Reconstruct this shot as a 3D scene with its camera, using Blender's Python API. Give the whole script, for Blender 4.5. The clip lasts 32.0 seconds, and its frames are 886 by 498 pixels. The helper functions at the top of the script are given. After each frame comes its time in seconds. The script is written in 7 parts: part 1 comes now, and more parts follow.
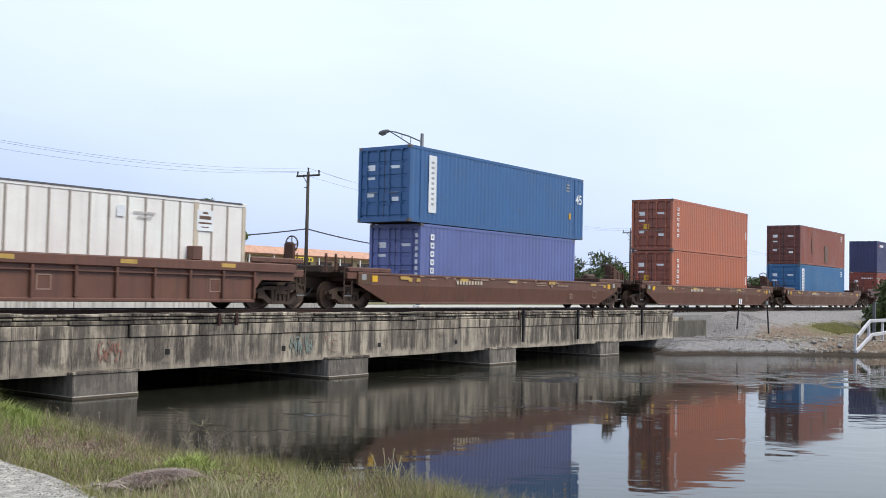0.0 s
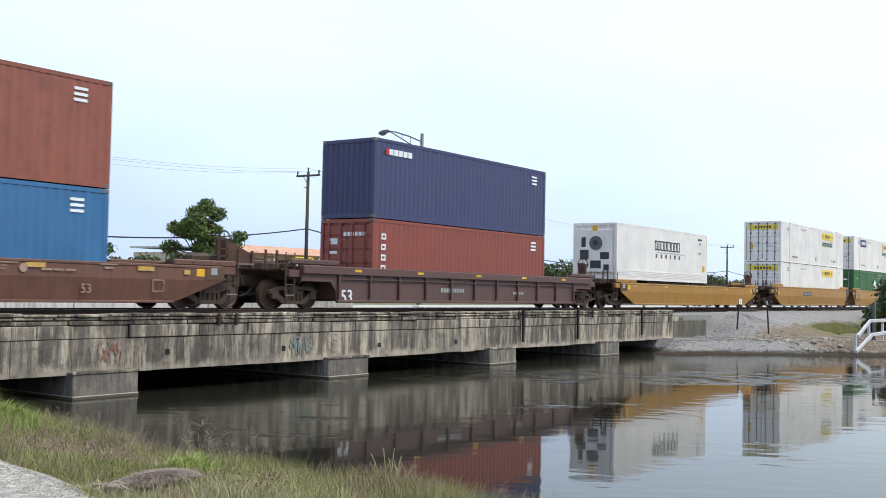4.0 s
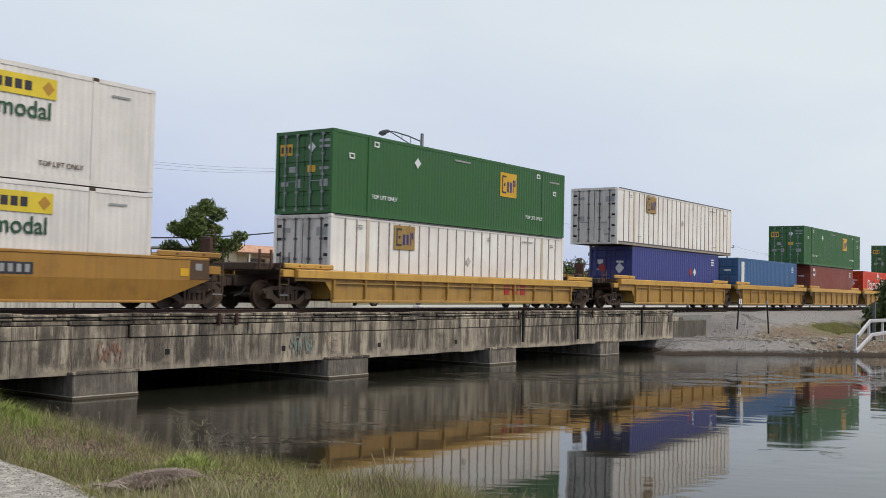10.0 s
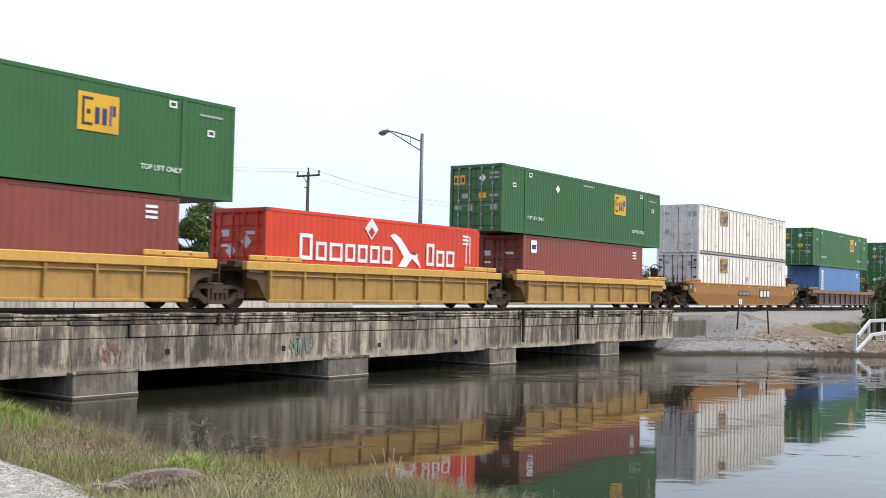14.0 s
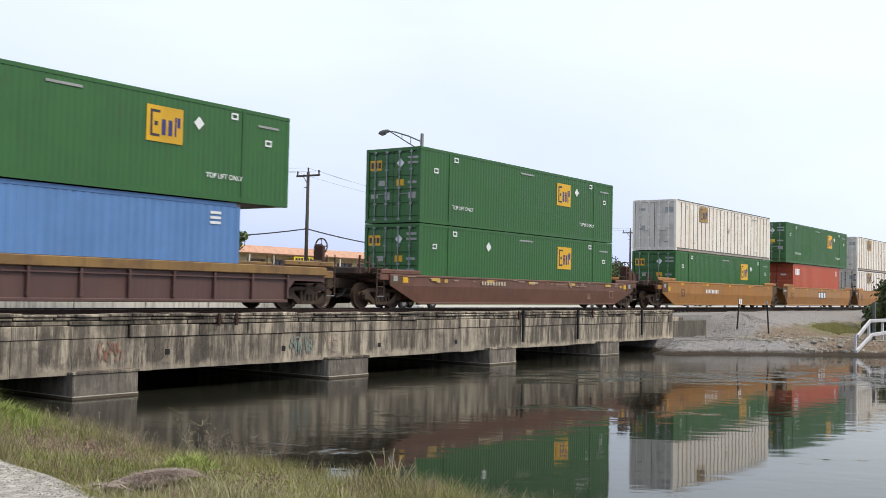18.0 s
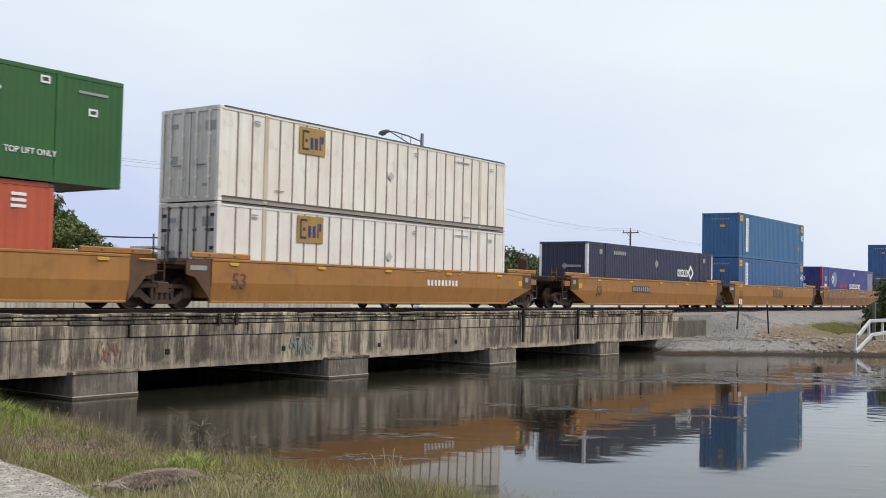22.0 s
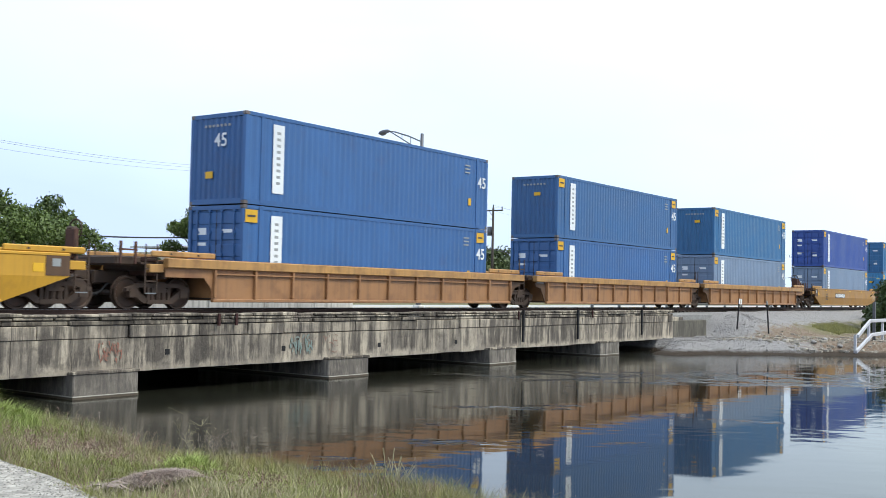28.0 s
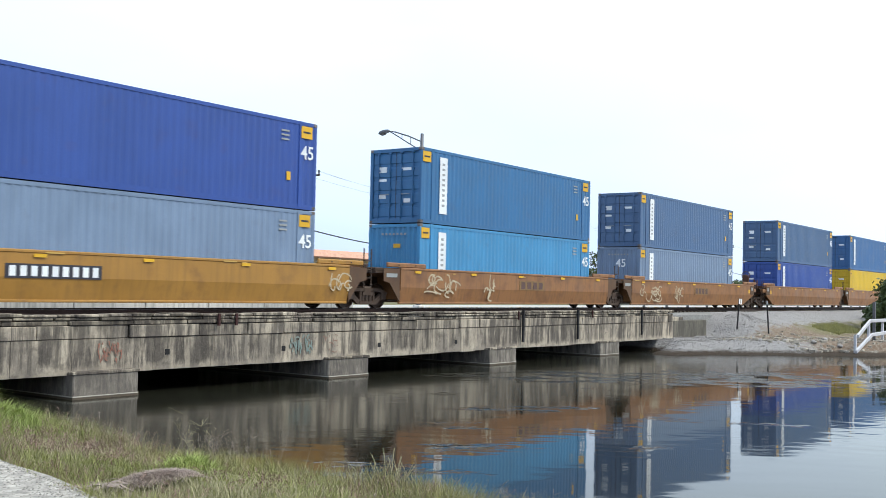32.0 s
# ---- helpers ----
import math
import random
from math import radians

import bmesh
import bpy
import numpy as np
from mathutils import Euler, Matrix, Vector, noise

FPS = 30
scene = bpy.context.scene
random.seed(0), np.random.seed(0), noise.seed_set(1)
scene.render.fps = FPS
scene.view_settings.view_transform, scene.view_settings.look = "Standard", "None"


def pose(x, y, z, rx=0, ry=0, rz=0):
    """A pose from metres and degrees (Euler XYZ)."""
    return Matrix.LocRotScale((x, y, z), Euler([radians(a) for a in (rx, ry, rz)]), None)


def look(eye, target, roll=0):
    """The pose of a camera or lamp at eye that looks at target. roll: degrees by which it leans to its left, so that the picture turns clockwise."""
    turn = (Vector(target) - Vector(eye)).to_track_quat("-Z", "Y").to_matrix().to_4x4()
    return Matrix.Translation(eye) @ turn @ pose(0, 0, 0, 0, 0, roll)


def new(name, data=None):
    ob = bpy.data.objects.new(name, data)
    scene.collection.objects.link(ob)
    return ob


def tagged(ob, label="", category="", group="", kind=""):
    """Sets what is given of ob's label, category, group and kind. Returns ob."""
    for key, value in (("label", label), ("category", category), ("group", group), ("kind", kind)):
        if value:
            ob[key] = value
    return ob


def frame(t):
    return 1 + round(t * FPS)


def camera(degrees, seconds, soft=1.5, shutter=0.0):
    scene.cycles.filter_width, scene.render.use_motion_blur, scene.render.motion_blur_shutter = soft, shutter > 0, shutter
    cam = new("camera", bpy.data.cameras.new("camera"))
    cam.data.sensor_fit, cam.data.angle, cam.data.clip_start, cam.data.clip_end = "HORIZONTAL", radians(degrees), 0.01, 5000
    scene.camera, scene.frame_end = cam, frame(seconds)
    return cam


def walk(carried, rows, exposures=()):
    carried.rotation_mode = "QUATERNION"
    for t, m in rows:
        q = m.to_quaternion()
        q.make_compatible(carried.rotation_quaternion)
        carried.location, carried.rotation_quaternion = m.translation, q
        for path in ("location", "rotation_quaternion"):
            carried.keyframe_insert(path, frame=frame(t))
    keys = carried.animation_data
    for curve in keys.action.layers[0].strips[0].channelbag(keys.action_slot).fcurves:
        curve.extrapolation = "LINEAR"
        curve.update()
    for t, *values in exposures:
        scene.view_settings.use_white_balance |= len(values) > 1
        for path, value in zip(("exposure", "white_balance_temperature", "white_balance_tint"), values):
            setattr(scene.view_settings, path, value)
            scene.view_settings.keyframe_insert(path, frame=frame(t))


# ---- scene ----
# ---------------------------------------------------------------- camera
cam = camera(45.54, 32.0, soft=0.8, shutter=0.1)
EYE_Z = 2.83            # the eye above the water, which lies at z = 0
_yaw, _pitch, _roll = 54.5236, 2.2573, 1.2301
EYE = Vector((0, 0, EYE_Z))
_f = Vector((math.sin(radians(_yaw)) * math.cos(radians(_pitch)), math.cos(radians(_yaw)) * math.cos(radians(_pitch)), math.sin(radians(_pitch))))
CAM_POSE = look(EYE, EYE + _f * 10, _roll)
EXPOSURES = [(0, 0.08, 6500, 10), (1, 0.30, 6350, 5), (2, 0.31, 6350, 5), (3, 0.31, 6350, 5), (6, -0.04, 6500, 10), (7, 0.01, 6600, 10), (8, 0.03, 6900, 10), (9, -0.24, 6900, 10), (10, -0.30, 7000, 10),
             (11, -0.28, 7000, 10), (12, -0.12, 6950, 10), (13, 0.20, 6800, 10), (14, 0.34, 6650, 10), (17, 0.16, 6600, 10), (18, 0.08, 6950, 10), (19, -0.06, 7100, 10), (20, -0.03, 7100, 10), (21, 0.10, 7100, 10),
             (22, -0.10, 7050, 10), (23, -0.34, 6800, 10), (24, -0.12, 6750, 10), (25, 0.18, 6750, 10), (28, 0.34, 6350, 5), (29, 0.36, 6350, 5), (30, 0.36, 6350, 5), (31, 0.34, 6350, 5), (32, 0.36, 6350, 5)]
walk(cam, [(0, CAM_POSE), (32, CAM_POSE)], EXPOSURES)

# ---------------------------------------------------------------- sky and sun
SUN_AZ, SUN_EL = 160.0, 54.0     # degrees: azimuth from +Y towards +X, and height
world = bpy.data.worlds.new("overcast_sky")
scene.world = world
world.use_nodes = True
wn, wl = world.node_tree.nodes, world.node_tree.links
wn.clear()
w_out = wn.new("ShaderNodeOutputWorld")
w_bg = wn.new("ShaderNodeBackground")
w_sky = wn.new("ShaderNodeTexSky")
w_sky.sky_type = "NISHITA"
w_sky.sun_disc = False
w_sky.sun_elevation = radians(SUN_EL)
w_sky.sun_rotation = radians(SUN_AZ)
w_sky.air_density, w_sky.dust_density, w_sky.ozone_density = 1.0, 1.5, 1.0
# thin bright overcast over the blue: whiter overhead, blue-grey towards the horizon
w_tc = wn.new("ShaderNodeTexCoord")
w_map = wn.new("ShaderNodeMapping")
w_map.inputs["Scale"].default_value = (1.0, 1.0, 3.0)
w_noise = wn.new("ShaderNodeTexNoise")
w_noise.inputs["Scale"].default_value = 1.6
w_noise.inputs["Detail"].default_value = 4.0
w_sep = wn.new("ShaderNodeSeparateXYZ")
w_h = wn.new("ShaderNodeMapRange")
w_h.inputs["From Min"].default_value, w_h.inputs["From Max"].default_value = 0.0, 0.24
w_n = wn.new("ShaderNodeMapRange")
w_n.inputs["From Min"].default_value, w_n.inputs["From Max"].default_value = 0.35, 0.65
w_n.inputs["To Min"].default_value, w_n.inputs["To Max"].default_value = -0.22, 0.22
w_add = wn.new("ShaderNodeMath")
w_add.operation, w_add.use_clamp = "ADD", True
w_cloud = wn.new("ShaderNodeMix")
w_cloud.data_type = "RGBA"
w_cloud.inputs["A"].default_value = (5.8, 7.0, 10.5, 1)
w_cloud.inputs["B"].default_value = (8.9, 10.1, 11.3, 1)
w_mix = wn.new("ShaderNodeMix")
w_mix.data_type = "RGBA"
w_mix.inputs["Factor"].default_value = 0.9
wl.new(w_tc.outputs["Generated"], w_map.inputs["Vector"])
wl.new(w_map.outputs["Vector"], w_noise.inputs["Vector"])
wl.new(w_tc.outputs["Generated"], w_sep.inputs["Vector"])
wl.new(w_sep.outputs["Z"], w_h.inputs["Value"])
wl.new(w_noise.outputs["Fac"], w_n.inputs["Value"])
# the cloud is thinner and bluer away from +x
w_side = wn.new("ShaderNodeMapRange")
w_side.inputs["From Min"].default_value, w_side.inputs["From Max"].default_value = 0.50, 0.95
w_side.inputs["To Min"].default_value, w_side.inputs["To Max"].default_value = -0.45, 0.30
w_both = wn.new("ShaderNodeMath")
w_both.operation = "ADD"
wl.new(w_sep.outputs["X"], w_side.inputs["Value"])
wl.new(w_h.outputs["Result"], w_both.inputs[0])
wl.new(w_side.outputs["Result"], w_both.inputs[1])
wl.new(w_both.outputs["Value"], w_add.inputs[0])
wl.new(w_n.outputs["Result"], w_add.inputs[1])
wl.new(w_add.outputs["Value"], w_cloud.inputs["Factor"])
wl.new(w_sky.outputs["Color"], w_mix.inputs["A"])
wl.new(w_cloud.outputs["Result"], w_mix.inputs["B"])
wl.new(w_mix.outputs["Result"], w_bg.inputs["Color"])
w_bg.inputs["Strength"].default_value = 0.105
wl.new(w_bg.outputs["Background"], w_out.inputs["Surface"])

sun = new("sun", bpy.data.lights.new("sun", "SUN"))
sun.data.energy, sun.data.angle, sun.data.color = 2.6, radians(24), (1.0, 0.95, 0.86)
_sd = Vector((math.sin(radians(SUN_AZ)) * math.cos(radians(SUN_EL)), math.cos(radians(SUN_AZ)) * math.cos(radians(SUN_EL)), math.sin(radians(SUN_EL))))
sun.matrix_world = look(_sd * 100, (0, 0, 0))


# ---------------------------------------------------------------- materials
def lin(r, g, b, k=0.82):
    """A surface colour named by its look in full daylight, 0..255, as a reflectance."""
    return tuple(k * ((c / 255) / 12.92 if c <= 10 else (((c / 255) + 0.055) / 1.055) ** 2.4) for c in (r, g, b))


MATS = {}


def mat(name, rgb, rough=0.6, metal=0.0, var=0.15, scale=2.0, grain=30.0, bump=0.0, bump_scale=60.0,
        second=None, second_amount=0.35, streak=None, streak_amount=0.0, rnd=0.0, stretch=(1, 1, 1), spec=0.5, by_island=False):
    """A worn surface: base colour, large stains, grain, streaks that run down, and fine relief."""
    if name in MATS:
        return MATS[name]
    m = bpy.data.materials.new(name)
    m.use_nodes = True
    n, l = m.node_tree.nodes, m.node_tree.links
    b = n["Principled BSDF"]
    b.inputs["Roughness"].default_value, b.inputs["Metallic"].default_value = rough, metal
    b.inputs["Specular IOR Level"].default_value = spec
    tc = n.new("ShaderNodeTexCoord")
    mp = n.new("ShaderNodeMapping")
    mp.inputs["Scale"].default_value = stretch
    l.new(tc.outputs["Object"], mp.inputs["Vector"])
    vec = mp.outputs["Vector"]
    info = n.new("ShaderNodeObjectInfo")
    # shift the pattern from object to object
    off = n.new("ShaderNodeVectorMath")
    off.operation = "ADD"
    cmb = n.new("ShaderNodeMath")
    cmb.operation = "MULTIPLY"
    cmb.inputs[1].default_value = 37.0
    l.new(info.outputs["Random"], cmb.inputs[0])
    l.new(vec, off.inputs[0])
    l.new(cmb.outputs["Value"], off.inputs[1])
    vec = off.outputs["Vector"]

    def noise_node(s, detail=4.0, vector=vec):
        t = n.new("ShaderNodeTexNoise")
        t.inputs["Scale"].default_value, t.inputs["Detail"].default_value = s, detail
        l.new(vector, t.inputs["Vector"])
        return t.outputs["Fac"]

    def mixed(fac, a, bb, kind="MIX"):
        x = n.new("ShaderNodeMix")
        x.data_type, x.blend_type = "RGBA", kind
        if isinstance(fac, float):
            x.inputs["Factor"].default_value = fac
        else:
            l.new(fac, x.inputs["Factor"])
        for key, v in (("A", a), ("B", bb)):
            if isinstance(v, tuple):
                x.inputs[key].default_value = (*v, 1)
            else:
                l.new(v, x.inputs[key])
        return x.outputs["Result"]

    def ranged(v, lo, hi, to_lo, to_hi):
        r = n.new("ShaderNodeMapRange")
        r.inputs["From Min"].default_value, r.inputs["From Max"].default_value = lo, hi
        r.inputs["To Min"].default_value, r.inputs["To Max"].default_value = to_lo, to_hi
        l.new(v, r.inputs["Value"])
        return r.outputs["Result"]

    big, fine = noise_node(scale), noise_node(grain, 3.0)
    dark = tuple(c * (1 - var) for c in rgb)
    light = tuple(min(c * (1 + var * 0.8), 0.9) for c in rgb)
    col = mixed(ranged(big, 0.3, 0.7, 0.0, 1.0), dark, light)
    col = mixed(ranged(fine, 0.3, 0.7, 0.0, 0.35), col, tuple(c * (1 - var * 1.3) for c in rgb))
    if second:
        col = mixed(ranged(noise_node(scale * 2.3, 6.0), 0.62 - 0.25 * second_amount, 0.72, 0.0, second_amount), col, second)
    if streak:
        sm = n.new("ShaderNodeMapping")
        sm.inputs["Scale"].default_value = (3.2, 3.2, 0.16)
        l.new(vec, sm.inputs["Vector"])
        col = mixed(ranged(noise_node(2.0, 5.0, sm.outputs["Vector"]), 0.48, 0.68, 0.0, streak_amount), col, streak)
    if rnd or by_island:
        src = info.outputs["Random"]
        if by_island:
            src = n.new("ShaderNodeNewGeometry").outputs["Random Per Island"]
        hv = n.new("ShaderNodeHueSaturation")
        l.new(ranged(src, 0.0, 1.0, 1 - rnd, 1 + rnd), hv.inputs["Value"])
        l.new(col, hv.inputs["Color"])
        col = hv.outputs["Color"]
    l.new(col, b.inputs["Base Color"])
    l.new(ranged(big, 0.3, 0.7, max(rough - 0.1, 0.02), min(rough + 0.1, 1.0)), b.inputs["Roughness"])
    if bump:
        bp = n.new("ShaderNodeBump")
        bp.inputs["Strength"].default_value, bp.inputs["Distance"].default_value = bump, 0.02
        l.new(noise_node(bump_scale, 5.0), bp.inputs["Height"])
        l.new(bp.outputs["Normal"], b.inputs["Normal"])
    MATS[name] = m
    return m


RUST = lin(96, 62, 46)


def paint(name, r, g, b, grime=0.22, rust=0.10, k=0.82):
    return mat("paint_" + name, lin(r, g, b, k), rough=0.5, var=0.13, scale=0.8, grain=25, bump=0.05, bump_scale=14,
               second=RUST, second_amount=rust, streak=tuple(c * 0.55 + 0.01 for c in lin(r, g, b, k)), streak_amount=grime, rnd=0.05)


P = {
    "navy": paint("navy", 64, 68, 108), "blue": paint("blue", 65, 110, 161), "teal": paint("teal", 60, 116, 164),
    "mid": paint("mid", 64, 108, 164), "royal": paint("royal", 54, 86, 164), "violet": paint("violet", 112, 124, 180), "purple": paint("purple", 64, 72, 146),
    "steel": paint("steel", 96, 142, 198), "sky": paint("sky", 78, 152, 200), "slate": paint("slate", 128, 148, 174),
    "greyblue": paint("greyblue", 82, 112, 150), "orange": paint("orange", 192, 114, 84), "maroon": paint("maroon", 112, 62, 54),
    "brickred": paint("brickred", 152, 76, 62), "red": paint("red", 236, 72, 38, 0.12, 0.04), "vermilion": paint("vermilion", 206, 96, 66),
    "green": paint("green", 50, 108, 52), "white": paint("white", 243, 237, 230, 0.2, 0.05, 0.88), "dirty": paint("dirty", 246, 236, 228, 0.16, 0.05, 0.97),
    "tan_post": paint("tan_post", 176, 162, 148, 0.3, 0.3), "ivory": paint("ivory", 252, 241, 226, 0.25, 0.2, 0.97), "cream": paint("cream", 214, 198, 174, 0.3, 0.2, 0.9), "grimy": paint("grimy", 224, 217, 208, 0.5, 0.35, 0.9), "chip": paint("chip", 172, 142, 122, 0.4, 0.5), "rosebrown": paint("rosebrown", 154, 88, 70, 0.4, 0.45), "patched": paint("patched", 118, 88, 68, 0.4, 0.5), "ink": paint("ink", 52, 56, 82), "yellowbox": paint("yellowbox", 224, 186, 40),
    "car_yellow": paint("car_yellow", 180, 132, 58, 0.4, 0.35), "chord_tan": paint("chord_tan", 196, 148, 86, 0.6, 0.6), "car_ochre": paint("car_ochre", 178, 124, 64, 0.35, 0.3),
    "car_bright": paint("car_bright", 212, 160, 50, 0.4, 0.2), "car_brown": paint("car_brown", 118, 80, 64, 0.6, 0.5),
    "car_rust": paint("car_rust", 158, 110, 66, 0.6, 0.6), "car_dark": paint("car_dark", 100, 72, 66, 0.5, 0.4),
    "chord_yellow": paint("chord_yellow", 206, 152, 56, 0.4, 0.3), "chord_dull": paint("chord_dull", 150, 116, 66, 0.6, 0.6),
    "lamp_yellow": paint("lamp_yellow", 240, 186, 40, 0.1, 0.05), "lemon": paint("lemon", 238, 210, 62, 0.15, 0.05, 0.9), "car_gold": paint("car_gold", 192, 148, 74, 0.5, 0.4), "chord_gold": paint("chord_gold", 224, 174, 84, 0.35, 0.25), "faint": paint("faint", 206, 200, 194, 0.2, 0.1), "car_tan": paint("car_tan", 176, 128, 84, 0.55, 0.5), "scuff": paint("scuff", 214, 174, 92, 0.3, 0.3), "plate": paint("plate", 182, 146, 76, 0.5, 0.3), "mark_white": paint("mark_white", 236, 238, 238, 0.1, 0.03, 0.95),
    "mark_dark": paint("mark_dark", 56, 54, 62, 0.1, 0.05), "mark_green": paint("mark_green", 46, 92, 62, 0.1, 0.03),
    "mark_red": paint("mark_red", 190, 50, 44, 0.1, 0.05), "mark_grey": paint("mark_grey", 170, 172, 170, 0.2, 0.1),
    "mark_navy": paint("mark_navy", 50, 56, 120, 0.1, 0.03),
}
STEEL_DARK = mat("dark_running_gear", lin(84, 67, 54), 0.7, 0.2, 0.3, 3, 40, 0.15, 40, RUST, 0.4, rnd=0.1)
END_GREY = mat("grimy_end_paint", lin(104, 78, 56), 0.7, 0.1, 0.3, 2, 40, 0.1, 40, RUST, 0.5)
RUST_BROWN = mat("rusty_fittings", lin(100, 70, 58), 0.8, 0.2, 0.3, 4, 40, 0.2, 40, RUST, 0.5, rnd=0.1)
WHEEL_STEEL = mat("wheel_steel", lin(82, 66, 54), 0.5, 0.5, 0.25, 5, 40, 0.05, 40, RUST, 0.5)
CASTING = mat("worn_casting", lin(128, 120, 116), 0.6, 0.3, 0.3, 6, 40, 0.1, 40, RUST, 0.5, rnd=0.2)
GREY_BAR = mat("galvanised_steel", lin(150, 152, 152), 0.5, 0.5, 0.15, 3, 40)
POST_DARK = mat("dark_side_post", lin(166, 146, 134), 0.7, 0.0, 0.25, 1.2, 40, streak=lin(112, 98, 92), streak_amount=0.5)
POST_BLACK = mat("black_rubber_gasket", lin(52, 48, 46), 0.8, 0, 0.3, 3, 40)
BAR_PALE = mat("zinc_door_bar", lin(158, 164, 166), 0.5, 0.25, 0.3, 4, 40, 0, 60, RUST, 0.35)
POST_GREY = mat("grey_post", lin(104, 104, 106), 0.6, 0.1, 0.15, 3, 40, streak=lin(80, 76, 70), streak_amount=0.4)
RAIL_MAT = mat("rusty_rail", lin(84, 62, 52), 0.6, 0.5, 0.2, 4, 60, 0.1, 80)
RAIL_TOP = mat("worn_rail_head", lin(150, 144, 138), 0.3, 0.9, 0.1)
TIE_MAT = mat("weathered_tie", lin(92, 82, 72), 0.9, 0, 0.3, 4, 40, 0.4, 40, rnd=0.2)
BALLAST = mat("grey_ballast", lin(150, 148, 144), 0.95, 0, 0.3, 6, 22, 0.9, 26, lin(96, 92, 88), 0.5)


def stained(name, base, tan, dark, rnd=0.15, blotch=1.0, vertical=0.22, rim=None):
    """Old cast concrete: tan and grey patches, black streaks that run down from the joints, pitting."""
    m = bpy.data.materials.new(name)
    m.use_nodes = True
    n, l = m.node_tree.nodes, m.node_tree.links
    b = n["Principled BSDF"]
    b.inputs["Roughness"].default_value = 0.92
    b.inputs["Specular IOR Level"].default_value = 0.25
    geo = n.new("ShaderNodeNewGeometry")
    info = n.new("ShaderNodeObjectInfo")

    def noise_of(sx, sz, detail=5.0, rough=0.6):
        mp = n.new("ShaderNodeMapping")
        mp.inputs["Scale"].default_value = (sx, sx, sz)
        t = n.new("ShaderNodeTexNoise")
        t.inputs["Scale"].default_value, t.inputs["Detail"].default_value, t.inputs["Roughness"].default_value = 1.0, detail, rough
        l.new(geo.outputs["Position"], mp.inputs["Vector"])
        l.new(mp.outputs["Vector"], t.inputs["Vector"])
        return t.outputs["Fac"]

    def ranged(v, lo, hi, a=0.0, c=1.0):
        r = n.new("ShaderNodeMapRange")
        r.inputs["From Min"].default_value, r.inputs["From Max"].default_value = lo, hi
        r.inputs["To Min"].default_value, r.inputs["To Max"].default_value = a, c
        l.new(v, r.inputs["Value"])
        return r.outputs["Result"]

    def mixed(fac, u, v):
        x = n.new("ShaderNodeMix")
        x.data_type = "RGBA"
        l.new(fac, x.inputs["Factor"])
        for key, w in (("A", u), ("B", v)):
            if isinstance(w, tuple):
                x.inputs[key].default_value = (*w, 1)
            else:
                l.new(w, x.inputs[key])
        return x.outputs["Result"]
    col = mixed(ranged(noise_of(1.5 * blotch, 1.1, 7, 0.7), 0.44, 0.56), base, tan)
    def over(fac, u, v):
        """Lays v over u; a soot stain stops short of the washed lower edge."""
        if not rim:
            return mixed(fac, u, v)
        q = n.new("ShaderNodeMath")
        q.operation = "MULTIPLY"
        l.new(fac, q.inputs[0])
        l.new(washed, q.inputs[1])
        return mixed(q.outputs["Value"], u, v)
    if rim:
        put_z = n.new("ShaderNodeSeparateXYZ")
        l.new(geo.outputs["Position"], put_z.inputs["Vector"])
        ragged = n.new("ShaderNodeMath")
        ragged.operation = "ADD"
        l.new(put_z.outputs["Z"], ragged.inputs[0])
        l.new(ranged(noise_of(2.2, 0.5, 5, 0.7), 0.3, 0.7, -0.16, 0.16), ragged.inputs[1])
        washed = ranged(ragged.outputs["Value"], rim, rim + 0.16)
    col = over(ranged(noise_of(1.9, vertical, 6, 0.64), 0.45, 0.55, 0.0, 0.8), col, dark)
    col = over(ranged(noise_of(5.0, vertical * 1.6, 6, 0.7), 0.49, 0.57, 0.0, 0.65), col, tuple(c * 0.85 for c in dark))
    col = mixed(ranged(noise_of(2.2, 3.0, 7, 0.7), 0.53, 0.64, 0.0, 0.5), col, tuple(c * 0.8 for c in dark))
    col = mixed(ranged(noise_of(2.6, 0.35, 6, 0.72), 0.53, 0.62, 0.0, 0.75), col, tuple(min(c * 1.2, 0.7) for c in tan))
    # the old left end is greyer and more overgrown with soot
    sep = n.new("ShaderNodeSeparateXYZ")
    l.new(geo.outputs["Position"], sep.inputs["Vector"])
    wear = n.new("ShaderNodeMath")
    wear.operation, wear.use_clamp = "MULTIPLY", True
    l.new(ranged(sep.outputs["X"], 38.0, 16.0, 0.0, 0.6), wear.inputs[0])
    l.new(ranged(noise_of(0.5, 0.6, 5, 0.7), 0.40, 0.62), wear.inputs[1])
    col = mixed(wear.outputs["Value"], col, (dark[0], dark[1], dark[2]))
    col = mixed(ranged(noise_of(26.0, 26.0, 3), 0.45, 0.7, 0.0, 0.35), col, tuple(c * 0.7 for c in base))
    hv = n.new("ShaderNodeHueSaturation")
    l.new(ranged(info.outputs["Random"], 0.0, 1.0, 0.93 - rnd, 0.93 + rnd), hv.inputs["Value"])
    l.new(col, hv.inputs["Color"])
    l.new(hv.outputs["Color"], b.inputs["Base Color"])
    bp = n.new("ShaderNodeBump")
    bp.inputs["Strength"].default_value, bp.inputs["Distance"].default_value = 0.6, 0.02
    l.new(noise_of(14.0, 9.0, 8), bp.inputs["Height"])
    l.new(bp.outputs["Normal"], b.inputs["Normal"])
    return m


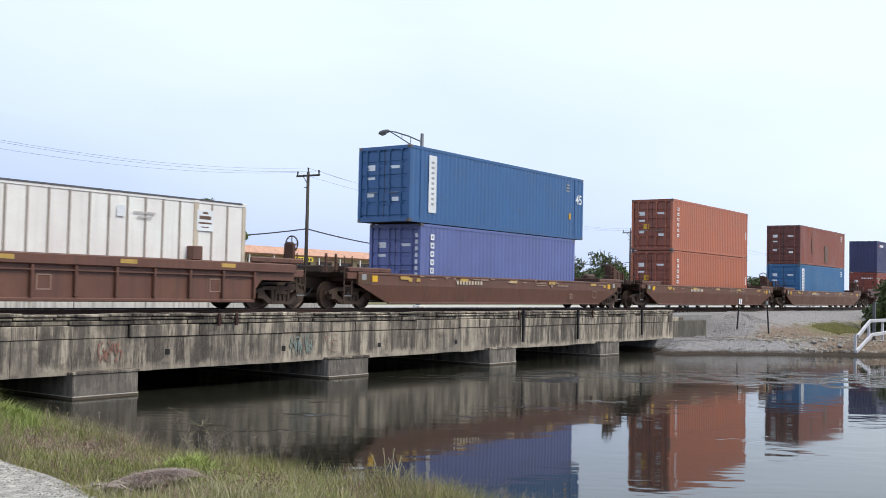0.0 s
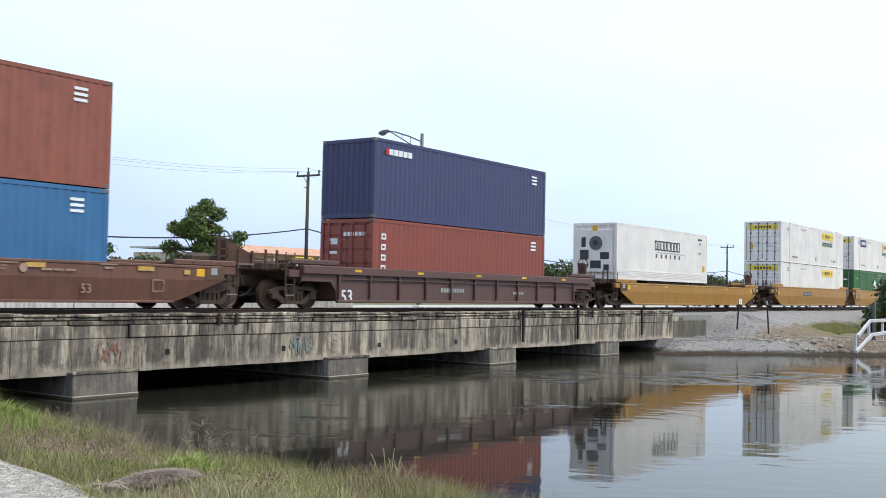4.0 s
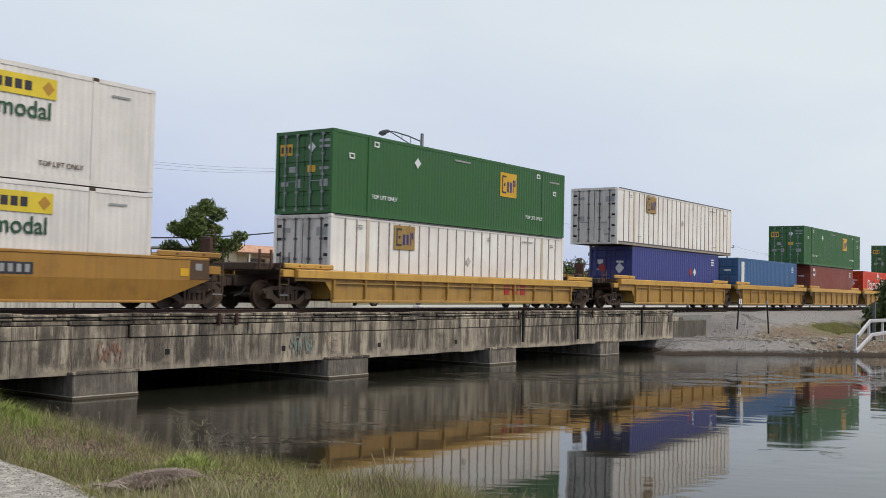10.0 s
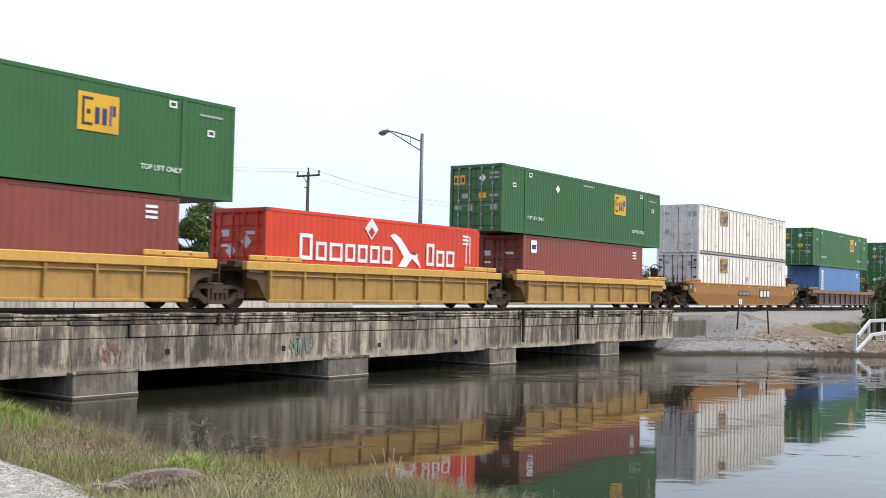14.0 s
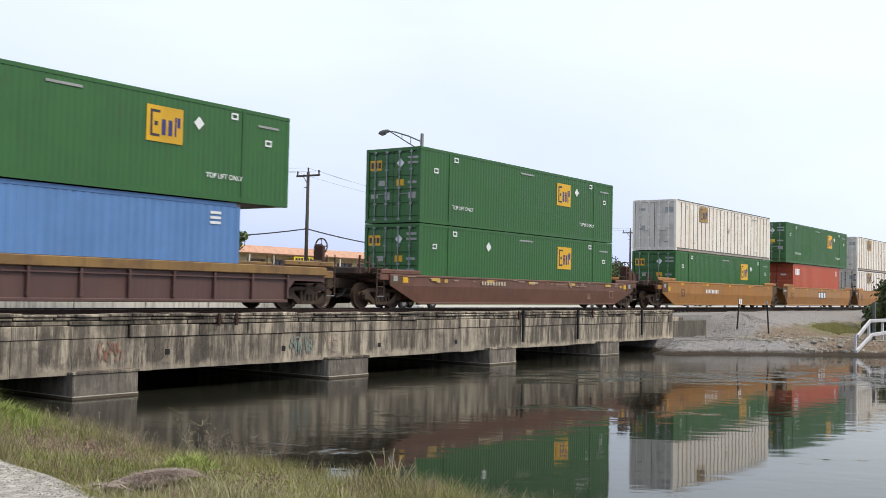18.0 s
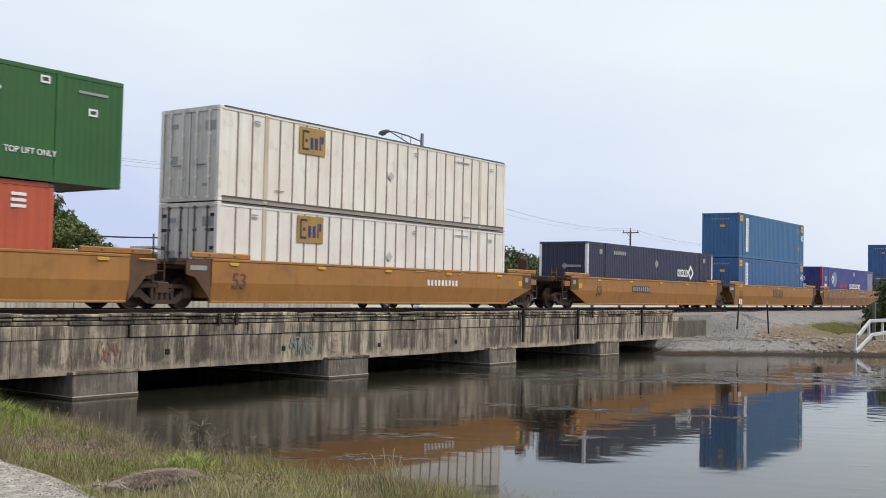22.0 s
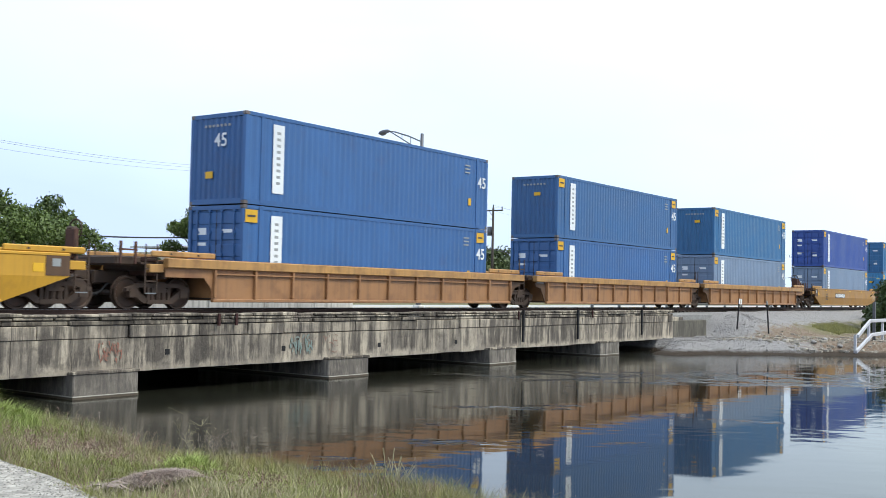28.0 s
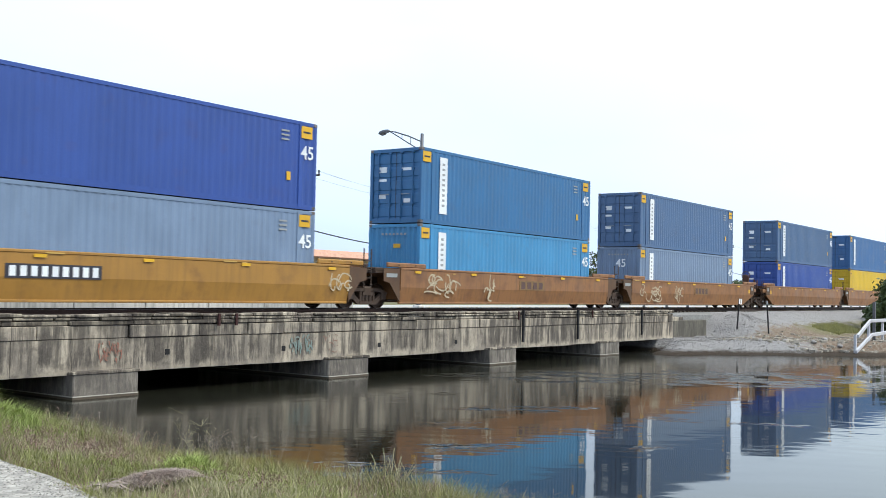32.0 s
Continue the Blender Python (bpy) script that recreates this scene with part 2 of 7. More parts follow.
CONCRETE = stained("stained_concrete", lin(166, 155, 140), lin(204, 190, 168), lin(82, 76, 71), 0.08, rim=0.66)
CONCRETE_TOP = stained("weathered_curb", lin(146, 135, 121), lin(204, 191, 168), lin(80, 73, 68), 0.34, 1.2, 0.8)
WATER_STAIN = mat("brown_waterline", lin(92, 80, 64), 0.7, 0, 0.3, 2, 26, 0.2, 30)
CONCRETE_DARK = mat("dark_concrete", lin(70, 68, 60), 0.6, 0, 0.3, 2, 26, 0.3, 30)
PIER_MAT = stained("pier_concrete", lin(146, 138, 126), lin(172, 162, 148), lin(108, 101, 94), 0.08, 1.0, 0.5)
BLACK_HOLE = mat("drain_dark", lin(32, 30, 30), 0.9)
RUSTY_BAR = mat("rusty_bar", lin(74, 44, 40), 0.8, 0.3, 0.3, 8, 60, 0.2, 60)
BLACK_POST = mat("black_post", lin(40, 38, 38), 0.8, 0.1, 0.3, 8, 60)
ASPHALT = mat("pale_worn_asphalt", lin(198, 196, 190), 0.9, 0, 0.2, 0.6, 40, 0.3, 60)
PALE_CONCRETE = mat("pale_concrete", lin(240, 236, 228), 0.9, 0, 0.12, 1.2, 40, 0.25, 60, lin(176, 172, 164), 0.3, lin(140, 136, 128), 0.55)
GALV = mat("lamp_post_metal", lin(108, 110, 116), 0.5, 0.5, 0.1, 3, 40)
WOOD_POLE = mat("creosoted_pole", lin(82, 74, 68), 0.9, 0, 0.25, 2, 30, 0.3, 30, stretch=(6, 6, 0.6))
WIRE_MAT = mat("black_cable", lin(46, 46, 50), 0.6)
LEAF = mat("tree_leaves", lin(92, 110, 46), 0.6, 0, 0.3, 0.7, 6, rnd=0.35, by_island=True)
LEAF_DARK = mat("dark_leaves", lin(80, 94, 48), 0.6, 0, 0.25, 0.7, 6, rnd=0.35, by_island=True)
BARK = mat("bark", lin(92, 78, 64), 0.9, 0, 0.3, 3, 30, 0.5, 20)


# ---------------------------------------------------------------- mesh helpers
def box(bm, x0, x1, y0, y1, z0, z1):
    v = [bm.verts.new((x, y, z)) for x in (x0, x1) for y in (y0, y1) for z in (z0, z1)]
    for f in ((0, 1, 3, 2), (4, 6, 7, 5), (0, 4, 5, 1), (2, 3, 7, 6), (0, 2, 6, 4), (1, 5, 7, 3)):
        bm.faces.new([v[i] for i in f])
    return v


def bevelled(bm, w, seg=1):
    bmesh.ops.bevel(bm, geom=bm.edges[:], offset=w, segments=seg, affect="EDGES", clamp_overlap=True)


def cyl(bm, p0, p1, r0, r1=None, n=10):
    """A round bar from p0 to p1."""
    r1 = r0 if r1 is None else r1
    p0, p1 = Vector(p0), Vector(p1)
    q = (p1 - p0).to_track_quat("Z", "Y")
    rings = []
    for p, r in ((p0, r0), (p1, r1)):
        rings.append([bm.verts.new(p + q @ Vector((r * math.cos(2 * math.pi * k / n), r * math.sin(2 * math.pi * k / n), 0))) for k in range(n)])
    for k in range(n):
        bm.faces.new((rings[0][k], rings[0][(k + 1) % n], rings[1][(k + 1) % n], rings[1][k]))
    bm.faces.new(rings[0][::-1])
    bm.faces.new(rings[1])


def prism(bm, outline, axis, a, b):
    """An outline (pairs) carried along an axis from a to b; pairs are the two other axes in order."""
    def p(u, v, w):
        return {"x": (w, u, v), "y": (u, w, v), "z": (u, v, w)}[axis]
    lo = [bm.verts.new(p(u, v, a)) for u, v in outline]
    hi = [bm.verts.new(p(u, v, b)) for u, v in outline]
    n = len(outline)
    for k in range(n):
        bm.faces.new((lo[k], lo[(k + 1) % n], hi[(k + 1) % n], hi[k]))
    bm.faces.new(lo[::-1])
    bm.faces.new(hi)


def finish(bm, name, smooth=False):
    bmesh.ops.recalc_face_normals(bm, faces=bm.faces[:])
    me = bpy.data.meshes.new(name)
    bm.to_mesh(me)
    bm.free()
    me.materials.append(None)
    if smooth:
        me.shade_smooth()
    return me


def put(name, me, material, parent=None, m=None, label=""):
    """Links a mesh that others may share, with a material of its own."""
    ob = new(name, me)
    ob.material_slots[0].link = "OBJECT"
    ob.material_slots[0].material = material
    if parent:
        ob.parent = parent
    if m is not None:
        ob.matrix_basis = m
    if label:
        ob["label"] = label
    return ob


def part(name, bm, material, parent=None, label="", m=None, smooth=False):
    return put(name, finish(bm, name, smooth), material, parent, m, label)


def boxpart(name, x0, x1, y0, y1, z0, z1, material, parent=None, label="", bev=0.0):
    bm = bmesh.new()
    box(bm, x0, x1, y0, y1, z0, z1)
    if bev:
        bevelled(bm, bev)
    return part(name, bm, material, parent, label)


CACHE = {}


def shared(key, build):
    """The mesh under this key, built once."""
    if key not in CACHE:
        bm = bmesh.new()
        smooth = build(bm)
        CACHE[key] = finish(bm, key[0] if isinstance(key, tuple) else key, bool(smooth))
    return CACHE[key]


def sbox(name, sx, sy, sz, material, parent, m, label="", bev=0.0):
    """A box of that size about its own centre, on a mesh shared with its like."""
    key = (name, round(sx, 3), round(sy, 3), round(sz, 3), bev)

    def build(bm):
        box(bm, -sx / 2, sx / 2, -sy / 2, sy / 2, -sz / 2, sz / 2)
        if bev:
            bevelled(bm, bev)
    return put(name, shared(key, build), material, parent, m, label)


def empty(name, m):
    ob = new(name)
    ob.empty_display_size = 0.3
    ob.matrix_basis = m
    return ob


def raw(name, verts, faces, material, smooth=False):
    me = bpy.data.meshes.new(name)
    me.from_pydata(verts, [], faces)
    me.materials.append(None)
    if smooth:
        me.shade_smooth()
    me.update()
    return put(name, me, material)


def lettering(text, size, material, parent, m, label="", spacing=1.0):
    """Words in the built-in font, as a thin mesh centred on the pose m, readable along its x axis."""
    key = ("lettering", text, size, spacing)
    if key not in CACHE:
        cu = bpy.data.curves.new("lettering", "FONT")
        cu.body, cu.size, cu.extrude, cu.align_x, cu.align_y = text, size, 0.002, "CENTER", "CENTER"
        cu.space_character = spacing
        cu.offset = size * 0.012
        holder = new("lettering", cu)
        bpy.context.view_layer.update()
        CACHE[key] = bpy.data.meshes.new_from_object(holder)
        CACHE[key].materials.clear()
        CACHE[key].materials.append(None)
        bpy.data.objects.remove(holder)
        bpy.data.curves.remove(cu)
    return put("lettering", CACHE[key], material, parent, m, label)


# ---------------------------------------------------------------- plan (metres; x along the track, y away from the eye)
RAIL_Z = 2.12
TRACK_Y = 25.05
FACE_Y = 22.25          # the near face of the bridge
PIER_Y = 22.0
BRIDGE_END = 52.1


def smooth01(t):
    t = np.clip(t, 0, 1)
    return t * t * (3 - 2 * t)


def shore_near(y):
    return 11.0 + 0.25 * np.sin(y * 0.9) + 0.15 * np.sin(y * 2.3 + 1) + 0.22 * np.clip(y - 14, 0, 4)


def shore_far(y):
    return 48.2 + 1.25 * np.clip(20.4 - y, 0, 5) + 0.7 * np.clip(15.4 - y, 0, 40) + 0.3 * np.sin(y * 1.1) + 0.2 * np.sin(y * 2.7)


def ground_height(x, y):
    x, y = np.asarray(x, float), np.asarray(y, float)
    rough = 0.05 * np.sin(x * 1.7 + y * 0.6) * np.sin(y * 1.3 - x * 0.5) + 0.03 * np.sin(x * 4.1) * np.sin(y * 3.7)
    near = 0.85 * smooth01((shore_near(y) - x) / 4.2) - 0.9 * smooth01((x - shore_near(y)) / 3.0) + 0.02
    near = near + 0.45 * smooth01((y - 13.5) / 5) * smooth01((12.2 - x) / 2.5)
    d = x - shore_far(y)
    bank = 0.50 * smooth01(d / 2.2) + 0.10 - 0.9 * smooth01(-d / 3.0)
    slope = 1.28 * smooth01((y - 17.0) / 6.0) * smooth01((x - 56.6) / 3.4)
    far = bank + slope
    h = np.where(x < 31, near, far) + rough * np.where((d > 0) | (x < shore_near(y)), 1, 0)
    # level ground behind the track, clear of the canal
    back = smooth01((y - 27.9) / 0.8) * smooth01((x - 35.5) / 1.5)
    h = h * (1 - back) + 1.75 * back
    bed = (y > 21.5) & (y < 46) & (x > 13) & (x < np.where(y > 27.9, 35.5, 50))
    h = np.where(bed, np.minimum(h, -0.9), h)
    hills = smooth01((y - 60) / 40)
    h = np.where(y > 46, h * (1 - hills) + 1.8 * hills, h)
    h = np.where((y > 46) & (x <= 47), 1.7, h)
    return h


# ---------------------------------------------------------------- ground and water
def axis_steps(spans):
    out = []
    for a, b, n in spans:
        out += list(np.linspace(a, b, n, endpoint=False))
    return np.array(out + [spans[-1][1]])


def ground_material():
    """Grassy soil, sand on the far shore and gravel by the track, told apart by where they lie."""
    m = bpy.data.materials.new("bank_ground")
    m.use_nodes = True
    n, l = m.node_tree.nodes, m.node_tree.links
    b = n["Principled BSDF"]
    b.inputs["Roughness"].default_value = 0.95
    b.inputs["Specular IOR Level"].default_value = 0.2
    tc = n.new("ShaderNodeTexCoord")
    sep = n.new("ShaderNodeSeparateXYZ")
    l.new(tc.outputs["Object"], sep.inputs["Vector"])

    def noise_of(scale, detail=5.0):
        t = n.new("ShaderNodeTexNoise")
        t.inputs["Scale"].default_value, t.inputs["Detail"].default_value = scale, detail
        l.new(tc.outputs["Object"], t.inputs["Vector"])
        return t.outputs["Fac"]

    def ranged(v, lo, hi, a=0.0, c=1.0):
        r = n.new("ShaderNodeMapRange")
        r.inputs["From Min"].default_value, r.inputs["From Max"].default_value = lo, hi
        r.inputs["To Min"].default_value, r.inputs["To Max"].default_value = a, c
        l.new(v, r.inputs["Value"])
        return r.outputs["Result"]

    def calc(op, u, v):
        q = n.new("ShaderNodeMath")
        q.operation, q.use_clamp = op, op != "ADD"
        for k, w in enumerate((u, v)):
            if isinstance(w, float):
                q.inputs[k].default_value = w
            else:
                l.new(w, q.inputs[k])
        return q.outputs["Value"]

    def mixed(fac, u, v):
        x = n.new("ShaderNodeMix")
        x.data_type = "RGBA"
        l.new(fac, x.inputs["Factor"])
        for key, w in (("A", u), ("B", v)):
            if isinstance(w, tuple):
                x.inputs[key].default_value = (*w, 1)
            else:
                l.new(w, x.inputs[key])
        return x.outputs["Result"]
    big, mid, fine = noise_of(0.6), noise_of(3.0), noise_of(16.0)
    grass = mixed(ranged(mid, 0.35, 0.65), lin(116, 116, 78), lin(140, 130, 100))
    grass = mixed(ranged(fine, 0.4, 0.7, 0.0, 0.5), grass, lin(92, 84, 66))
    sand = mixed(ranged(mid, 0.35, 0.65), lin(118, 100, 84), lin(172, 158, 140))
    sand = mixed(ranged(mid, 0.5, 0.58, 0.0, 0.8), sand, lin(104, 80, 62))
    sand = mixed(ranged(fine, 0.5, 0.7, 0.0, 0.5), sand, lin(96, 86, 72))
    gravel = mixed(ranged(fine, 0.38, 0.6), lin(124, 120, 118), lin(172, 168, 164))
    # damp rim along the water
    wob = calc("ADD", sep.outputs["Y"], ranged(mid, 0.0, 1.0, -1.6, 1.6))
    wobx = calc("ADD", sep.outputs["X"], ranged(mid, 0.0, 1.0, -1.5, 1.5))
    far_side = ranged(sep.outputs["X"], 40.0, 41.0)
    stony = calc("MAXIMUM", ranged(wob, 19.4, 20.2), ranged(wobx, 55.5, 54.0))
    before = ranged(sep.outputs["Y"], 29.0, 27.5)
    green_again = calc("MULTIPLY", calc("MULTIPLY", ranged(wobx, 64.0, 66.0), ranged(wob, 17.0, 18.0)), ranged(wob, 20.2, 19.4))
    shore = mixed(stony, sand, gravel)
    shore = mixed(green_again, shore, grass)
    col = mixed(calc("MULTIPLY", far_side, before), grass, shore)
    damp = ranged(calc("ADD", sep.outputs["Z"], ranged(mid, 0.0, 1.0, -0.12, 0.12)), 0.24, 0.12)
    col = mixed(damp, col, lin(66, 56, 46))
    l.new(col, b.inputs["Base Color"])
    bp = n.new("ShaderNodeBump")
    bp.inputs["Strength"].default_value, bp.inputs["Distance"].default_value = 0.9, 0.08
    l.new(noise_of(9.0, 8.0), bp.inputs["Height"])
    l.new(bp.outputs["Normal"], b.inputs["Normal"])
    return m


gx = axis_steps([(-3000, -60, 12), (-60, 0, 20), (0, 16, 70), (16, 44, 24), (44, 76, 120), (76, 160, 50), (160, 600, 30), (600, 3000, 10)])
gy = axis_steps([(-3000, -40, 10), (-40, 0, 20), (0, 28, 130), (28, 50, 40), (50, 130, 40), (130, 600, 20), (600, 3000, 10)])
GX, GY = np.meshgrid(gx, gy, indexing="ij")
GZ = ground_height(GX, GY)
verts = np.stack([GX, GY, GZ], -1).reshape(-1, 3).tolist()
ny = len(gy)
faces = [(i * ny + j, (i + 1) * ny + j, (i + 1) * ny + j + 1, i * ny + j + 1) for i in range(len(gx) - 1) for j in range(ny - 1)]
ground = raw("ground", verts, faces, ground_material(), True)
tagged(ground, "grassy sandy banks on both sides of a canal", "ground", kind="structure")


def water_material():
    m = bpy.data.materials.new("canal_water")
    m.use_nodes = True
    n, l = m.node_tree.nodes, m.node_tree.links
    b = n["Principled BSDF"]
    b.inputs["Base Color"].default_value = (0.017, 0.017, 0.012, 1)
    b.inputs["Roughness"].default_value = 0.03
    b.inputs["IOR"].default_value = 1.33
    tc = n.new("ShaderNodeTexCoord")

    # u runs away from the bank, v along the crests
    turn = n.new("ShaderNodeMapping")
    turn.inputs["Rotation"].default_value = (0, 0, radians(-33))
    l.new(tc.outputs["Object"], turn.inputs["Vector"])

    def waves(scale, su, sv, detail, shift=0.0):
        mp = n.new("ShaderNodeMapping")
        mp.inputs["Scale"].default_value = (su, sv, 1)
        mp.inputs["Location"].default_value = (shift, shift * 0.7, 0)
        t = n.new("ShaderNodeTexNoise")
        t.inputs["Scale"].default_value, t.inputs["Detail"].default_value = scale, detail
        l.new(turn.outputs["Vector"], mp.inputs["Vector"])
        l.new(mp.outputs["Vector"], t.inputs["Vector"])
        return t.outputs["Fac"]

    def ranged(v, lo, hi, a=0.0, c=1.0):
        r = n.new("ShaderNodeMapRange")
        r.inputs["From Min"].default_value, r.inputs["From Max"].default_value = lo, hi
        r.inputs["To Min"].default_value, r.inputs["To Max"].default_value = a, c
        l.new(v, r.inputs["Value"])
        return r.outputs["Result"]

    def calc(op, u, v):
        q = n.new("ShaderNodeMath")
        q.operation = op
        for k, w in enumerate((u, v)):
            if isinstance(w, float):
                q.inputs[k].default_value = w
            else:
                l.new(w, q.inputs[k])
        return q.outputs["Value"]

    def bumped(height, distance, below=None):
        bp = n.new("ShaderNodeBump")
        bp.inputs["Strength"].default_value, bp.inputs["Distance"].default_value = 1.0, distance
        l.new(height, bp.inputs["Height"])
        if below is not None:
            l.new(below, bp.inputs["Normal"])
        return bp.outputs["Normal"]

    geo = n.new("ShaderNodeNewGeometry")

    def gust(x, y, angle, half_long, half_wide):
        """1 at the middle of a wind patch that stays in its place, 0 outside it."""
        mp = n.new("ShaderNodeMapping")
        mp.vector_type = "TEXTURE"
        mp.inputs["Location"].default_value = (x, y, 0)
        mp.inputs["Rotation"].default_value = (0, 0, radians(angle))
        mp.inputs["Scale"].default_value = (half_long, half_wide, 1)
        l.new(geo.outputs["Position"], mp.inputs["Vector"])
        ln = n.new("ShaderNodeVectorMath")
        ln.operation = "LENGTH"
        l.new(mp.outputs["Vector"], ln.inputs[0])
        return ranged(ln.outputs["Value"], 1.25, 0.25)

    # long slow swell; wind ripples that come and go; short chop where the gusts touch down
    calm = ranged(waves(0.22, 1.0, 0.5, 3), 0.42, 0.62, 0.05, 1.4)
    ripple = calc("MULTIPLY", calc("SUBTRACT", waves(2.3, 1.0, 0.55, 1), 0.5), calm)
    chop = calc("SUBTRACT", waves(2.6, 1.0, 0.7, 3, 5.0), 0.5)
    broken = calc("MULTIPLY", waves(0.45, 1.0, 0.45, 4, 11.0), 2.0)
    main = calc("ADD", gust(35.5, 13.6, -46, 11.0, 3.2), broken)
    side = calc("ADD", calc("MULTIPLY", gust(22.2, 13.7, -43, 2.4, 1.0), 0.55), broken)
    rough = calc("MAXIMUM", ranged(main, 1.25, 1.7), ranged(side, 1.25, 1.65, 0.0, 0.6))
    # the gusts touch the water in short flecks
    rough = calc("MULTIPLY", rough, ranged(waves(1.15, 1.0, 0.55, 3, 21.0), 0.48, 0.58))
    # gusts break the mirror up
    away = n.new("ShaderNodeSeparateXYZ")
    l.new(geo.outputs["Position"], away.inputs["Vector"])
    sheen = calc("MAXIMUM", ranged(rough, 0.0, 1.0, 0.04, 0.07), ranged(calc("ADD", away.outputs["Y"], calc("MULTIPLY", broken, 2.0)), 13.5, 18.5, 0.04, 0.12))
    l.new(sheen, b.inputs["Roughness"])
    normal = bumped(waves(0.55, 1.0, 0.5, 2), 0.007)
    normal = bumped(ripple, 0.0036, normal)
    normal = bumped(calc("MULTIPLY", chop, rough), 0.26, normal)
    normal = bumped(waves(9.0, 1.0, 0.5, 2), 0.0002, normal)
    l.new(normal, b.inputs["Normal"])
    return m


bm = bmesh.new()
box(bm, -6, 140, -220, 56, -0.6, 0.0)
water = part("water", bm, water_material())
tagged(water, "dark canal water with mirrored train and wind ripples", "water", kind="structure")

# ---------------------------------------------------------------- the bridge
bridge = empty("bridge", pose(0, 0, 0))
tagged(bridge, "low weathered concrete railway bridge with stained girders on wide piers", "bridge", kind="structure")
WING_MAT = stained("wing_concrete", lin(112, 106, 96), lin(124, 118, 106), lin(96, 92, 84), 0.05, 1.0, 0.6)
SALT = mat("salt_crust", lin(206, 199, 184), 0.95, 0, 0.3, 6, 40)
SPAN = 9.23
PIER_X = [16.62 + SPAN * k for k in range(-2, 4)]
rb = random.Random(3)
spans = [PIER_X[0] - 4] + PIER_X + [BRIDGE_END]
for a, b in zip(spans[:-1], spans[1:]):
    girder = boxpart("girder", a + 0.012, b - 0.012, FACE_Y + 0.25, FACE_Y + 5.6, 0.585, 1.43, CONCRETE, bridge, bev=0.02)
    x = a
    while x < b - 0.1:
        w = rb.uniform(0.9, 2.1)
        w = b - x if b - x - w < 0.8 else w
        d = rb.uniform(-0.005, 0.005)
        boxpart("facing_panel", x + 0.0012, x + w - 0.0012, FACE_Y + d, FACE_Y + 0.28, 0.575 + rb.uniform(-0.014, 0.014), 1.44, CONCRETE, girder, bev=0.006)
        x += w
# upper band of slabs, and the stepped curb courses above it
for z0, z1, dy, lo, hi, material in ((1.445, 1.776, -0.018, 1.2, 3.4, CONCRETE), (1.779, 1.897, -0.008, 0.5, 2.2, CONCRETE_TOP),
                                     (1.90, 1.977, -0.028, 0.45, 1.5, CONCRETE_TOP), (1.98, 2.085, -0.02, 0.4, 1.3, CONCRETE_TOP)):
    x = spans[0]
    while x < BRIDGE_END - 0.2:
        w = min(rb.uniform(lo, hi), BRIDGE_END - x)
        if BRIDGE_END - x - w < 0.5:
            w = BRIDGE_END - x
        loose = 1.0 if z0 > 1.7 else 0.4
        y = FACE_Y + dy + rb.uniform(-0.05, 0.04) * loose
        cut = 0.012 if rb.random() < 0.75 else 0.035
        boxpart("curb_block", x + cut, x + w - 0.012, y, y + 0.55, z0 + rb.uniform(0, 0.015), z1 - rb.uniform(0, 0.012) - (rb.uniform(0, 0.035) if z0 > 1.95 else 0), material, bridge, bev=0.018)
        x += w
boxpart("deck", spans[0], BRIDGE_END, FACE_Y + 0.62, FACE_Y + 5.6, 1.445, 1.70, CONCRETE_DARK, bridge)
boxpart("far_curb", spans[0], BRIDGE_END, FACE_Y + 5.25, FACE_Y + 5.6, 1.71, 2.02, CONCRETE_TOP, bridge, bev=0.02)
for x in PIER_X:
    pier = boxpart("pier", x - 0.97, x + 0.97, PIER_Y, PIER_Y + 6.0, -1.5, 0.66, PIER_MAT, bridge, bev=0.03)
    boxpart("pier_cap_lip", x - 1.0, x + 1.0, PIER_Y - 0.025, PIER_Y + 0.2, 0.60, 0.675, CONCRETE_TOP, pier, bev=0.012)
    boxpart("waterline_stain", x - 0.976, x + 0.976, PIER_Y - 0.006, PIER_Y + 6.006, -1.4, 0.059, WATER_STAIN, pier)
    boxpart("salt_line", x - 0.975, x + 0.975, PIER_Y - 0.005, PIER_Y + 6.005, 0.060, 0.085, SALT, pier)
# drain outlets between the piers
for x, z in ((18.7, 1.05), (23.1, 1.0), (27.66, 0.97), (32.17, 0.95)):
    boxpart("drain_outlet", x - 0.075, x + 0.075, FACE_Y - 0.008, FACE_Y + 0.02, z - 0.075, z + 0.075, BLACK_HOLE, bridge, "small dark drain outlet")
# rusty stubs and thin black posts bolted to the face
for x, z0, z1, lean in ((20.4, 1.72, 2.06, 0.05), (21.06, 1.72, 2.06, 0.05), (36.42, 1.72, 2.06, 0.0), (42.82, 1.75, 2.08, 0.0)):
    bm = bmesh.new()
    box(bm, x - 0.04, x + 0.04, FACE_Y - 0.13, FACE_Y - 0.08, z0, z1)
    part("rusty_stub", bm, RUSTY_BAR, bridge, "short rusty steel stub")
for x, z0, z1 in ((36.78, 0.82, 2.12), (41.44, 0.82, 2.12), (48.04, 0.88, 2.10)):
    boxpart("bolted_post", x - 0.045, x + 0.045, FACE_Y - 0.15, FACE_Y - 0.07, z0, z1, BLACK_POST, bridge, "thin black steel post")
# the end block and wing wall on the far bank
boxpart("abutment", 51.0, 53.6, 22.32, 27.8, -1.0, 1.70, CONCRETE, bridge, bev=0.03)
boxpart("wing_wall", BRIDGE_END + 0.02, 56.9, 22.3, 22.75, -0.6, 1.52, WING_MAT, bridge, bev=0.03)

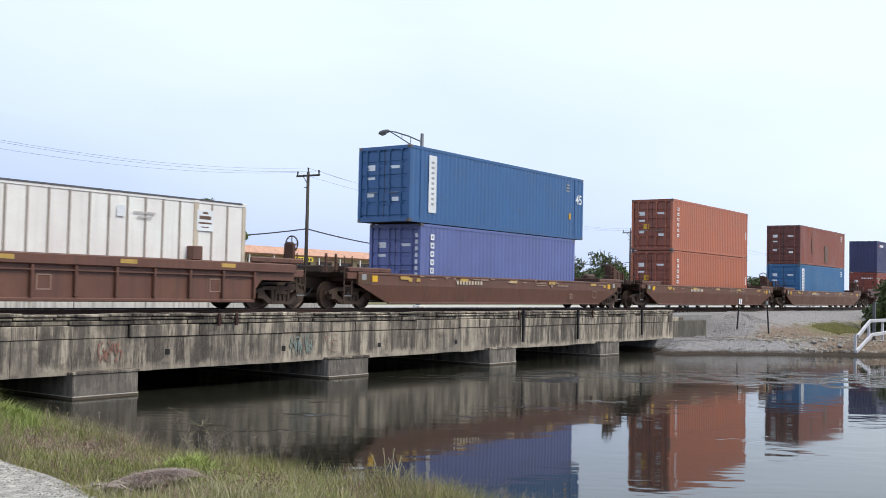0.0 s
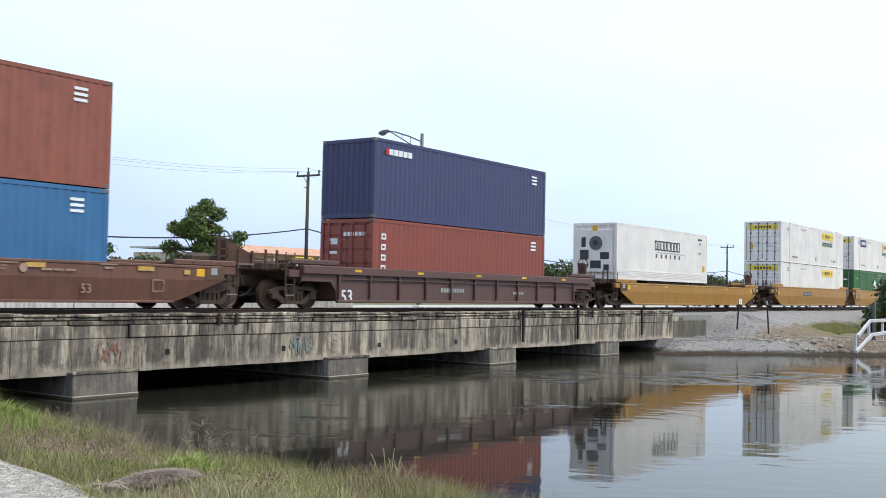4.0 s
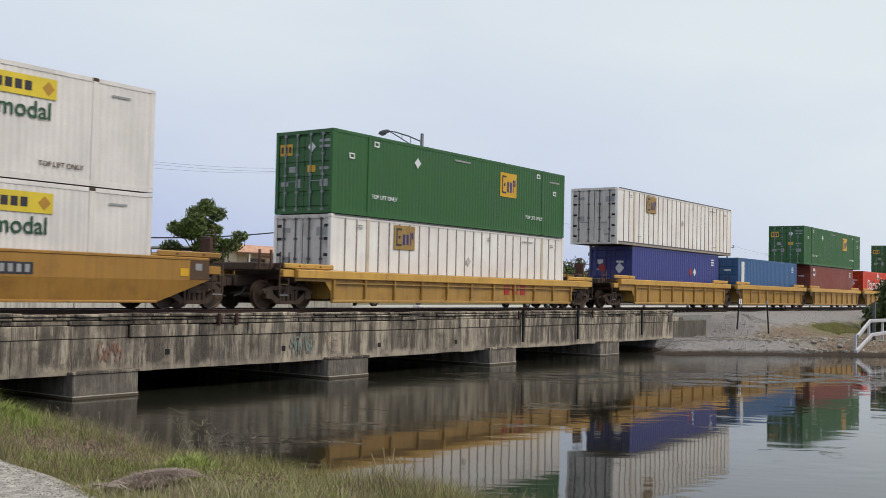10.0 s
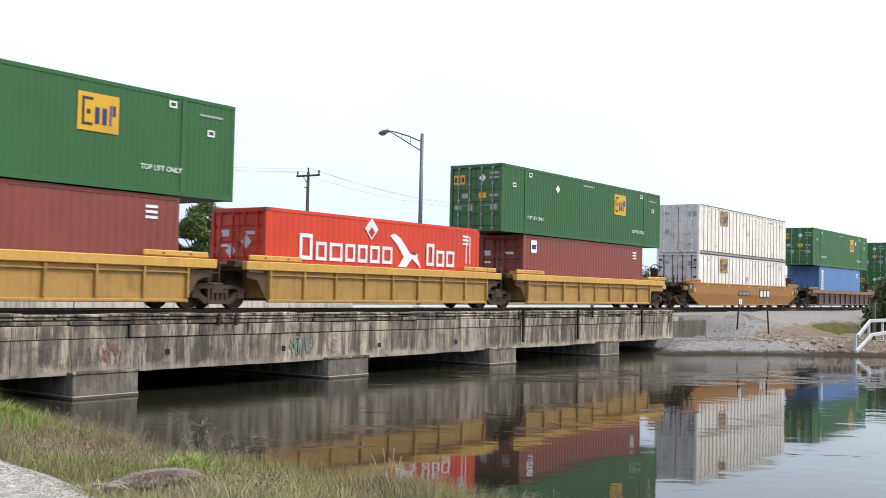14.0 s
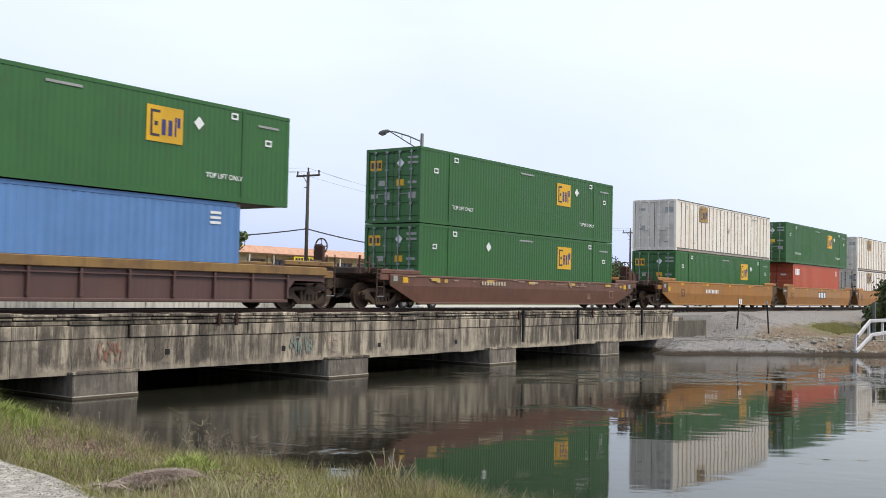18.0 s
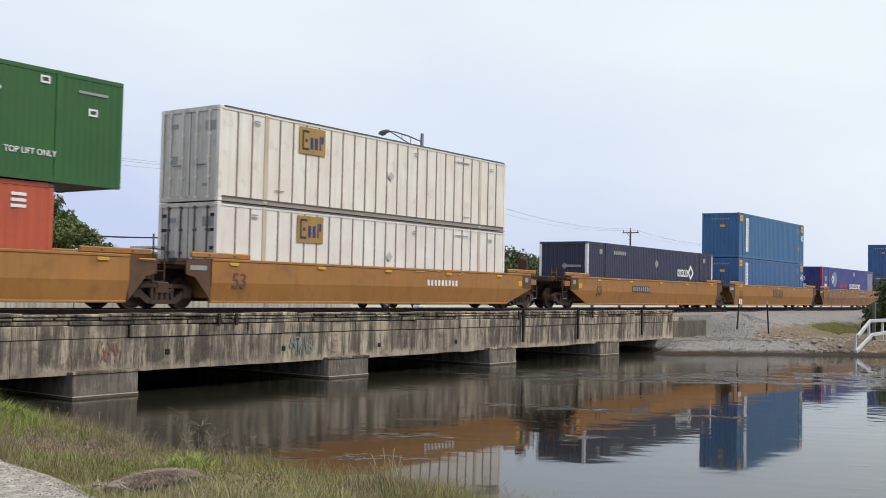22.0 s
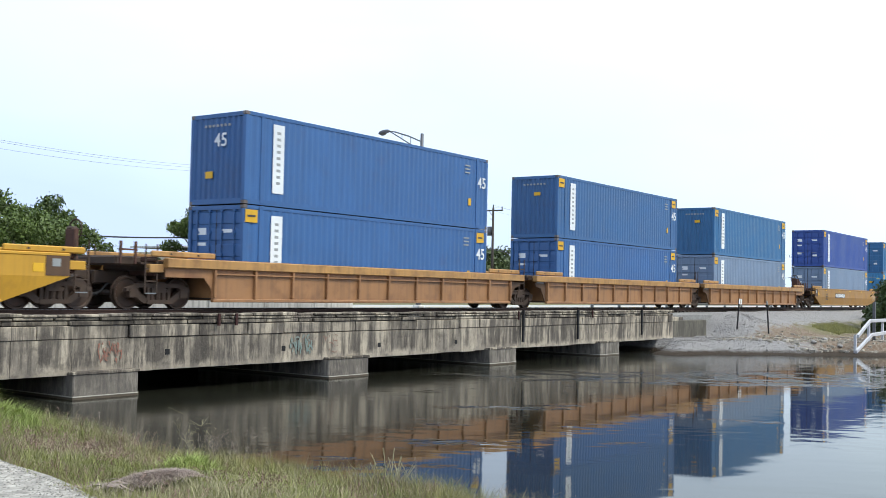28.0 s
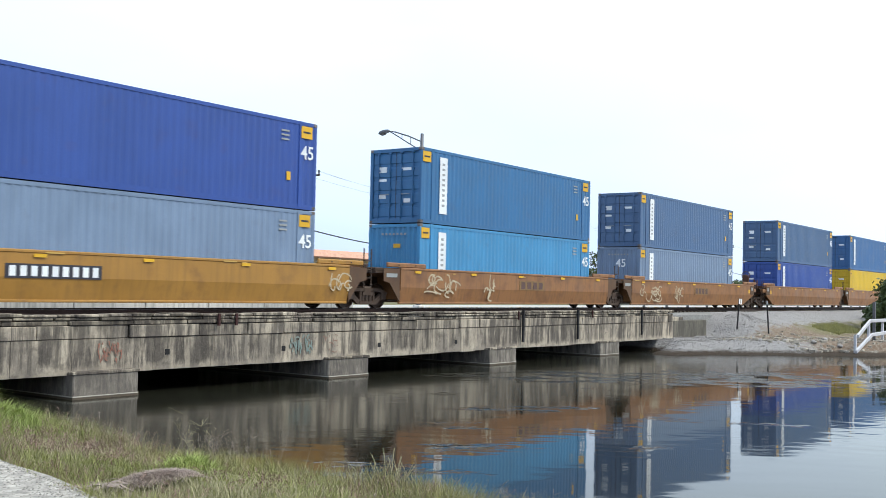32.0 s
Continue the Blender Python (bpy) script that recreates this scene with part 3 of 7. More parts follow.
# faded spray paint on the face: loops and strokes in relief of a few millimetres
SPRAY_RED = mat("faded_red_spray", lin(164, 106, 88), 0.9, 0, 0.25, 6, 40, second=lin(132, 122, 108), second_amount=1.0)
SPRAY_TEAL = mat("faded_teal_spray", lin(134, 154, 146), 0.9, 0, 0.25, 6, 40, second=lin(150, 146, 136), second_amount=0.9)
SPRAY_PALE = mat("pale_spray", lin(206, 190, 160), 0.9, 0, 0.3, 6, 40)


def scrawl(x0, x1, z0, z1, y, material, parent, seed, strokes, width=0.035, name="spray_stroke", label="faded unreadable spray-painted scrawl", ragged=False):
    """Unreadable looping strokes inside a box on a face that looks towards the eye."""
    r = random.Random(seed)
    for s in range(strokes):
        bm = bmesh.new()
        rx, rz = r.uniform(*((0.03, 0.22) if ragged else (0.10, 0.32))) * (x1 - x0) / 2, r.uniform(*((0.15, 0.55) if ragged else (0.25, 0.75))) * (z1 - z0) / 2
        cx, cz = r.uniform(x0 + rx, x1 - rx), r.uniform(z0 + rz, z1 - rz)
        a0, a1 = r.uniform(0, 6), r.uniform(*((0.8, 2.6) if ragged else (2.0, 5.5)))
        last = None
        for k in range(13):
            a = a0 + a1 * k / 12
            px, pz = cx + rx * math.cos(a) + 0.1 * rx * math.sin(3 * a), cz + rz * math.sin(a)
            nx, nz = math.cos(a), math.sin(a)
            pair = (bm.verts.new((px - nx * width / 2, y, pz - nz * width / 2)), bm.verts.new((px + nx * width / 2, y, pz + nz * width / 2)))
            if last:
                bm.faces.new((last[0], pair[0], pair[1], last[1]))
            last = pair
        part(name, bm, material, parent, label)
        y -= 0.0006


scrawl(16.5, 17.25, 0.80, 1.38, FACE_Y - 0.014, SPRAY_RED, bridge, 5, 32, 0.04, ragged=True)
scrawl(23.25, 24.35, 0.75, 1.38, FACE_Y - 0.014, SPRAY_TEAL, bridge, 8, 36, 0.05, ragged=True)
scrawl(24.6, 26.0, 0.75, 1.38, FACE_Y - 0.014, SPRAY_RED, bridge, 9, 12, 0.02, ragged=True)

# ---------------------------------------------------------------- track
track = empty("track", pose(0, 0, 0))
tagged(track, "straight rusty rails on wooden ties and ballast", "railway track", kind="structure")
for y in (TRACK_Y - 0.755, TRACK_Y + 0.755):
    bm = bmesh.new()
    prism(bm, [(y - 0.07, 0), (y + 0.07, 0), (y + 0.07, 0.015), (y + 0.012, 0.04), (y + 0.012, 0.12), (y + 0.036, 0.128), (y + 0.036, 0.16),
               (y - 0.036, 0.16), (y - 0.036, 0.128), (y - 0.012, 0.12), (y - 0.012, 0.04), (y - 0.07, 0.015)], "x", -400, 900)
    rail = part("rail", bm, RAIL_MAT, track, m=pose(0, 0, RAIL_Z - 0.165))
    boxpart("rail_head", -400, 900, y - 0.034, y + 0.034, 0.16, 0.165, RAIL_TOP, rail)
tie_me = shared("tie", lambda bm: (box(bm, -0.115, 0.115, -1.3, 1.3, -0.18, 0.0), bevelled(bm, 0.012))[0] and None)
rt = random.Random(4)
for k in range(130):
    put("tie", tie_me, TIE_MAT, track, pose(12 + k * 0.56, TRACK_Y + rt.uniform(-0.03, 0.03), RAIL_Z - 0.167, 0, 0, rt.uniform(-1, 1)))
bm = bmesh.new()
prism(bm, [(TRACK_Y - 2.2, -0.5), (TRACK_Y - 2.15, 0.0), (TRACK_Y - 1.75, 0.12), (TRACK_Y + 1.75, 0.12), (TRACK_Y + 2.4, 0.0), (TRACK_Y + 2.5, -0.5)], "x", -400, 61.0)
part("bridge_ballast", bm, BALLAST, track, m=pose(0, 0, RAIL_Z - 0.36))
bm = bmesh.new()
prism(bm, [(TRACK_Y - 5.2, -1.4), (TRACK_Y - 3.4, -0.4), (TRACK_Y - 1.75, 0.12), (TRACK_Y + 1.75, 0.12), (TRACK_Y + 3.2, -0.4), (TRACK_Y + 4.0, -1.4)], "x", 61.0, 900)
part("ballast", bm, BALLAST, track, m=pose(0, 0, RAIL_Z - 0.36))


# ---------------------------------------------------------------- containers
def corrugation(bm, length, z0, z1, pitch, depth, y=0.0):
    """A folded steel wall along x from 0 to length, its outer folds at y and its inner ones at y + depth."""
    n = max(int(round(length / pitch)), 1)
    p = length / n
    pts = []
    for k in range(n):
        a = k * p
        pts += [(a, 0), (a + p * 0.28, 0), (a + p * 0.5, 1), (a + p * 0.78, 1)]
    pts.append((length, 0))
    lo = [bm.verts.new((px, y + depth * s, z0)) for px, s in pts]
    hi = [bm.verts.new((px, y + depth * s, z1)) for px, s in pts]
    for i in range(len(pts) - 1):
        bm.faces.new((lo[i], lo[i + 1], hi[i + 1], hi[i]))


def wall_mesh(style, L, H):
    def build(bm):
        z0, z1 = 0.17, H - 0.11
        if style == "fold":
            corrugation(bm, L - 0.30, z0, z1, 0.28, 0.017)
        elif style == "fine":
            corrugation(bm, L - 0.30, z0, z1, 0.20, 0.012)
        elif style == "post":
            box(bm, 0, L - 0.30, 0.012, 0.05, z0, z1)
        else:                       # insulated box: flat sheets with rolled ribs near the floor
            box(bm, 0, L - 0.30, 0.0, 0.04, z0, z1)
    return shared(("side_wall", style, L, H), build)


def framed(bm, w, h, t):
    """A thin upright plate with a hollow middle, about its own centre."""
    box(bm, -w / 2, -w / 2 + t, -0.002, 0.002, -h / 2, h / 2)
    box(bm, w / 2 - t, w / 2, -0.002, 0.002, -h / 2, h / 2)
    for z in (-h / 2, h / 2 - t):
        box(bm, -w / 2 + t, w / 2 - t, -0.002, 0.002, z, z + t)


def face_mark(c, u, v, w, h, colour, side="near", label="", name="marking", lift=0.0):
    """A flat plate or painted patch: u along from the left end, v up from the base."""
    L, Wd = c["L"], c["W"]
    t = 0.004
    if side == "near":
        return sbox(name, w, t, h, P[colour], c["ob"], pose(-L / 2 + u, -Wd / 2 - 0.004 - lift, v), label)
    if c["doors"]:
        # doors stand back between their posts
        return sbox(name, t, w, h, P[colour], c["ob"], pose(-L / 2 + 0.042 - min(lift, 0.006), -Wd / 2 + u, v), label)
    return sbox(name, t, w, h, P[colour], c["ob"], pose(-L / 2 - 0.008 - lift, -Wd / 2 + u, v), label)


def words(c, text, size, u, v, colour, side="near", label="", spacing=1.0):
    L, Wd = c["L"], c["W"]
    if side == "near":
        m = pose(-L / 2 + u, -Wd / 2 - 0.009, v, 90, 0, 0)
    else:
        m = pose(-L / 2 - 0.012, -Wd / 2 + u, v, 90, 0, -90)
    return lettering(text, size, P[colour], c["ob"], m, label, spacing)


def bars(c, u, v, n, w, h, gap, colour, side="near", upright=False, label=""):
    """Writing too small or too private to read, as a row of bars about (u, v)."""
    for k in range(n):
        o = (k - (n - 1) / 2) * ((h if upright else w) + gap)
        if upright and side == "near" and h >= 0.15:
            put("marking_block", shared(("marking_block", w, h), lambda bm: framed(bm, w, h, min(w, h) * 0.30)), P[colour], c["ob"],
                pose(-c["L"] / 2 + u, -c["W"] / 2 - 0.009, v - o), label)
            continue
        face_mark(c, u + (0 if upright else o), v - (o if upright else 0), w, h, colour, side, label, "marking_bar", 0.003)


def container(label, L, H, W, style, colour, doors=True, post_at=None, post_colour=None):
    """A freight container about the middle of its base. Its left end has the doors where doors is true."""
    ob = empty("shipping_container", pose(0, 0, 0))
    tagged(ob, label, "shipping container", "containers on the train")
    body = P[colour]
    c = {"ob": ob, "L": L, "H": H, "W": W, "doors": doors}
    hw = W / 2
    wall = wall_mesh(style, L, H)
    put("side_wall", wall, body, ob, pose(-L / 2 + 0.15, -hw + 0.012, 0))
    put("side_wall", wall, body, ob, pose(L / 2 - 0.15, hw - 0.012, 0, 0, 0, 180))
    sbox("roof", L - 0.1, W - 0.1, 0.03, body, ob, pose(0, 0, H - 0.045))
    sbox("floor", L - 0.1, W - 0.1, 0.14, STEEL_DARK, ob, pose(0, 0, 0.10), "dark steel underframe")
    for sy in (-1, 1):
        sbox("bottom_rail", L - 0.30, 0.06, 0.16, P["tan_post"] if style == "post" else body, ob, pose(0, sy * (hw - 0.034), 0.09))
        sbox("top_rail", L - 0.30, 0.06, 0.11, body, ob, pose(0, sy * (hw - 0.034), H - 0.06))
        if style == "post":
            sbox("edge_strip", L - 0.32, 0.012, 0.045, POST_GREY, ob, pose(0, sy * (hw + 0.003), H - 0.022))
            sbox("edge_strip", L - 0.32, 0.012, 0.05, POST_GREY, ob, pose(0, sy * (hw + 0.003), 0.15))
        for sx in (-1, 1):
            sbox("corner_post", 0.15, 0.14, H - 0.24, P[post_colour] if post_colour else body, ob, pose(sx * (L / 2 - 0.075), sy * (hw - 0.07), H / 2), bev=0.012)
            for z in (0.06, H - 0.06):
                sbox("corner_casting", 0.178, 0.162, 0.118, CASTING if colour not in ("white", "dirty", "ivory", "green") else body, ob, pose(sx * (L / 2 - 0.087), sy * (hw - 0.079), z), bev=0.015)
    if post_at:
        for u in post_at:
            sbox("lifting_post", 0.17, 0.05, H - 0.1, P["cream"] if style == "post" else body, ob, pose(-L / 2 + u, -hw + 0.02, H / 2), bev=0.008)
            for z in (H - 0.05,):
                sbox("lifting_casting", 0.2, 0.12, 0.10, STEEL_DARK if style == "fine" and colour == "white" else body, ob, pose(-L / 2 + u, -hw + 0.052, z), bev=0.01)
    if style == "flat":
        for k in range(4):
            sbox("floor_rib", L - 0.32, 0.02, 0.05, body, ob, pose(0, -hw + 0.004, 0.22 + k * 0.09))
    if style == "post":
        n = int(round((L - 0.3) / 0.61))
        for k in range(1, n):
            sbox("side_post", 0.05 if post_colour is None else 0.06, 0.022, H - 0.30, P["tan_post"] if post_colour else POST_DARK, ob, pose(-L / 2 + 0.15 + (L - 0.3) * k / n, -hw + 0.014, H / 2 + 0.03))
    # the end seen first: doors with locking bars, or a folded front wall
    for sx in (-1, 1):
        is_door = doors and sx < 0
        sbox("end_sill", 0.1, W - 0.3, 0.17, body, ob, pose(sx * (L / 2 - 0.055), 0, 0.1))
        sbox("end_header", 0.1, W - 0.3, 0.13, body, ob, pose(sx * (L / 2 - 0.055), 0, H - 0.075))
        if not is_door:
            ew = shared(("front_wall", round(W, 2), round(H, 2)), lambda bm: corrugation(bm, W - 0.26, 0.18, H - 0.13, 0.25, 0.045))
            put("front_wall", ew, body, ob, pose(sx * (L / 2 - 0.02), sx * (-(W - 0.26) / 2), 0, 0, 0, 90 * sx))
    if doors:
        dw = (W - 0.30) / 2

        def leaf(bm):
            # one folded sheet: five raised panels with grooves between them
            z0, z1, n = 0.19, H - 0.145, 5
            out = [(0.045, z0), (0.0, z0)]
            for k in range(n):
                a, b = z0 + (z1 - z0) * k / n, z0 + (z1 - z0) * (k + 1) / n
                out += [(0.0, a + 0.06), (-0.024, a + 0.09), (-0.024, b - 0.09), (0.0, b - 0.06)]
            out += [(0.0, z1), (0.045, z1)]
            if style == "post":
                out = [(0.045, z0), (-0.022, z0), (-0.022, z1), (0.045, z1)]
            lo = [bm.verts.new((u, -dw / 2 + 0.01, z)) for u, z in out]
            hi = [bm.verts.new((u, dw / 2 - 0.01, z)) for u, z in out]
            for k in range(len(out)):
                q = (k + 1) % len(out)
                bm.faces.new((lo[k], lo[q], hi[q], hi[k]))
        for sy in (-1, 1):
            door = put("door", shared(("door", round(W, 2), round(H, 2), style == "post"), leaf), body, ob, pose(-L / 2 + 0.07, sy * dw / 2, 0))
            if sy < 0:
                sbox("door_gasket", 0.012, 0.03, H - 0.36, POST_BLACK, door, pose(-0.02, dw / 2 - 0.005, H / 2 + 0.02))

            def lock_rod(bm):
                cyl(bm, (0, 0, 0.1), (0, 0, H - 0.1), 0.024, n=8)
                for z in (0.14, 0.75, 1.35, 2.05, H - 0.16):
                    box(bm, -0.012, 0.036, -0.065, 0.065, z - 0.037, z + 0.037)
            for o in (-0.28, 0.28):
                put("locking_bar", shared(("locking_bar", round(H, 2)), lock_rod), BAR_PALE if colour == "green" else POST_GREY if colour in ("white", "dirty") else body, door, pose(-0.055, o, 0))
            sbox("door_handle", 0.03, 0.42, 0.035, BAR_PALE, door, pose(-0.075, -0.05 * sy, 1.12), bev=0.006)
            for z in (0.42, 0.95, 1.5, 2.05, 2.5) if colour == "dirty" else ():
                sbox("hinge", 0.03, 0.20, 0.10, POST_BLACK, door, pose(-0.028, sy * (dw / 2 - 0.09), z))
    return c


# ---------------------------------------------------------------- well cars
def truck(parent, x):
    """A two-axle bogie at x under a car: wheels, side frames, bolster and springs."""
    t = empty("truck", pose(x, 0, 0))
    t.parent = parent

    def wheel(bm):
        prof = [(0.0, 0.09), (-0.055, 0.09), (-0.06, 0.14), (-0.03, 0.17), (-0.03, 0.38), (-0.06, 0.41), (-0.065, 0.455), (0.04, 0.46), (0.045, 0.487), (0.07, 0.487), (0.07, 0.40), (0.03, 0.37), (0.03, 0.17), (0.06, 0.14), (0.06, 0.05)]
        n = 24
        rings = []
        for u, r in prof:
            rings.append([bm.verts.new((r * math.cos(2 * math.pi * k / n), u, r * math.sin(2 * math.pi * k / n))) for k in range(n)])
        for a, b in zip(rings[:-1], rings[1:]):
            for k in range(n):
                bm.faces.new((a[k], a[(k + 1) % n], b[(k + 1) % n], b[k]))
        bm.faces.new(rings[0])
        bm.faces.new(rings[-1][::-1])
    wm = shared("wheel", wheel)

    def frame_side(bm):
        # cast side frame: top member, sloping arms to the axle boxes, bottom member, spring group in the window
        y0, y1 = -0.07, 0.07
        prism(bm, [(-1.12, 0.50), (-1.12, 0.60), (-0.72, 0.74), (0.72, 0.74), (1.12, 0.60), (1.12, 0.50), (0.66, 0.62), (-0.66, 0.62)], "y", y0, y1)
        prism(bm, [(-1.05, 0.52), (-0.80, 0.58), (-0.36, 0.27), (-0.36, 0.17), (-0.52, 0.17)], "y", y0, y1)
        prism(bm, [(1.05, 0.52), (0.80, 0.58), (0.36, 0.27), (0.36, 0.17), (0.52, 0.17)], "y", y0, y1)
        box(bm, -0.42, 0.42, y0 - 0.02, y1 + 0.02, 0.16, 0.27)
        for s in (-1, 1):
            box(bm, s * 0.36 - 0.05, s * 0.36 + 0.05, y0, y1, 0.26, 0.63)
            box(bm, s * 0.89 - 0.14, s * 0.89 + 0.14, y0 - 0.03, y1 + 0.03, 0.34, 0.58)
        for k in (-0.2, 0.0, 0.2):
            cyl(bm, (k, 0, 0.27), (k, 0, 0.48), 0.085, n=8)
        box(bm, -0.27, 0.27, y0 - 0.03, y1 + 0.03, 0.48, 0.60)
    fm = shared("side_frame", frame_side)
    for sy in (-1, 1):
        put("side_frame", fm, STEEL_DARK, t, pose(0, sy * 1.0, 0))
    for ax in (-0.89, 0.89):
        put("axle", shared("axle", lambda bm: (cyl(bm, (0, -0.95, 0), (0, 0.95, 0), 0.085, n=10), 1)[1]), STEEL_DARK, t, pose(ax, 0, 0.46))
        for sy in (-1, 1):
            put("wheel", wm, WHEEL_STEEL, t, pose(ax, sy * 0.755, 0.46, 0, 0, 0 if sy < 0 else 180), "worn steel wheel")
    sbox("bolster", 0.42, 2.2, 0.26, STEEL_DARK, t, pose(0, 0, 0.66), bev=0.03)
    return t


def well_car(label, style, colour, chord, half, well, top, left, right, coupled_left, coupled_right):
    """One unit of a well car about its middle, z from the rail head. half: from the middle to the joint or coupler
    plane on either side; well: half the length of the deep part; top: height of the side; left/right: offset of its own trucks or None."""
    ob = empty("well_car", pose(0, 0, 0))
    tagged(ob, label, "rail car", "well cars of the train")
    body, ch = P[colour], P[chord]
    yo = 1.50
    smooth_side = style == "smooth"
    # the painted side ends short of a joint, and runs on over the truck at a coupled end
    hl, hr = half
    el, er = (hl - (1.75 if coupled_left else 1.55)), (hr - (1.75 if coupled_right else 1.55))
    wl, wr = (min(well, el - 1.5) if coupled_left else el), (min(well, er - 1.5) if coupled_right else er)
    if not smooth_side:
        wl, wr = (el - 1.75 if coupled_left else el), (er - 1.75 if coupled_right else er)
    ex = ((-1, el, wl, coupled_left), (1, er, wr, coupled_right))

    def side(bm):
        # upper plate upright, lower plate folded inwards, 3 cm thick
        zb, zf = 0.22, 0.80
        fold = 0.11 if smooth_side else 0.0
        zl, zr = (0.86 if coupled_left else zf), (0.86 if coupled_right else zf)
        if smooth_side:
            pts = [(-wl, zb, fold), (wr, zb, fold), (er, zr if coupled_right else zf, 0), (er, top, 0), (-el, top, 0), (-el, zl if coupled_left else zf, 0)]
        else:
            pts = [(-wl, zb, 0), (wr, zb, 0), (wr + 0.05 * coupled_right, 0.62, 0), (wr + 0.32 * coupled_right, 0.92, 0), (er, 0.92, 0), (er, top, 0), (-el, top, 0), (-el, 0.92, 0), (-wl - 0.32 * coupled_left, 0.92, 0), (-wl - 0.05 * coupled_left, 0.62, 0)]
        # a mid row of vertices keeps the fold straight along the plate
        if smooth_side:
            a = [bm.verts.new((x, d, z)) for x, z, d in pts]
            b = [bm.verts.new((x, d + 0.03, z)) for x, z, d in pts]
            for w, flip in ((a, False), (b, True)):
                for f in ((5, 0, 1, 2), (5, 2, 3, 4)):
                    q = [w[k] for k in f]
                    bm.faces.new(q[::-1] if flip else q)
            for k in range(6):
                bm.faces.new((a[k], b[k], b[(k + 1) % 6], a[(k + 1) % 6]))
        else:
            prism(bm, [(x, z) for x, z, d in pts], "y", 0.0, 0.03)
    sm = shared(("side_plate", style, round(el, 2), round(er, 2), round(wl, 2), round(wr, 2), round(top, 2), coupled_left, coupled_right), side)
    for sy in (-1, 1):
        if sy < 0:
            put("side_plate", sm, body, ob, pose(0, -yo, 0))
        else:
            far = shared(("side_plate", style, round(er, 2), round(el, 2), round(wr, 2), round(wl, 2), round(top, 2), "far"),
                         lambda bm: prism(bm, [(-wr, 0.3), (wl, 0.3), (el, 0.9), (el, top), (-er, top), (-er, 0.9)], "y", 0.0, 0.03))
            put("side_plate", far, body, ob, pose(0, yo, 0, 0, 0, 180))
        mid, span = (er - el) / 2, el + er
        if smooth_side:
            sbox("top_chord", span - 0.02, 0.08, 0.09, body, ob, pose(mid, sy * (yo - 0.02), top - 0.03), bev=0.02)
            sbox("bottom_chord", wl + wr - 0.04, 0.10, 0.07, body, ob, pose((wr - wl) / 2, sy * (yo - 0.12), 0.23), bev=0.015)
        else:
            cl, cr = el + (0.0 if coupled_left else 1.0), er + (0.0 if coupled_right else 1.0)
            sbox("top_chord", cl + cr, 0.23, 0.27, ch, ob, pose((cr - cl) / 2, sy * (yo + 0.0), top - 0.15), bev=0.02)
            sbox("stiffener", wl + wr - 0.1, 0.09, 0.035, body, ob, pose((wr - wl) / 2, sy * (yo + 0.03), top - 0.42))
            sbox("bottom_chord", wl + wr, 0.12, 0.10, body, ob, pose((wr - wl) / 2, sy * (yo - 0.01), 0.27), bev=0.02)
            n = int(round((wl + wr) / (1.3 if colour == "car_brown" else 1.6)))
            for k in range(n + 1):
                sbox("rib", 0.085, 0.13, top - 0.64, body, ob, pose(-wl + 0.06 + (wl + wr - 0.12) * k / n, sy * (yo + 0.035), (top - 0.30 + 0.36) / 2), bev=0.015)
    sbox("well_floor", wl + wr - 0.1, 2.6, 0.06, STEEL_DARK, ob, pose((wr - wl) / 2, 0, 0.33), "dark steel well floor")
    for sx, e, w, coupled in ex:
        sbox("bulkhead", 0.10, 2.80, top - 0.35, body, ob, pose(sx * (w - 0.06), 0, (top + 0.35) / 2))
        for sy in (-1, 1):
            # raised lip that guides the container, with bolt holes
            lip = sbox("end_lip", 2.35, 0.09, 0.17, ch if not smooth_side else body, ob, pose(sx * (e - 0.85 + (0.15 if coupled else 0.45)), sy * (yo - 0.06), top + 0.10, 0, 0, 0), bev=0.03)
            for o in (-0.5, 0.5) if sy < 0 else ():
                sbox("bolt_hole", 0.07, 0.012, 0.05, STEEL_DARK, lip, pose(o, -0.046 * -sy if sy > 0 else -0.046, 0))
        if coupled:
            sbox("end_deck", e - w + 0.1, 2.7, 0.10, STEEL_DARK, ob, pose(sx * (w + e) / 2, 0, 1.0))
            if smooth_side:
                panel = sbox("end_panel", 0.70, 0.012, top - 0.90, END_GREY, ob, pose(sx * (e - 0.36), -yo - 0.008, (top + 0.86) / 2), "grimy rust-brown end panel")
                sbox("placard", 0.24, 0.006, 0.20, P["mark_grey"], panel, pose(-0.05, -0.010, 0.06))
                sbox("warning_square", 0.30, 0.008, 0.22, P["lamp_yellow"], ob, pose(sx * (e - 0.92), -yo - 0.006, 1.08))
            sbox("end_plate", 0.08, 2.9, 0.5, STEEL_DARK, ob, pose(sx * (e - 0.05), 0, 1.12))
            # draft sill, coupler with its knuckle, crossover platform, steps
            sbox("draft_sill", 1.7, 0.5, 0.36, STEEL_DARK, ob, pose(sx * (e + 0.6), 0, 0.90), bev=0.02)

            def knuckle(bm):
                box(bm, 0, 0.42, -0.12, 0.12, -0.12, 0.12)
                box(bm, 0.36, 0.60, -0.22, 0.02, -0.16, 0.16)
                box(bm, 0.50, 0.66, 0.02, 0.18, -0.15, 0.15)
            put("coupler", shared("coupler", knuckle), STEEL_DARK, ob, pose(sx * (e + 1.25), 0, 0.86, 0, 0, 0 if sx > 0 else 180))
            sbox("crossover_platform", 0.6, 2.5, 0.06, STEEL_DARK, ob, pose(sx * (e + 0.36), 0, 1.30))
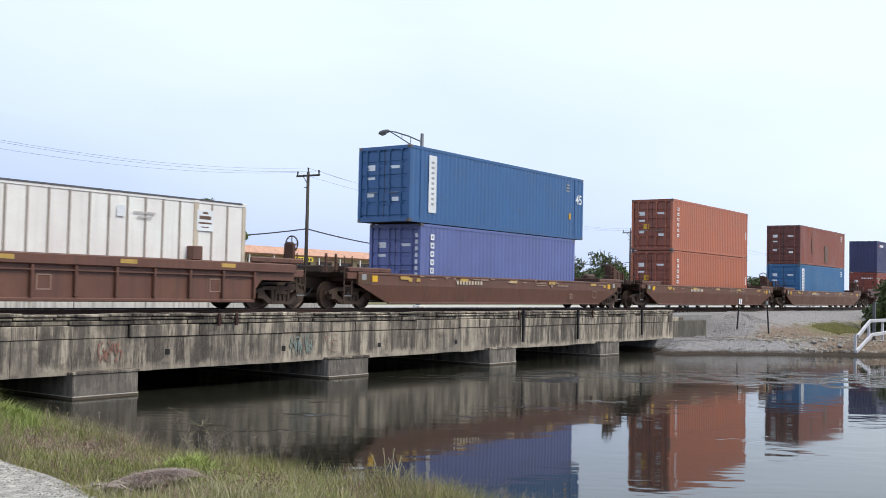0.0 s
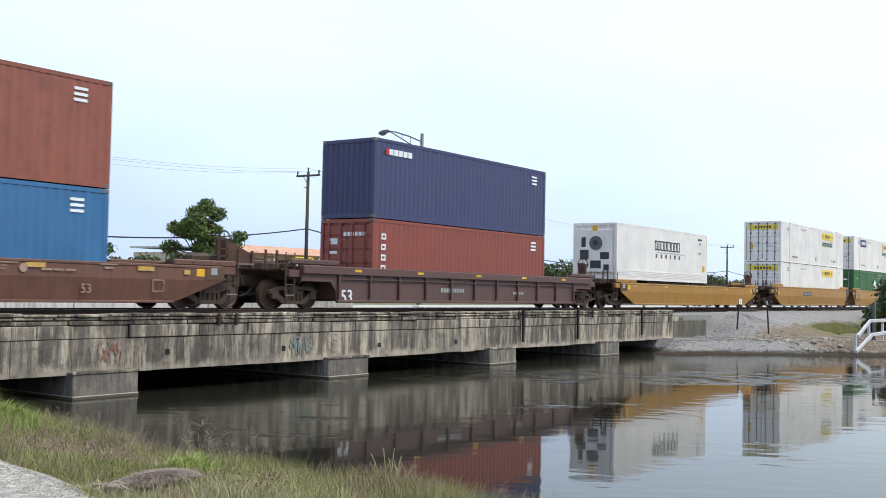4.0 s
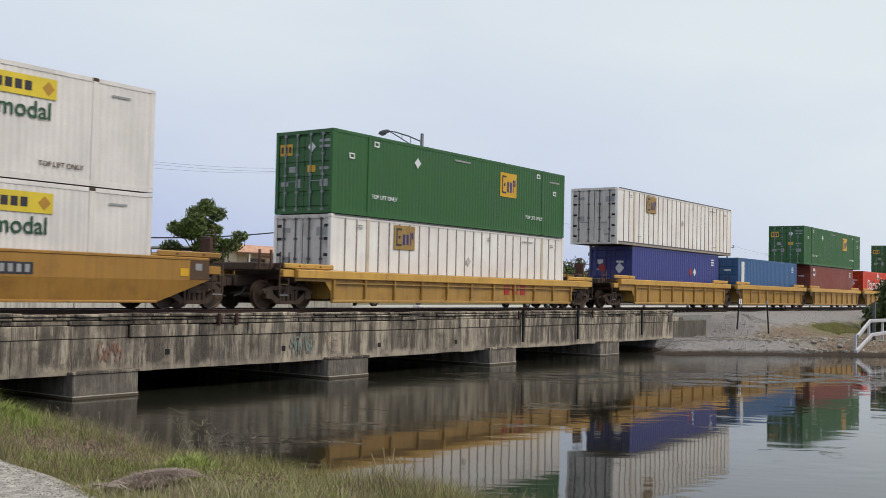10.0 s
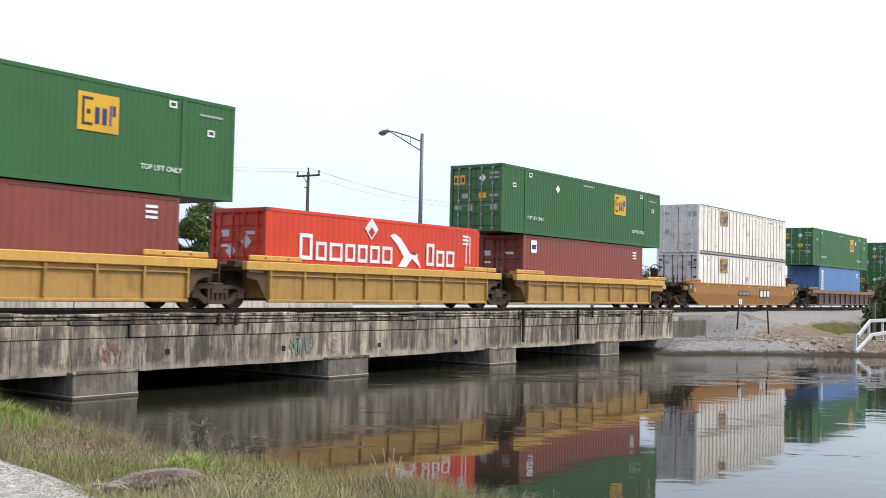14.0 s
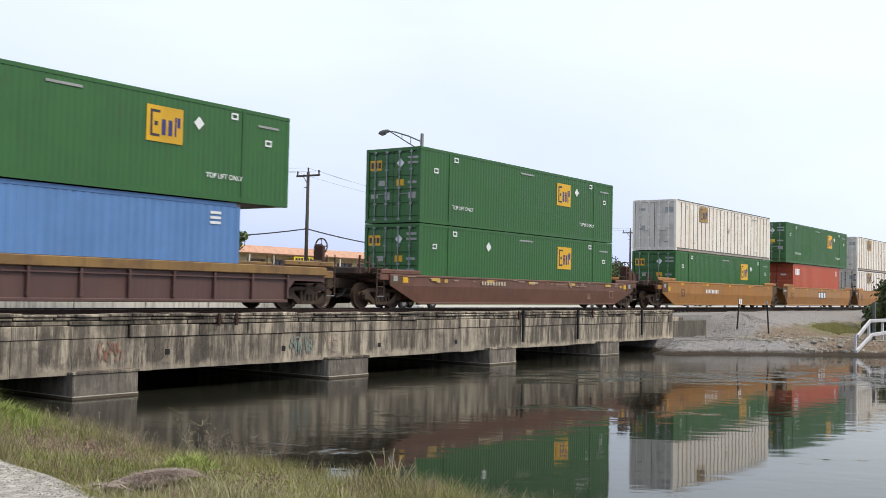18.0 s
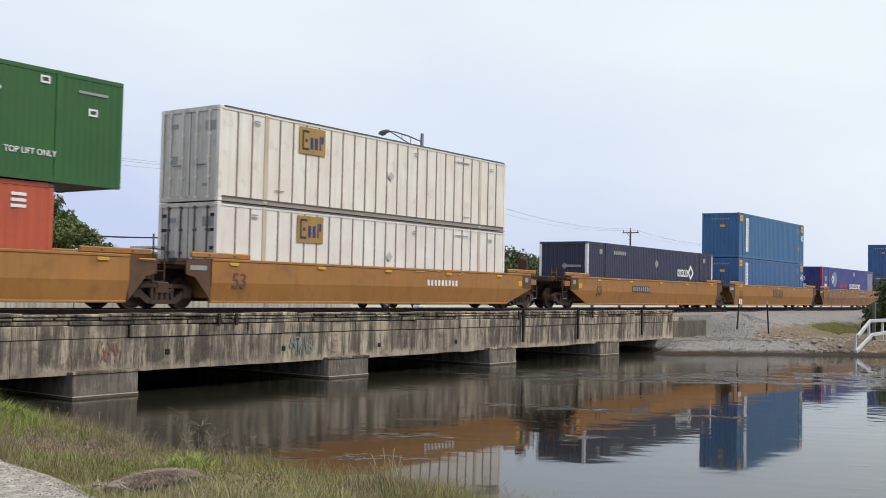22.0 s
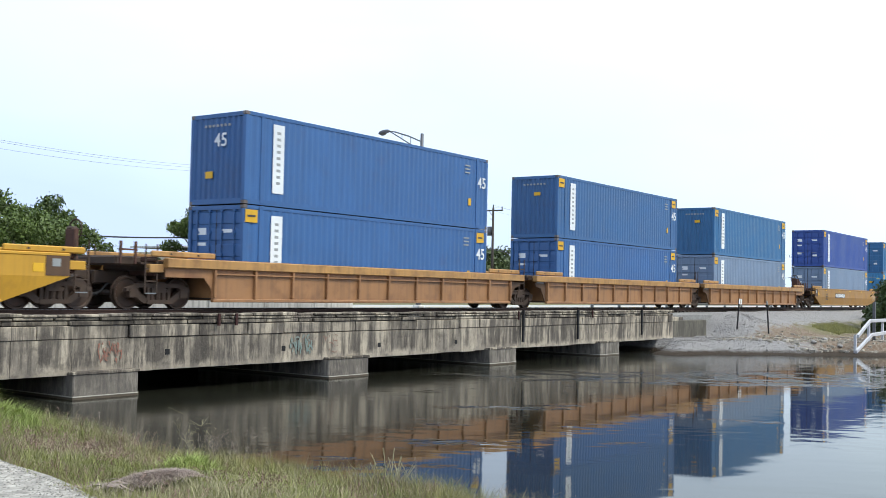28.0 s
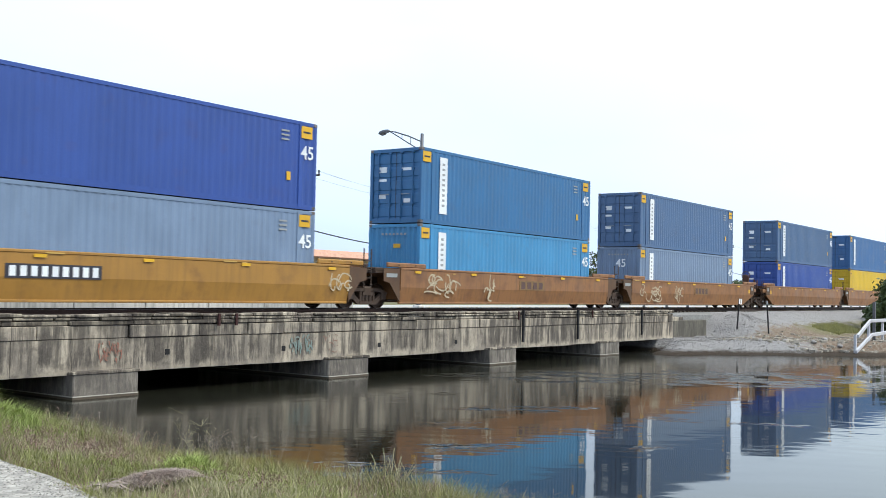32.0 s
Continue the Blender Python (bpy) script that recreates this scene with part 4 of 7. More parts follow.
            for z in (1.02, 1.42):
                sbox("cross_beam", 0.14, 2.7, 0.14, RUST_BROWN, ob, pose(sx * (e + 0.2), 0, z), bev=0.015)
            bm_hose = shared("air_hose", lambda bm: [cyl(bm, (0.0, 0, 0.0), (0.25, 0, -0.25), 0.03, n=6), cyl(bm, (0.25, 0, -0.25), (0.55, 0, -0.32), 0.03, n=6)] and None)
            put("air_hose", bm_hose, BLACK_POST, ob, pose(sx * (e + 1.1), -0.4, 0.72, 0, 0, 0 if sx > 0 else 180))
            for sy in (-1, 1):
                ladder = empty("step_ladder", pose(sx * (e + 0.42), sy * 1.40, 0))
                ladder.parent = ob
                for o in (-0.2, 0.2):
                    sbox("stile", 0.04, 0.03, 1.0, STEEL_DARK, ladder, pose(o, 0, 0.95))
                for z in (0.46, 0.8, 1.14, 1.42):
                    sbox("rung", 0.4, 0.03, 0.035, GREY_BAR if z < 0.5 else STEEL_DARK, ladder, pose(0, 0, z))
                for o in (-0.2, 0.2):
                    sbox("handrail", 0.03, 0.03, 0.40, STEEL_DARK, ladder, pose(o, 0, 1.63))
                sbox("sill_block", 0.5, 0.2, 0.24, ch if not smooth_side else body, ob, pose(sx * (e + 0.26), sy * 1.36, 1.16), bev=0.02)
            if sx > 0:
                # hand-brake stand with its wheel
                stand = sbox("brake_stand", 0.14, 0.42, 0.85, RUST_BROWN, ob, pose(e + 0.55, -0.75, 1.72), "rusty hand-brake stand", 0.02)

                def ring(bm):
                    n, R, r = 18, 0.27, 0.025
                    for k in range(n):
                        a, b = 2 * math.pi * k / n, 2 * math.pi * (k + 1) / n
                        cyl(bm, (0, R * math.cos(a), R * math.sin(a)), (0, R * math.cos(b), R * math.sin(b)), r, n=6)
                    for k in range(4):
                        a = math.pi * k / 2
                        cyl(bm, (0, 0, 0), (0, R * math.cos(a), R * math.sin(a)), 0.018, n=5)
                put("brake_wheel", shared("brake_wheel", ring), STEEL_DARK, stand, pose(0.14, 0.05, 0.42, 0, 0, 0))
                # sloping guard plate and braces round the brake gear
                if colour == "car_tan" or (colour == "car_brown" and smooth_side):
                    bm = bmesh.new()
                    prism(bm, [(0.42, 1.28), (0.42, 2.02), (0.62, 2.08), (1.58, 1.72), (1.58, 1.28)], "y", -1.02, -0.98)
                    part("brake_guard", bm, RUST_BROWN, ob, "rusty brown guard plate", pose(e, 0, 0))
                    for o in (0.14, 0.46, 1.0, 1.56):
                        sbox("guard_post", 0.07, 0.07, 0.86 if o < 0.9 else 0.55, RUST_BROWN, ob, pose(e + o, -1.05, 1.70 if o < 0.9 else 1.55))
                    sbox("guard_rail", 1.5, 0.05, 0.06, CASTING, ob, pose(e + 0.85, -1.07, 1.40))
                    for z in (1.62, 1.84):
                        sbox("guard_rail", 0.42, 0.05, 0.05, RUST_BROWN, ob, pose(e + 0.28, -1.06, z))
                    sbox("air_reservoir", 0.9, 0.36, 0.36, STEEL_DARK, ob, pose(e + 0.6, 0.4, 1.55), bev=0.1)
                sbox("gear_box", 0.2, 0.3, 0.26, STEEL_DARK, stand, pose(0.04, 0.06, 0.36), bev=0.04)
                sbox("brake_cylinder", 0.5, 0.28, 0.28, STEEL_DARK, ob, pose(e + 0.35, -0.8, 1.52), bev=0.05)
            else:
                # posts and boxes over the other end's draft gear
                for o in (0.75, 1.25):
                    sbox("grab_post", 0.06, 0.06, 0.62, RUST_BROWN, ob, pose(-e - o, -1.12, 1.58))
                sbox("grab_rail", 0.60, 0.05, 0.05, RUST_BROWN, ob, pose(-e - 1.0, -1.12, 1.66))
                sbox("draft_cover", 0.9, 1.9, 0.26, STEEL_DARK, ob, pose(-e - 0.85, 0, 1.36), bev=0.04)
        else:
            # dark end frame over the shared truck
            def gusset(bm):
                prism(bm, [(0, 0.26), (0.02, top - 0.03), (0.95, top - 0.06), (0.95, 1.02), (0.6, 0.94)] if smooth_side else [(0, 0.28), (0.0, top - 0.34), (0.9, top - 0.34), (0.85, 0.98), (0.42, 0.9)], "y", -0.02, 0.02)
            gm = shared(("end_gusset", style, round(top, 2)), gusset)
            for sy in (-1, 1):
                put("end_gusset", gm, END_GREY, ob, pose(sx * e, sy * (yo - 0.05), 0, 0, 0, 0 if sx > 0 else 180))
            sbox("joint_block", 1.5, 0.8, 0.36, STEEL_DARK, ob, pose(sx * (e + 0.72), 0, 1.0), bev=0.04)
            sbox("end_deck", 1.2, 2.6, 0.08, STEEL_DARK, ob, pose(sx * (e + 0.62), 0, top - 0.16))
            if sx < 0:
                sbox("hose_tray", 0.5, 0.4, 0.12, STEEL_DARK, ob, pose(-e - 0.75, -0.9, top - 0.06), bev=0.02)
                sbox("number_board", 0.62, 0.012, 0.14, P["mark_grey"], ob, pose(-e - 0.5, -yo + 0.02, top - 0.28))
            else:
                ladder = empty("step_ladder", pose(e + 1.05, -1.42, 0))
                ladder.parent = ob
                for o in (-0.2, 0.2):
                    sbox("stile", 0.04, 0.03, 1.35, STEEL_DARK, ladder, pose(o, 0, 1.45))
                for z in (0.80, 1.1, 1.4, 1.7):
                    sbox("rung", 0.4, 0.03, 0.035, STEEL_DARK, ladder, pose(0, 0, z))
    for x in (left, right):
        if x is not None:
            truck(ob, x)
    return ob


def reflectors(car, half, top, colour="lamp_yellow", n=7, z=None, seed=0, smooth=True):
    r = random.Random(seed)
    for k in range(n):
        x = -half + 2 * half * (k + 0.5) / n + r.uniform(-0.2, 0.2)
        sbox("reflector", 0.36 if colour == "lamp_yellow" else 0.55, 0.008, 0.09 if colour == "lamp_yellow" else 0.12, P[colour], car, pose(x, -1.535 if smooth else -1.622, (top - 0.13) if z is None else z))


def brown_car_marks(car):
    """Faded writing along the chord, the length mark and an outlined square on a brown car."""
    car_line(car, -3.2, 1.04, 9, 0.12, 0.15, 0.09, "cream", -1.54)
    car_line(car, 2.5, 1.10, 1, 0.95, 0.03, 0.1, "chip", -1.54)
    car_line(car, 2.5, 1.03, 1, 0.85, 0.03, 0.1, "chip", -1.54)
    car_line(car, 0.05, 1.13, 5, 0.10, 0.05, 0.04, "faint", -1.54)
    car_line(car, 4.4, 1.04, 3, 0.30, 0.06, 0.05, "chip", -1.54)
    car_words(car, "53", 0.34, 5.25, 0.56, "chip", -1.508)
    bm = bmesh.new()
    framed(bm, 0.40, 0.34, 0.03)
    part("outlined_square", bm, P["chip"], car, m=pose(7.6, -1.508, 0.68))
    bm = bmesh.new()
    cyl(bm, (0, 0.002, 0), (0, -0.002, 0), 0.11, n=20)
    part("roundel", bm, P["chip"], car, m=pose(3.4, -1.54, 1.06))
    for x in (-7.1, -6.6, 8.6):
        sbox("warning_square", 0.22, 0.006, 0.13, P["scuff"], car, pose(x, -1.538, 1.08))


def chips(car, half, top, seed, colour="chip", n=16):
    """Pale chips where the paint of the top edge has worn through."""
    r = random.Random(seed)
    for k in range(n):
        sbox("paint_chip", r.choice((0.16, 0.3, 0.55)), 0.006, r.choice((0.035, 0.06)), P[colour], car, pose(r.uniform(-half, half), -1.532, top - r.choice((0.05, 0.09, 0.14))))


def car_bars(car, x, z, n, w, h, gap, colour, backing=None):
    if backing:
        sbox("marking_panel", n * (w + gap) + 0.1, 0.008, h + 0.1, P[backing], car, pose(x, -1.506, z))
    for k in range(n):
        sbox("marking_bar", w * 0.8, 0.004, h, P[colour], car, pose(x + (k - (n - 1) / 2) * (w + gap), -1.513, z))


def car_line(car, x, z, n, w, h, gap, colour, y=-1.513):
    """One line of unreadable writing on a car's side, as plain bars."""
    bm = bmesh.new()
    for k in range(n):
        u = (k - (n - 1) / 2) * (w + gap)
        box(bm, u - w / 2, u + w / 2, -0.002, 0.002, -h / 2, h / 2)
    part("lettering", bm, P[colour], car, "faded pale line of writing", m=pose(x, y, z))


def car_words(car, text, size, x, z, colour, y=-1.504):
    lettering(text, size, P[colour], car, pose(x, y, z, 90, 0, 0))


# ---------------------------------------------------------------- behind the track: the road and its bridge
ROAD_Z = 1.80
road = boxpart("road", -400, 900, 33.0, 44.0, ROAD_Z - 0.5, ROAD_Z, ASPHALT)
tagged(road, "grey asphalt road that runs beside the railway", "road", kind="structure")
for y in (38.45, 38.65):
    boxpart("centre_line", -100, 400, y - 0.06, y + 0.06, ROAD_Z, ROAD_Z + 0.006, P["lamp_yellow"], road)
road_bridge = empty("road_bridge", pose(0, 0, 0))
tagged(road_bridge, "low concrete road bridge with pale parapets behind the railway", "bridge", kind="structure")
# slab stretched over the gap and dark unseen wall, added to block daylight
boxpart("road_slab", -60, 36.6, 27.95, 45.2, 0.75, ROAD_Z - 0.51, CONCRETE_DARK, road_bridge)
boxpart("far_closing_wall", 2, 60, 46.4, 47.0, -1, 1.7, CONCRETE_DARK, road_bridge)
rp = random.Random(8)
boxpart("near_curb", -60, 47, 31.95, 32.3, ROAD_Z - 0.5, ROAD_Z + 0.12, PALE_CONCRETE, road_bridge, bev=0.02)
x = -60.0
while x < 37.1:
    w = min(3.05, 37.2 - x)
    boxpart("parapet_panel", x + 0.015, x + w - 0.015, 31.5, 31.85, 1.0, 2.52 + rp.uniform(-0.01, 0.01), PALE_CONCRETE, road_bridge, bev=0.03)
    boxpart("parapet_cap", x + 0.01, x + w - 0.01, 31.45, 31.9, 2.535, 2.60, PALE_CONCRETE, road_bridge, bev=0.02)
    x += w
# low guard rail with posts past the parapet
guard = empty("guard_rail", pose(0, 0, 0))
tagged(guard, "grey steel guard rail on short posts beside the road", "guard rail", kind="structure")
bm = bmesh.new()
prism(bm, [(31.2, 2.12), (31.26, 2.16), (31.2, 2.22), (31.26, 2.30), (31.2, 2.36), (31.17, 2.36), (31.22, 2.30), (31.17, 2.22), (31.22, 2.16), (31.17, 2.12)], "x", 60, 240)
part("beam", bm, GREY_BAR, guard)
for k in range(46):
    sbox("post", 0.12, 0.16, 0.9, GREY_BAR, guard, pose(60.5 + k * 3.9, 31.34, 1.98))

# ---------------------------------------------------------------- street lamp
lamp = empty("street_lamp", pose(44.73, 33.4, 1.75))
tagged(lamp, "tall grey street lamp with a trussed arm over the road", "street lamp")
bm = bmesh.new()
cyl(bm, (0, 0, 0), (0, 0, 9.39), 0.14, 0.085, 14)
part("pole", bm, GALV, lamp, smooth=True)
bm = bmesh.new()
box(bm, -0.22, 0.22, -0.22, 0.22, -0.2, 0.3)
bevelled(bm, 0.03)
part("base", bm, PALE_CONCRETE, lamp)
pts = [(0, 0, 8.95), (0, 0.9, 9.32), (0, 1.8, 9.60), (0, 2.25, 9.68)]
bm = bmesh.new()
for a, b in zip(pts[:-1], pts[1:]):
    cyl(bm, a, b, 0.035, n=8)
part("upper_arm", bm, GALV, lamp)
bm = bmesh.new()
for a, b in zip([(0, 0, 8.45), (0, 1.0, 9.0), (0, 1.8, 9.45)], [(0, 1.0, 9.0), (0, 1.8, 9.45), (0, 2.2, 9.66)]):
    cyl(bm, a, b, 0.03, n=8)
part("lower_arm", bm, GALV, lamp)
for y0, z0, z1 in ((0.75, 8.86, 9.26), (1.35, 9.2, 9.46)):
    bm = bmesh.new()
    cyl(bm, (0, y0, z0), (0, y0, z1), 0.02, n=6)
    part("arm_strut", bm, GALV, lamp)
bm = bmesh.new()
bmesh.ops.create_uvsphere(bm, u_segments=16, v_segments=10, radius=1.0)
for v in bm.verts:
    v.co = Vector((v.co.x * 0.17, v.co.y * 0.40, v.co.z * (0.14 if v.co.z > 0 else 0.09)))
head = part("lamp_head", bm, GALV, lamp, m=pose(0, 2.58, 9.64, -8, 0, 0), smooth=True)
bm = bmesh.new()
bmesh.ops.create_uvsphere(bm, u_segments=14, v_segments=8, radius=1.0)
for v in bm.verts:
    v.co = Vector((v.co.x * 0.13, v.co.y * 0.22, v.co.z * 0.10))
part("lens_bowl", bm, POST_GREY, head, m=pose(0, 0.08, -0.06), smooth=True)


# ---------------------------------------------------------------- power line
def power_pole(x, y, top, box_on=False):
    ob = empty("power_pole", pose(x, y, 1.7))
    tagged(ob, "dark wooden power pole with a crossarm" + (" and a transformer can" if box_on else ""), "utility pole", "power poles along the road")
    h = top - 1.7
    bm = bmesh.new()
    cyl(bm, (0, 0, -0.3), (0, 0, h), 0.17, 0.12, 10)
    part("pole", bm, WOOD_POLE, ob, smooth=True)
    sbox("crossarm", 0.12, 2.5, 0.14, WOOD_POLE, ob, pose(0, 0, h - 0.32))
    for o in (-1.15, 0.0, 1.15):
        bm = bmesh.new()
        cyl(bm, (0, 0, 0), (0, 0, 0.32), 0.05, 0.07, 8)
        part("insulator", bm, WIRE_MAT, ob, m=pose(0, o, h - 0.25 if o else h))
    bm = bmesh.new()
    cyl(bm, (0, 0.5, h - 0.4), (0, 0.05, h - 1.0), 0.03, n=6)
    part("brace", bm, WOOD_POLE, ob)
    bm = bmesh.new()
    cyl(bm, (0, 0.0, 0), (0, 0.35, 0.05), 0.04, n=6)
    part("bracket", bm, WOOD_POLE, ob, m=pose(0, 0, h - 1.3))
    if box_on:
        bm = bmesh.new()
        cyl(bm, (0, 0.42, h - 3.1), (0, 0.42, h - 2.1), 0.27, n=14)
        part("transformer_can", bm, GALV, ob, smooth=True)
    return ob


POLES = [(27.5, 53.2, 10.5), (62.5, 58.0, 12.15), (97.8, 63.0, 12.1), (140.0, 66.5, 12.1), (185.6, 69.0, 12.1), (232.0, 71.0, 12.1)]
for k, (x, y, z) in enumerate(POLES):
    power_pole(x, y, z, k == 2)


def cable(p0, p1, sag, r, n=14):
    p0, p1 = Vector(p0), Vector(p1)
    bm = bmesh.new()
    pts = [p0.lerp(p1, k / n) - Vector((0, 0, sag * 4 * (k / n) * (1 - k / n))) for k in range(n + 1)]
    for a, b in zip(pts[:-1], pts[1:]):
        cyl(bm, a, b, r, n=5)
    return bm


WIRE_GREY = mat("weathered_cable", lin(120, 124, 134), 0.6)
wires = empty("power_lines", pose(0, 0, 0))
tagged(wires, "thin dark overhead cables strung between the poles", "power lines", kind="structure")
for a, b in zip(POLES[:-1], POLES[1:]):
    for o in (-1.15, 0.0, 1.15):
        part("wire", cable((a[0], a[1] + o, a[2] + (0.0 if o else 0.3)), (b[0], b[1] + o, b[2] + (0.0 if o else 0.3)), 0.75, 0.008), WIRE_GREY, wires)
    part("telephone_cable", cable((a[0], a[1], a[2] - 4.6), (b[0], b[1], b[2] - 4.6), 0.85, 0.05), WIRE_MAT, wires)

# ---------------------------------------------------------------- low commercial building with a tiled mansard
STUCCO = mat("cream_stucco", lin(232, 214, 184), 0.9, 0, 0.12, 1.0, 30, 0.2, 40, lin(180, 160, 130), 0.3, lin(160, 140, 116), 0.3)
TILE = mat("terracotta_mansard", lin(226, 178, 152), 0.85, 0, 0.16, 2.0, 20, 0.3, 20, lin(190, 128, 98), 0.4)
GLASS = mat("dark_glazing", lin(44, 50, 58), 0.12, 0, 0.2, 1, 10, spec=0.8)
FASCIA = mat("brown_fascia", lin(120, 84, 62), 0.7, 0, 0.2, 2, 30)
hall = empty("commercial_building", pose(70, 68, 1.75))
tagged(hall, "low cream commercial building with an orange tiled mansard roof", "building")
boxpart("wall", -5.5, 14, 0, 14, -0.2, 4.1, STUCCO, hall)
boxpart("flat_roof", -5.8, 14.3, -0.2, 14.2, 4.5, 4.65, PALE_CONCRETE, hall)
bm = bmesh.new()
prism(bm, [(-0.75, 4.02), (-0.75, 4.10), (-0.35, 4.72), (0.4, 4.72), (0.4, 4.02)], "x", -6.1, 14.6)
mans = part("mansard", bm, TILE, hall)
boxpart("fascia", -6.2, 14.7, -0.87, -0.73, 3.95, 4.06, FASCIA, mans)
for k in range(14):
    boxpart("seam", -5.9 + k * 1.5, -5.84 + k * 1.5, -0.60, -0.50, 4.2, 4.42, TILE, mans)
for k in range(6):
    x = -4.2 + k * 3.0
    win = boxpart("window", x, x + 2.0, -0.05, 0.05, 0.9, 3.45, GLASS, hall)
    for o in (0.0, 1.0, 2.0):
        boxpart("window_frame", x + o - 0.05, x + o + 0.05, -0.09, -0.03, 0.85, 3.5, FASCIA, win)
    boxpart("window_header", x - 0.05, x + 2.05, -0.1, -0.03, 3.46, 3.56, FASCIA, win)
    boxpart("canopy_post", x - 0.6, x - 0.48, -0.8, -0.68, -0.2, 3.94, PALE_CONCRETE, hall)
sgn = boxpart("shop_sign", 0.6, 3.2, -1.0, -0.88, 3.48, 3.90, P["lemon"], hall, "small yellow sign with dark writing")
for k in range(6):
    boxpart("sign_bar", 0.8 + k * 0.38, 1.06 + k * 0.38, -1.015, -1.0, 3.58, 3.80, P["mark_dark"], sgn)
boxpart("end_wall_panel", 14.0, 14.2, 0.2, 13.8, 0, 3.6, PALE_CONCRETE, hall)
house = empty("white_house", pose(104, 84, 1.75))
tagged(house, "small white house behind the trees", "house")
boxpart("wall", -5, 5, 0, 8, -0.2, 2.9, PALE_CONCRETE, house)
bm = bmesh.new()
prism(bm, [(-0.5, 2.9), (4, 4.6), (8.5, 2.9)], "x", -5.4, 5.4)
part("roof", bm, PALE_CONCRETE, house)
for x in (-3, 1.5):
    boxpart("window", x, x + 1.4, -0.03, 0.03, 1.0, 2.2, GLASS, house)

# ---------------------------------------------------------------- vehicles on the road
TYRE = mat("black_tyre", lin(36, 36, 38), 0.8)
RED_TAIL = mat("red_tail_lens", lin(170, 24, 20), 0.3)
CAR_RED = mat("red_car_paint", lin(176, 32, 30), 0.25, 0, 0.05, 1, 20)
CAR_WHITE = mat("white_car_paint", lin(232, 232, 232), 0.25, 0, 0.04, 1, 20)
CAR_SILVER = mat("silver_car_paint", lin(180, 184, 190), 0.3, 0.4, 0.04, 1, 20)


def road_car(label, paintwork, van=False):
    ob = empty("car", pose(0, 0, 0))
    tagged(ob, label, "car", "cars on the road")
    h = 1.9 if van else 1.45
    bm = bmesh.new()
    low = [(-2.2, 0.35), (-2.25, 0.75), (-2.0, 0.95), (2.0, 0.98), (2.25, 0.8), (2.2, 0.35)]
    prism(bm, low, "y", -0.88, 0.88)
    bevelled(bm, 0.06, 2)
    part("body", bm, paintwork, ob, smooth=False)
    bm = bmesh.new()
    cab = [(-2.0, 0.95), (-1.55, h), (0.5, h), (1.25, 0.97)] if not van else [(-2.15, 0.95), (-2.1, h), (1.0, h), (1.75, 0.97)]
    prism(bm, cab, "y", -0.76, 0.76)
    bevelled(bm, 0.05, 2)
    cabin = part("cabin", bm, paintwork, ob)
    for sy in (-1, 1):
        bm = bmesh.new()
        prism(bm, [(u * 0.86 - 0.03, 1.0 + (z - 0.95) * 0.82) for u, z in cab], "y", sy * 0.762, sy * 0.768)
        part("side_glass", bm, GLASS, cabin)
    for x in (-1.35, 1.35):
        for sy in (-1, 1):
            bm = bmesh.new()
            cyl(bm, (0, -0.1, 0), (0, 0.1, 0), 0.33, n=20)
            w = part("wheel", bm, TYRE, ob, m=pose(x, sy * 0.80, 0.33))
            bm = bmesh.new()
            cyl(bm, (0, -0.105 * 1, 0), (0, 0.105, 0), 0.19, n=14)
            part("rim", bm, GREY_BAR, w)
    for sy in (-1, 1):
        sbox("tail_lamp", 0.06, 0.3, 0.16, RED_TAIL, ob, pose(-2.23, sy * 0.62, 0.78))
        sbox("headlamp", 0.06, 0.3, 0.14, GREY_BAR, ob, pose(2.22, sy * 0.62, 0.72))
    return ob


AMBER = bpy.data.materials.new("amber_lamp")
AMBER.use_nodes = True
AMBER.node_tree.nodes["Principled BSDF"].inputs["Base Color"].default_value = (0.9, 0.25, 0.02, 1)
AMBER.node_tree.nodes["Principled BSDF"].inputs["Emission Color"].default_value = (1.0, 0.28, 0.03, 1)
AMBER.node_tree.nodes["Principled BSDF"].inputs["Emission Strength"].default_value = 3.0
amber_van = road_car("white van with a lit amber lamp driving on the road", CAR_WHITE, True)
sbox("amber_lamp", 0.10, 0.22, 0.20, AMBER, amber_van, pose(2.26, -0.72, 0.42), "glowing amber lamp", 0.03)
CARS = [(amber_van, 36.2, 0, 86.9, 0.0, 7.93),
        (road_car("small red car driving on the road", CAR_RED), 36.2, 0, 57.9, 19.0, 10.6),
        (road_car("red van driving on the road", CAR_RED, True), 36.2, 0, 63.8, 23.5, 12.0),
        (road_car("white car driving on the road", CAR_WHITE), 41.0, 180, 57.2, 23.0, -9.0),
        (road_car("white van driving on the road", CAR_WHITE, True), 41.0, 180, 120.0, 2.0, -9.0),
        (road_car("silver car driving on the road", CAR_SILVER), 36.2, 0, 50.0, 9.0, 10.5)]

